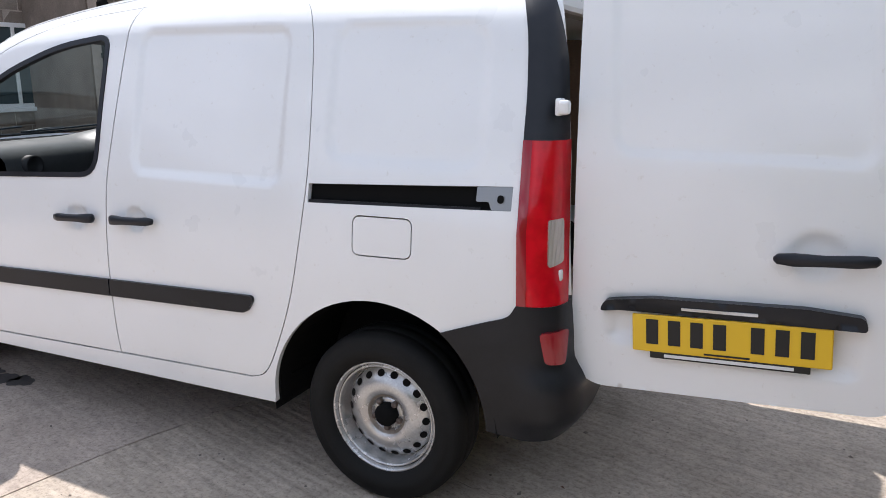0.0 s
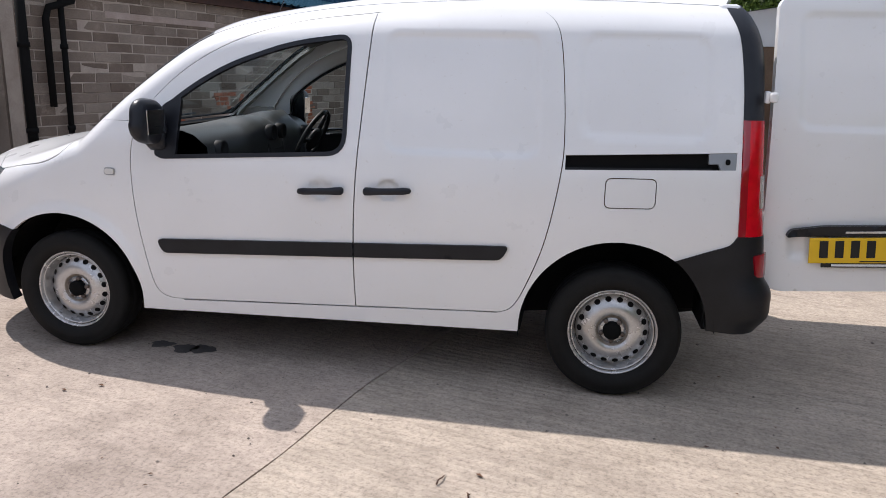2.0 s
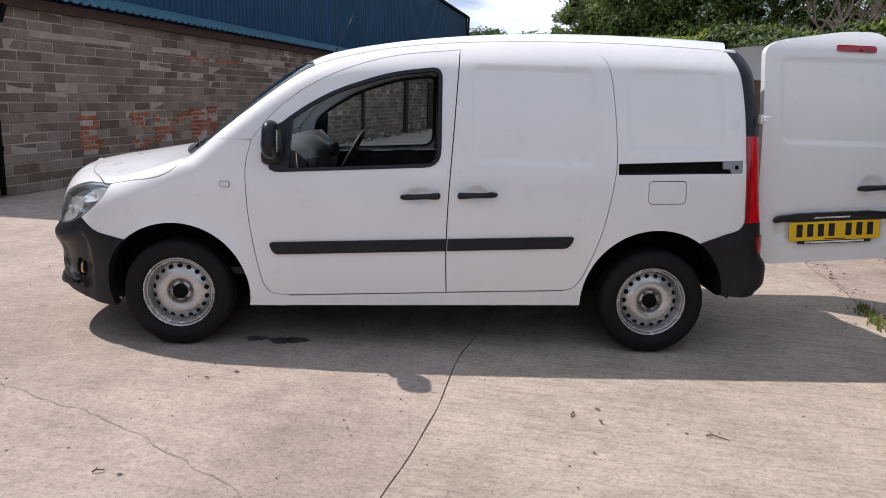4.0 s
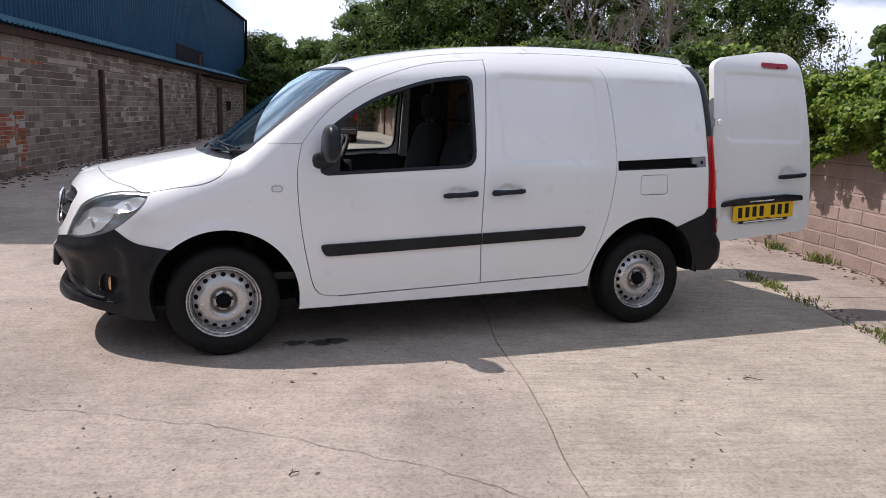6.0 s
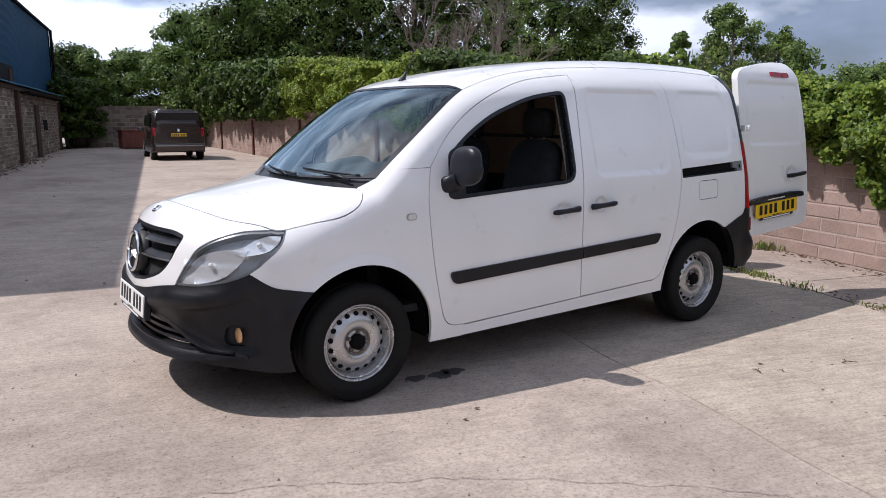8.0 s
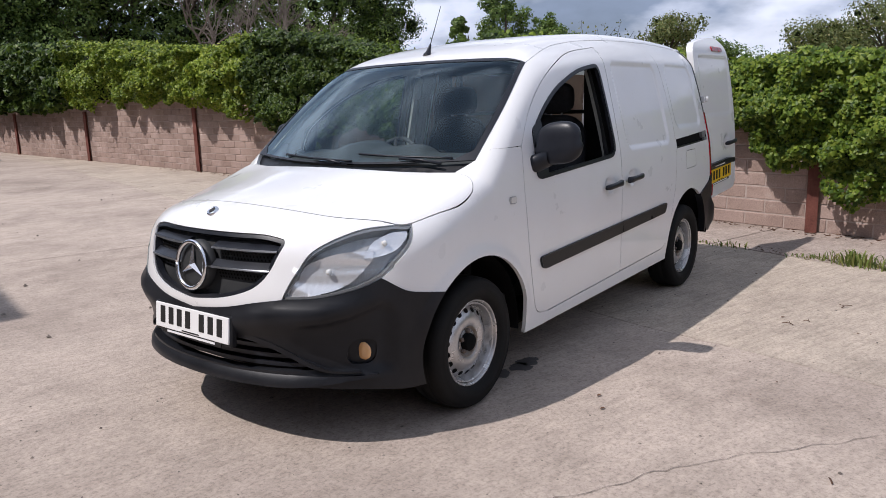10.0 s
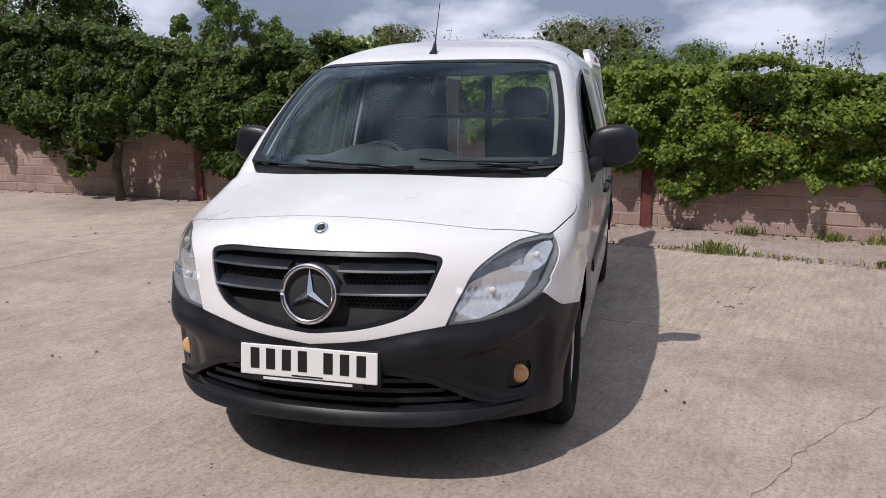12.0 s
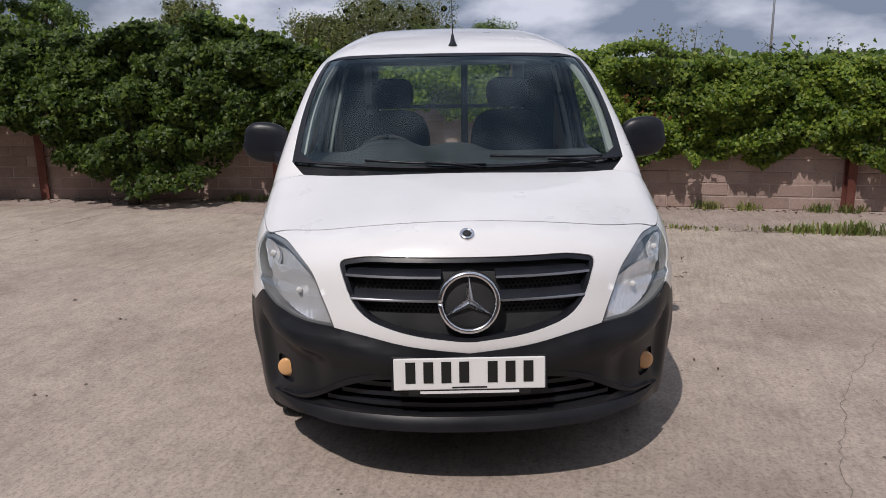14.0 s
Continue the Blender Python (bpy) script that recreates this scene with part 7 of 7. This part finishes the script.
smooth_by_angle(part("body", mesh("body", *car_shell(), M_CAR), M_CAR, car), 50)
part("rear_window", boxed((1.46, 0.03, 0.54), pose(0, 0.030, 1.40, 10), 0.02), M_CARGLASS, car)
part("rear_bumper", boxed((1.74, 0.16, 0.30), pose(0, -0.03, 0.46), 0.05), M_CAR, car)
part("bumper_strip", boxed((1.60, 0.03, 0.04), pose(0, -0.12, 0.52), 0.01), M_STEEL, car)
part("number_plate", boxed((0.52, 0.02, 0.11), pose(0, -0.012, 0.90), 0.004), M_PLATE_Y, car)
for i in range(7):
    part("plate_bar", boxed((0.034, 0.01, 0.07), pose(-0.20 + i * 0.062 + (0.03 if i > 3 else 0), -0.024, 0.90)), M_INK, car)
for s in (-1, 1):
    part("tail_lamp", boxed((0.12, 0.10, 0.30), pose(s * 0.81, 0.02, 1.00), 0.03), M_DARKRED, car)
    part("side_window", boxed((0.02, 2.2, 0.42), pose(s * 0.885, 1.5, 1.40, 0, s * -9), 0.01), M_CARGLASS, car)
    part("wing_mirror", boxed((0.20, 0.12, 0.15), pose(s * 1.02, 2.75, 1.08), 0.04), M_CAR, car)
    for y in (0.75, 3.45):
        tw = part("wheel", mesh("wheel", *lathe([(0.2, -0.1), (0.30, -0.1), (0.315, -0.06), (0.315, 0.06), (0.30, 0.1), (0.2, 0.1)], 28, "x"), M_TYRE, True), M_TYRE, car)
        tw.location = (s * 0.80, y, 0.315)
        rm = part("rim", mesh("rim", *lathe([(0.0, s * 0.09), (0.18, s * 0.08), (0.20, s * 0.1)], 28, "x"), M_RIM, True), M_RIM, tw)
part("badge", mesh("badge", *lathe([(0, -0.012), (0.05, -0.010), (0.055, 0.0)], 20), M_CHROME, True), M_CHROME, car).location = (0, 0.005, 1.06)
for i, (x, y, h, w) in enumerate(((3.3, 40.6, 3.8, 2.6), (3.2, 37.6, 3.3, 2.0), (3.85, 38.4, 3.2, 1.8), (2.75, 37.2, 3.4, 1.6), (3.1, 38.9, 3.6, 2.4), (4.6, 40.8, 3.6, 2.4))):
    tagged(tree(x, y, h, w, 9000, 0.12, M_BUSH, 130 + i, 0.0), "dark bush in the corner of the yard", "bush")
# skip beside the far wall
skip = tagged(part("waste_bin", boxed((1.1, 0.9, 0.85), pose(3.4 + 2.0, 35.6, 0.45), 0.05), M_POST), "rusty red waste bin by the end wall", "bin")
part("bin_rim", boxed((1.18, 0.98, 0.07), pose(5.4, 35.6, 0.90), 0.02), M_POST, skip)
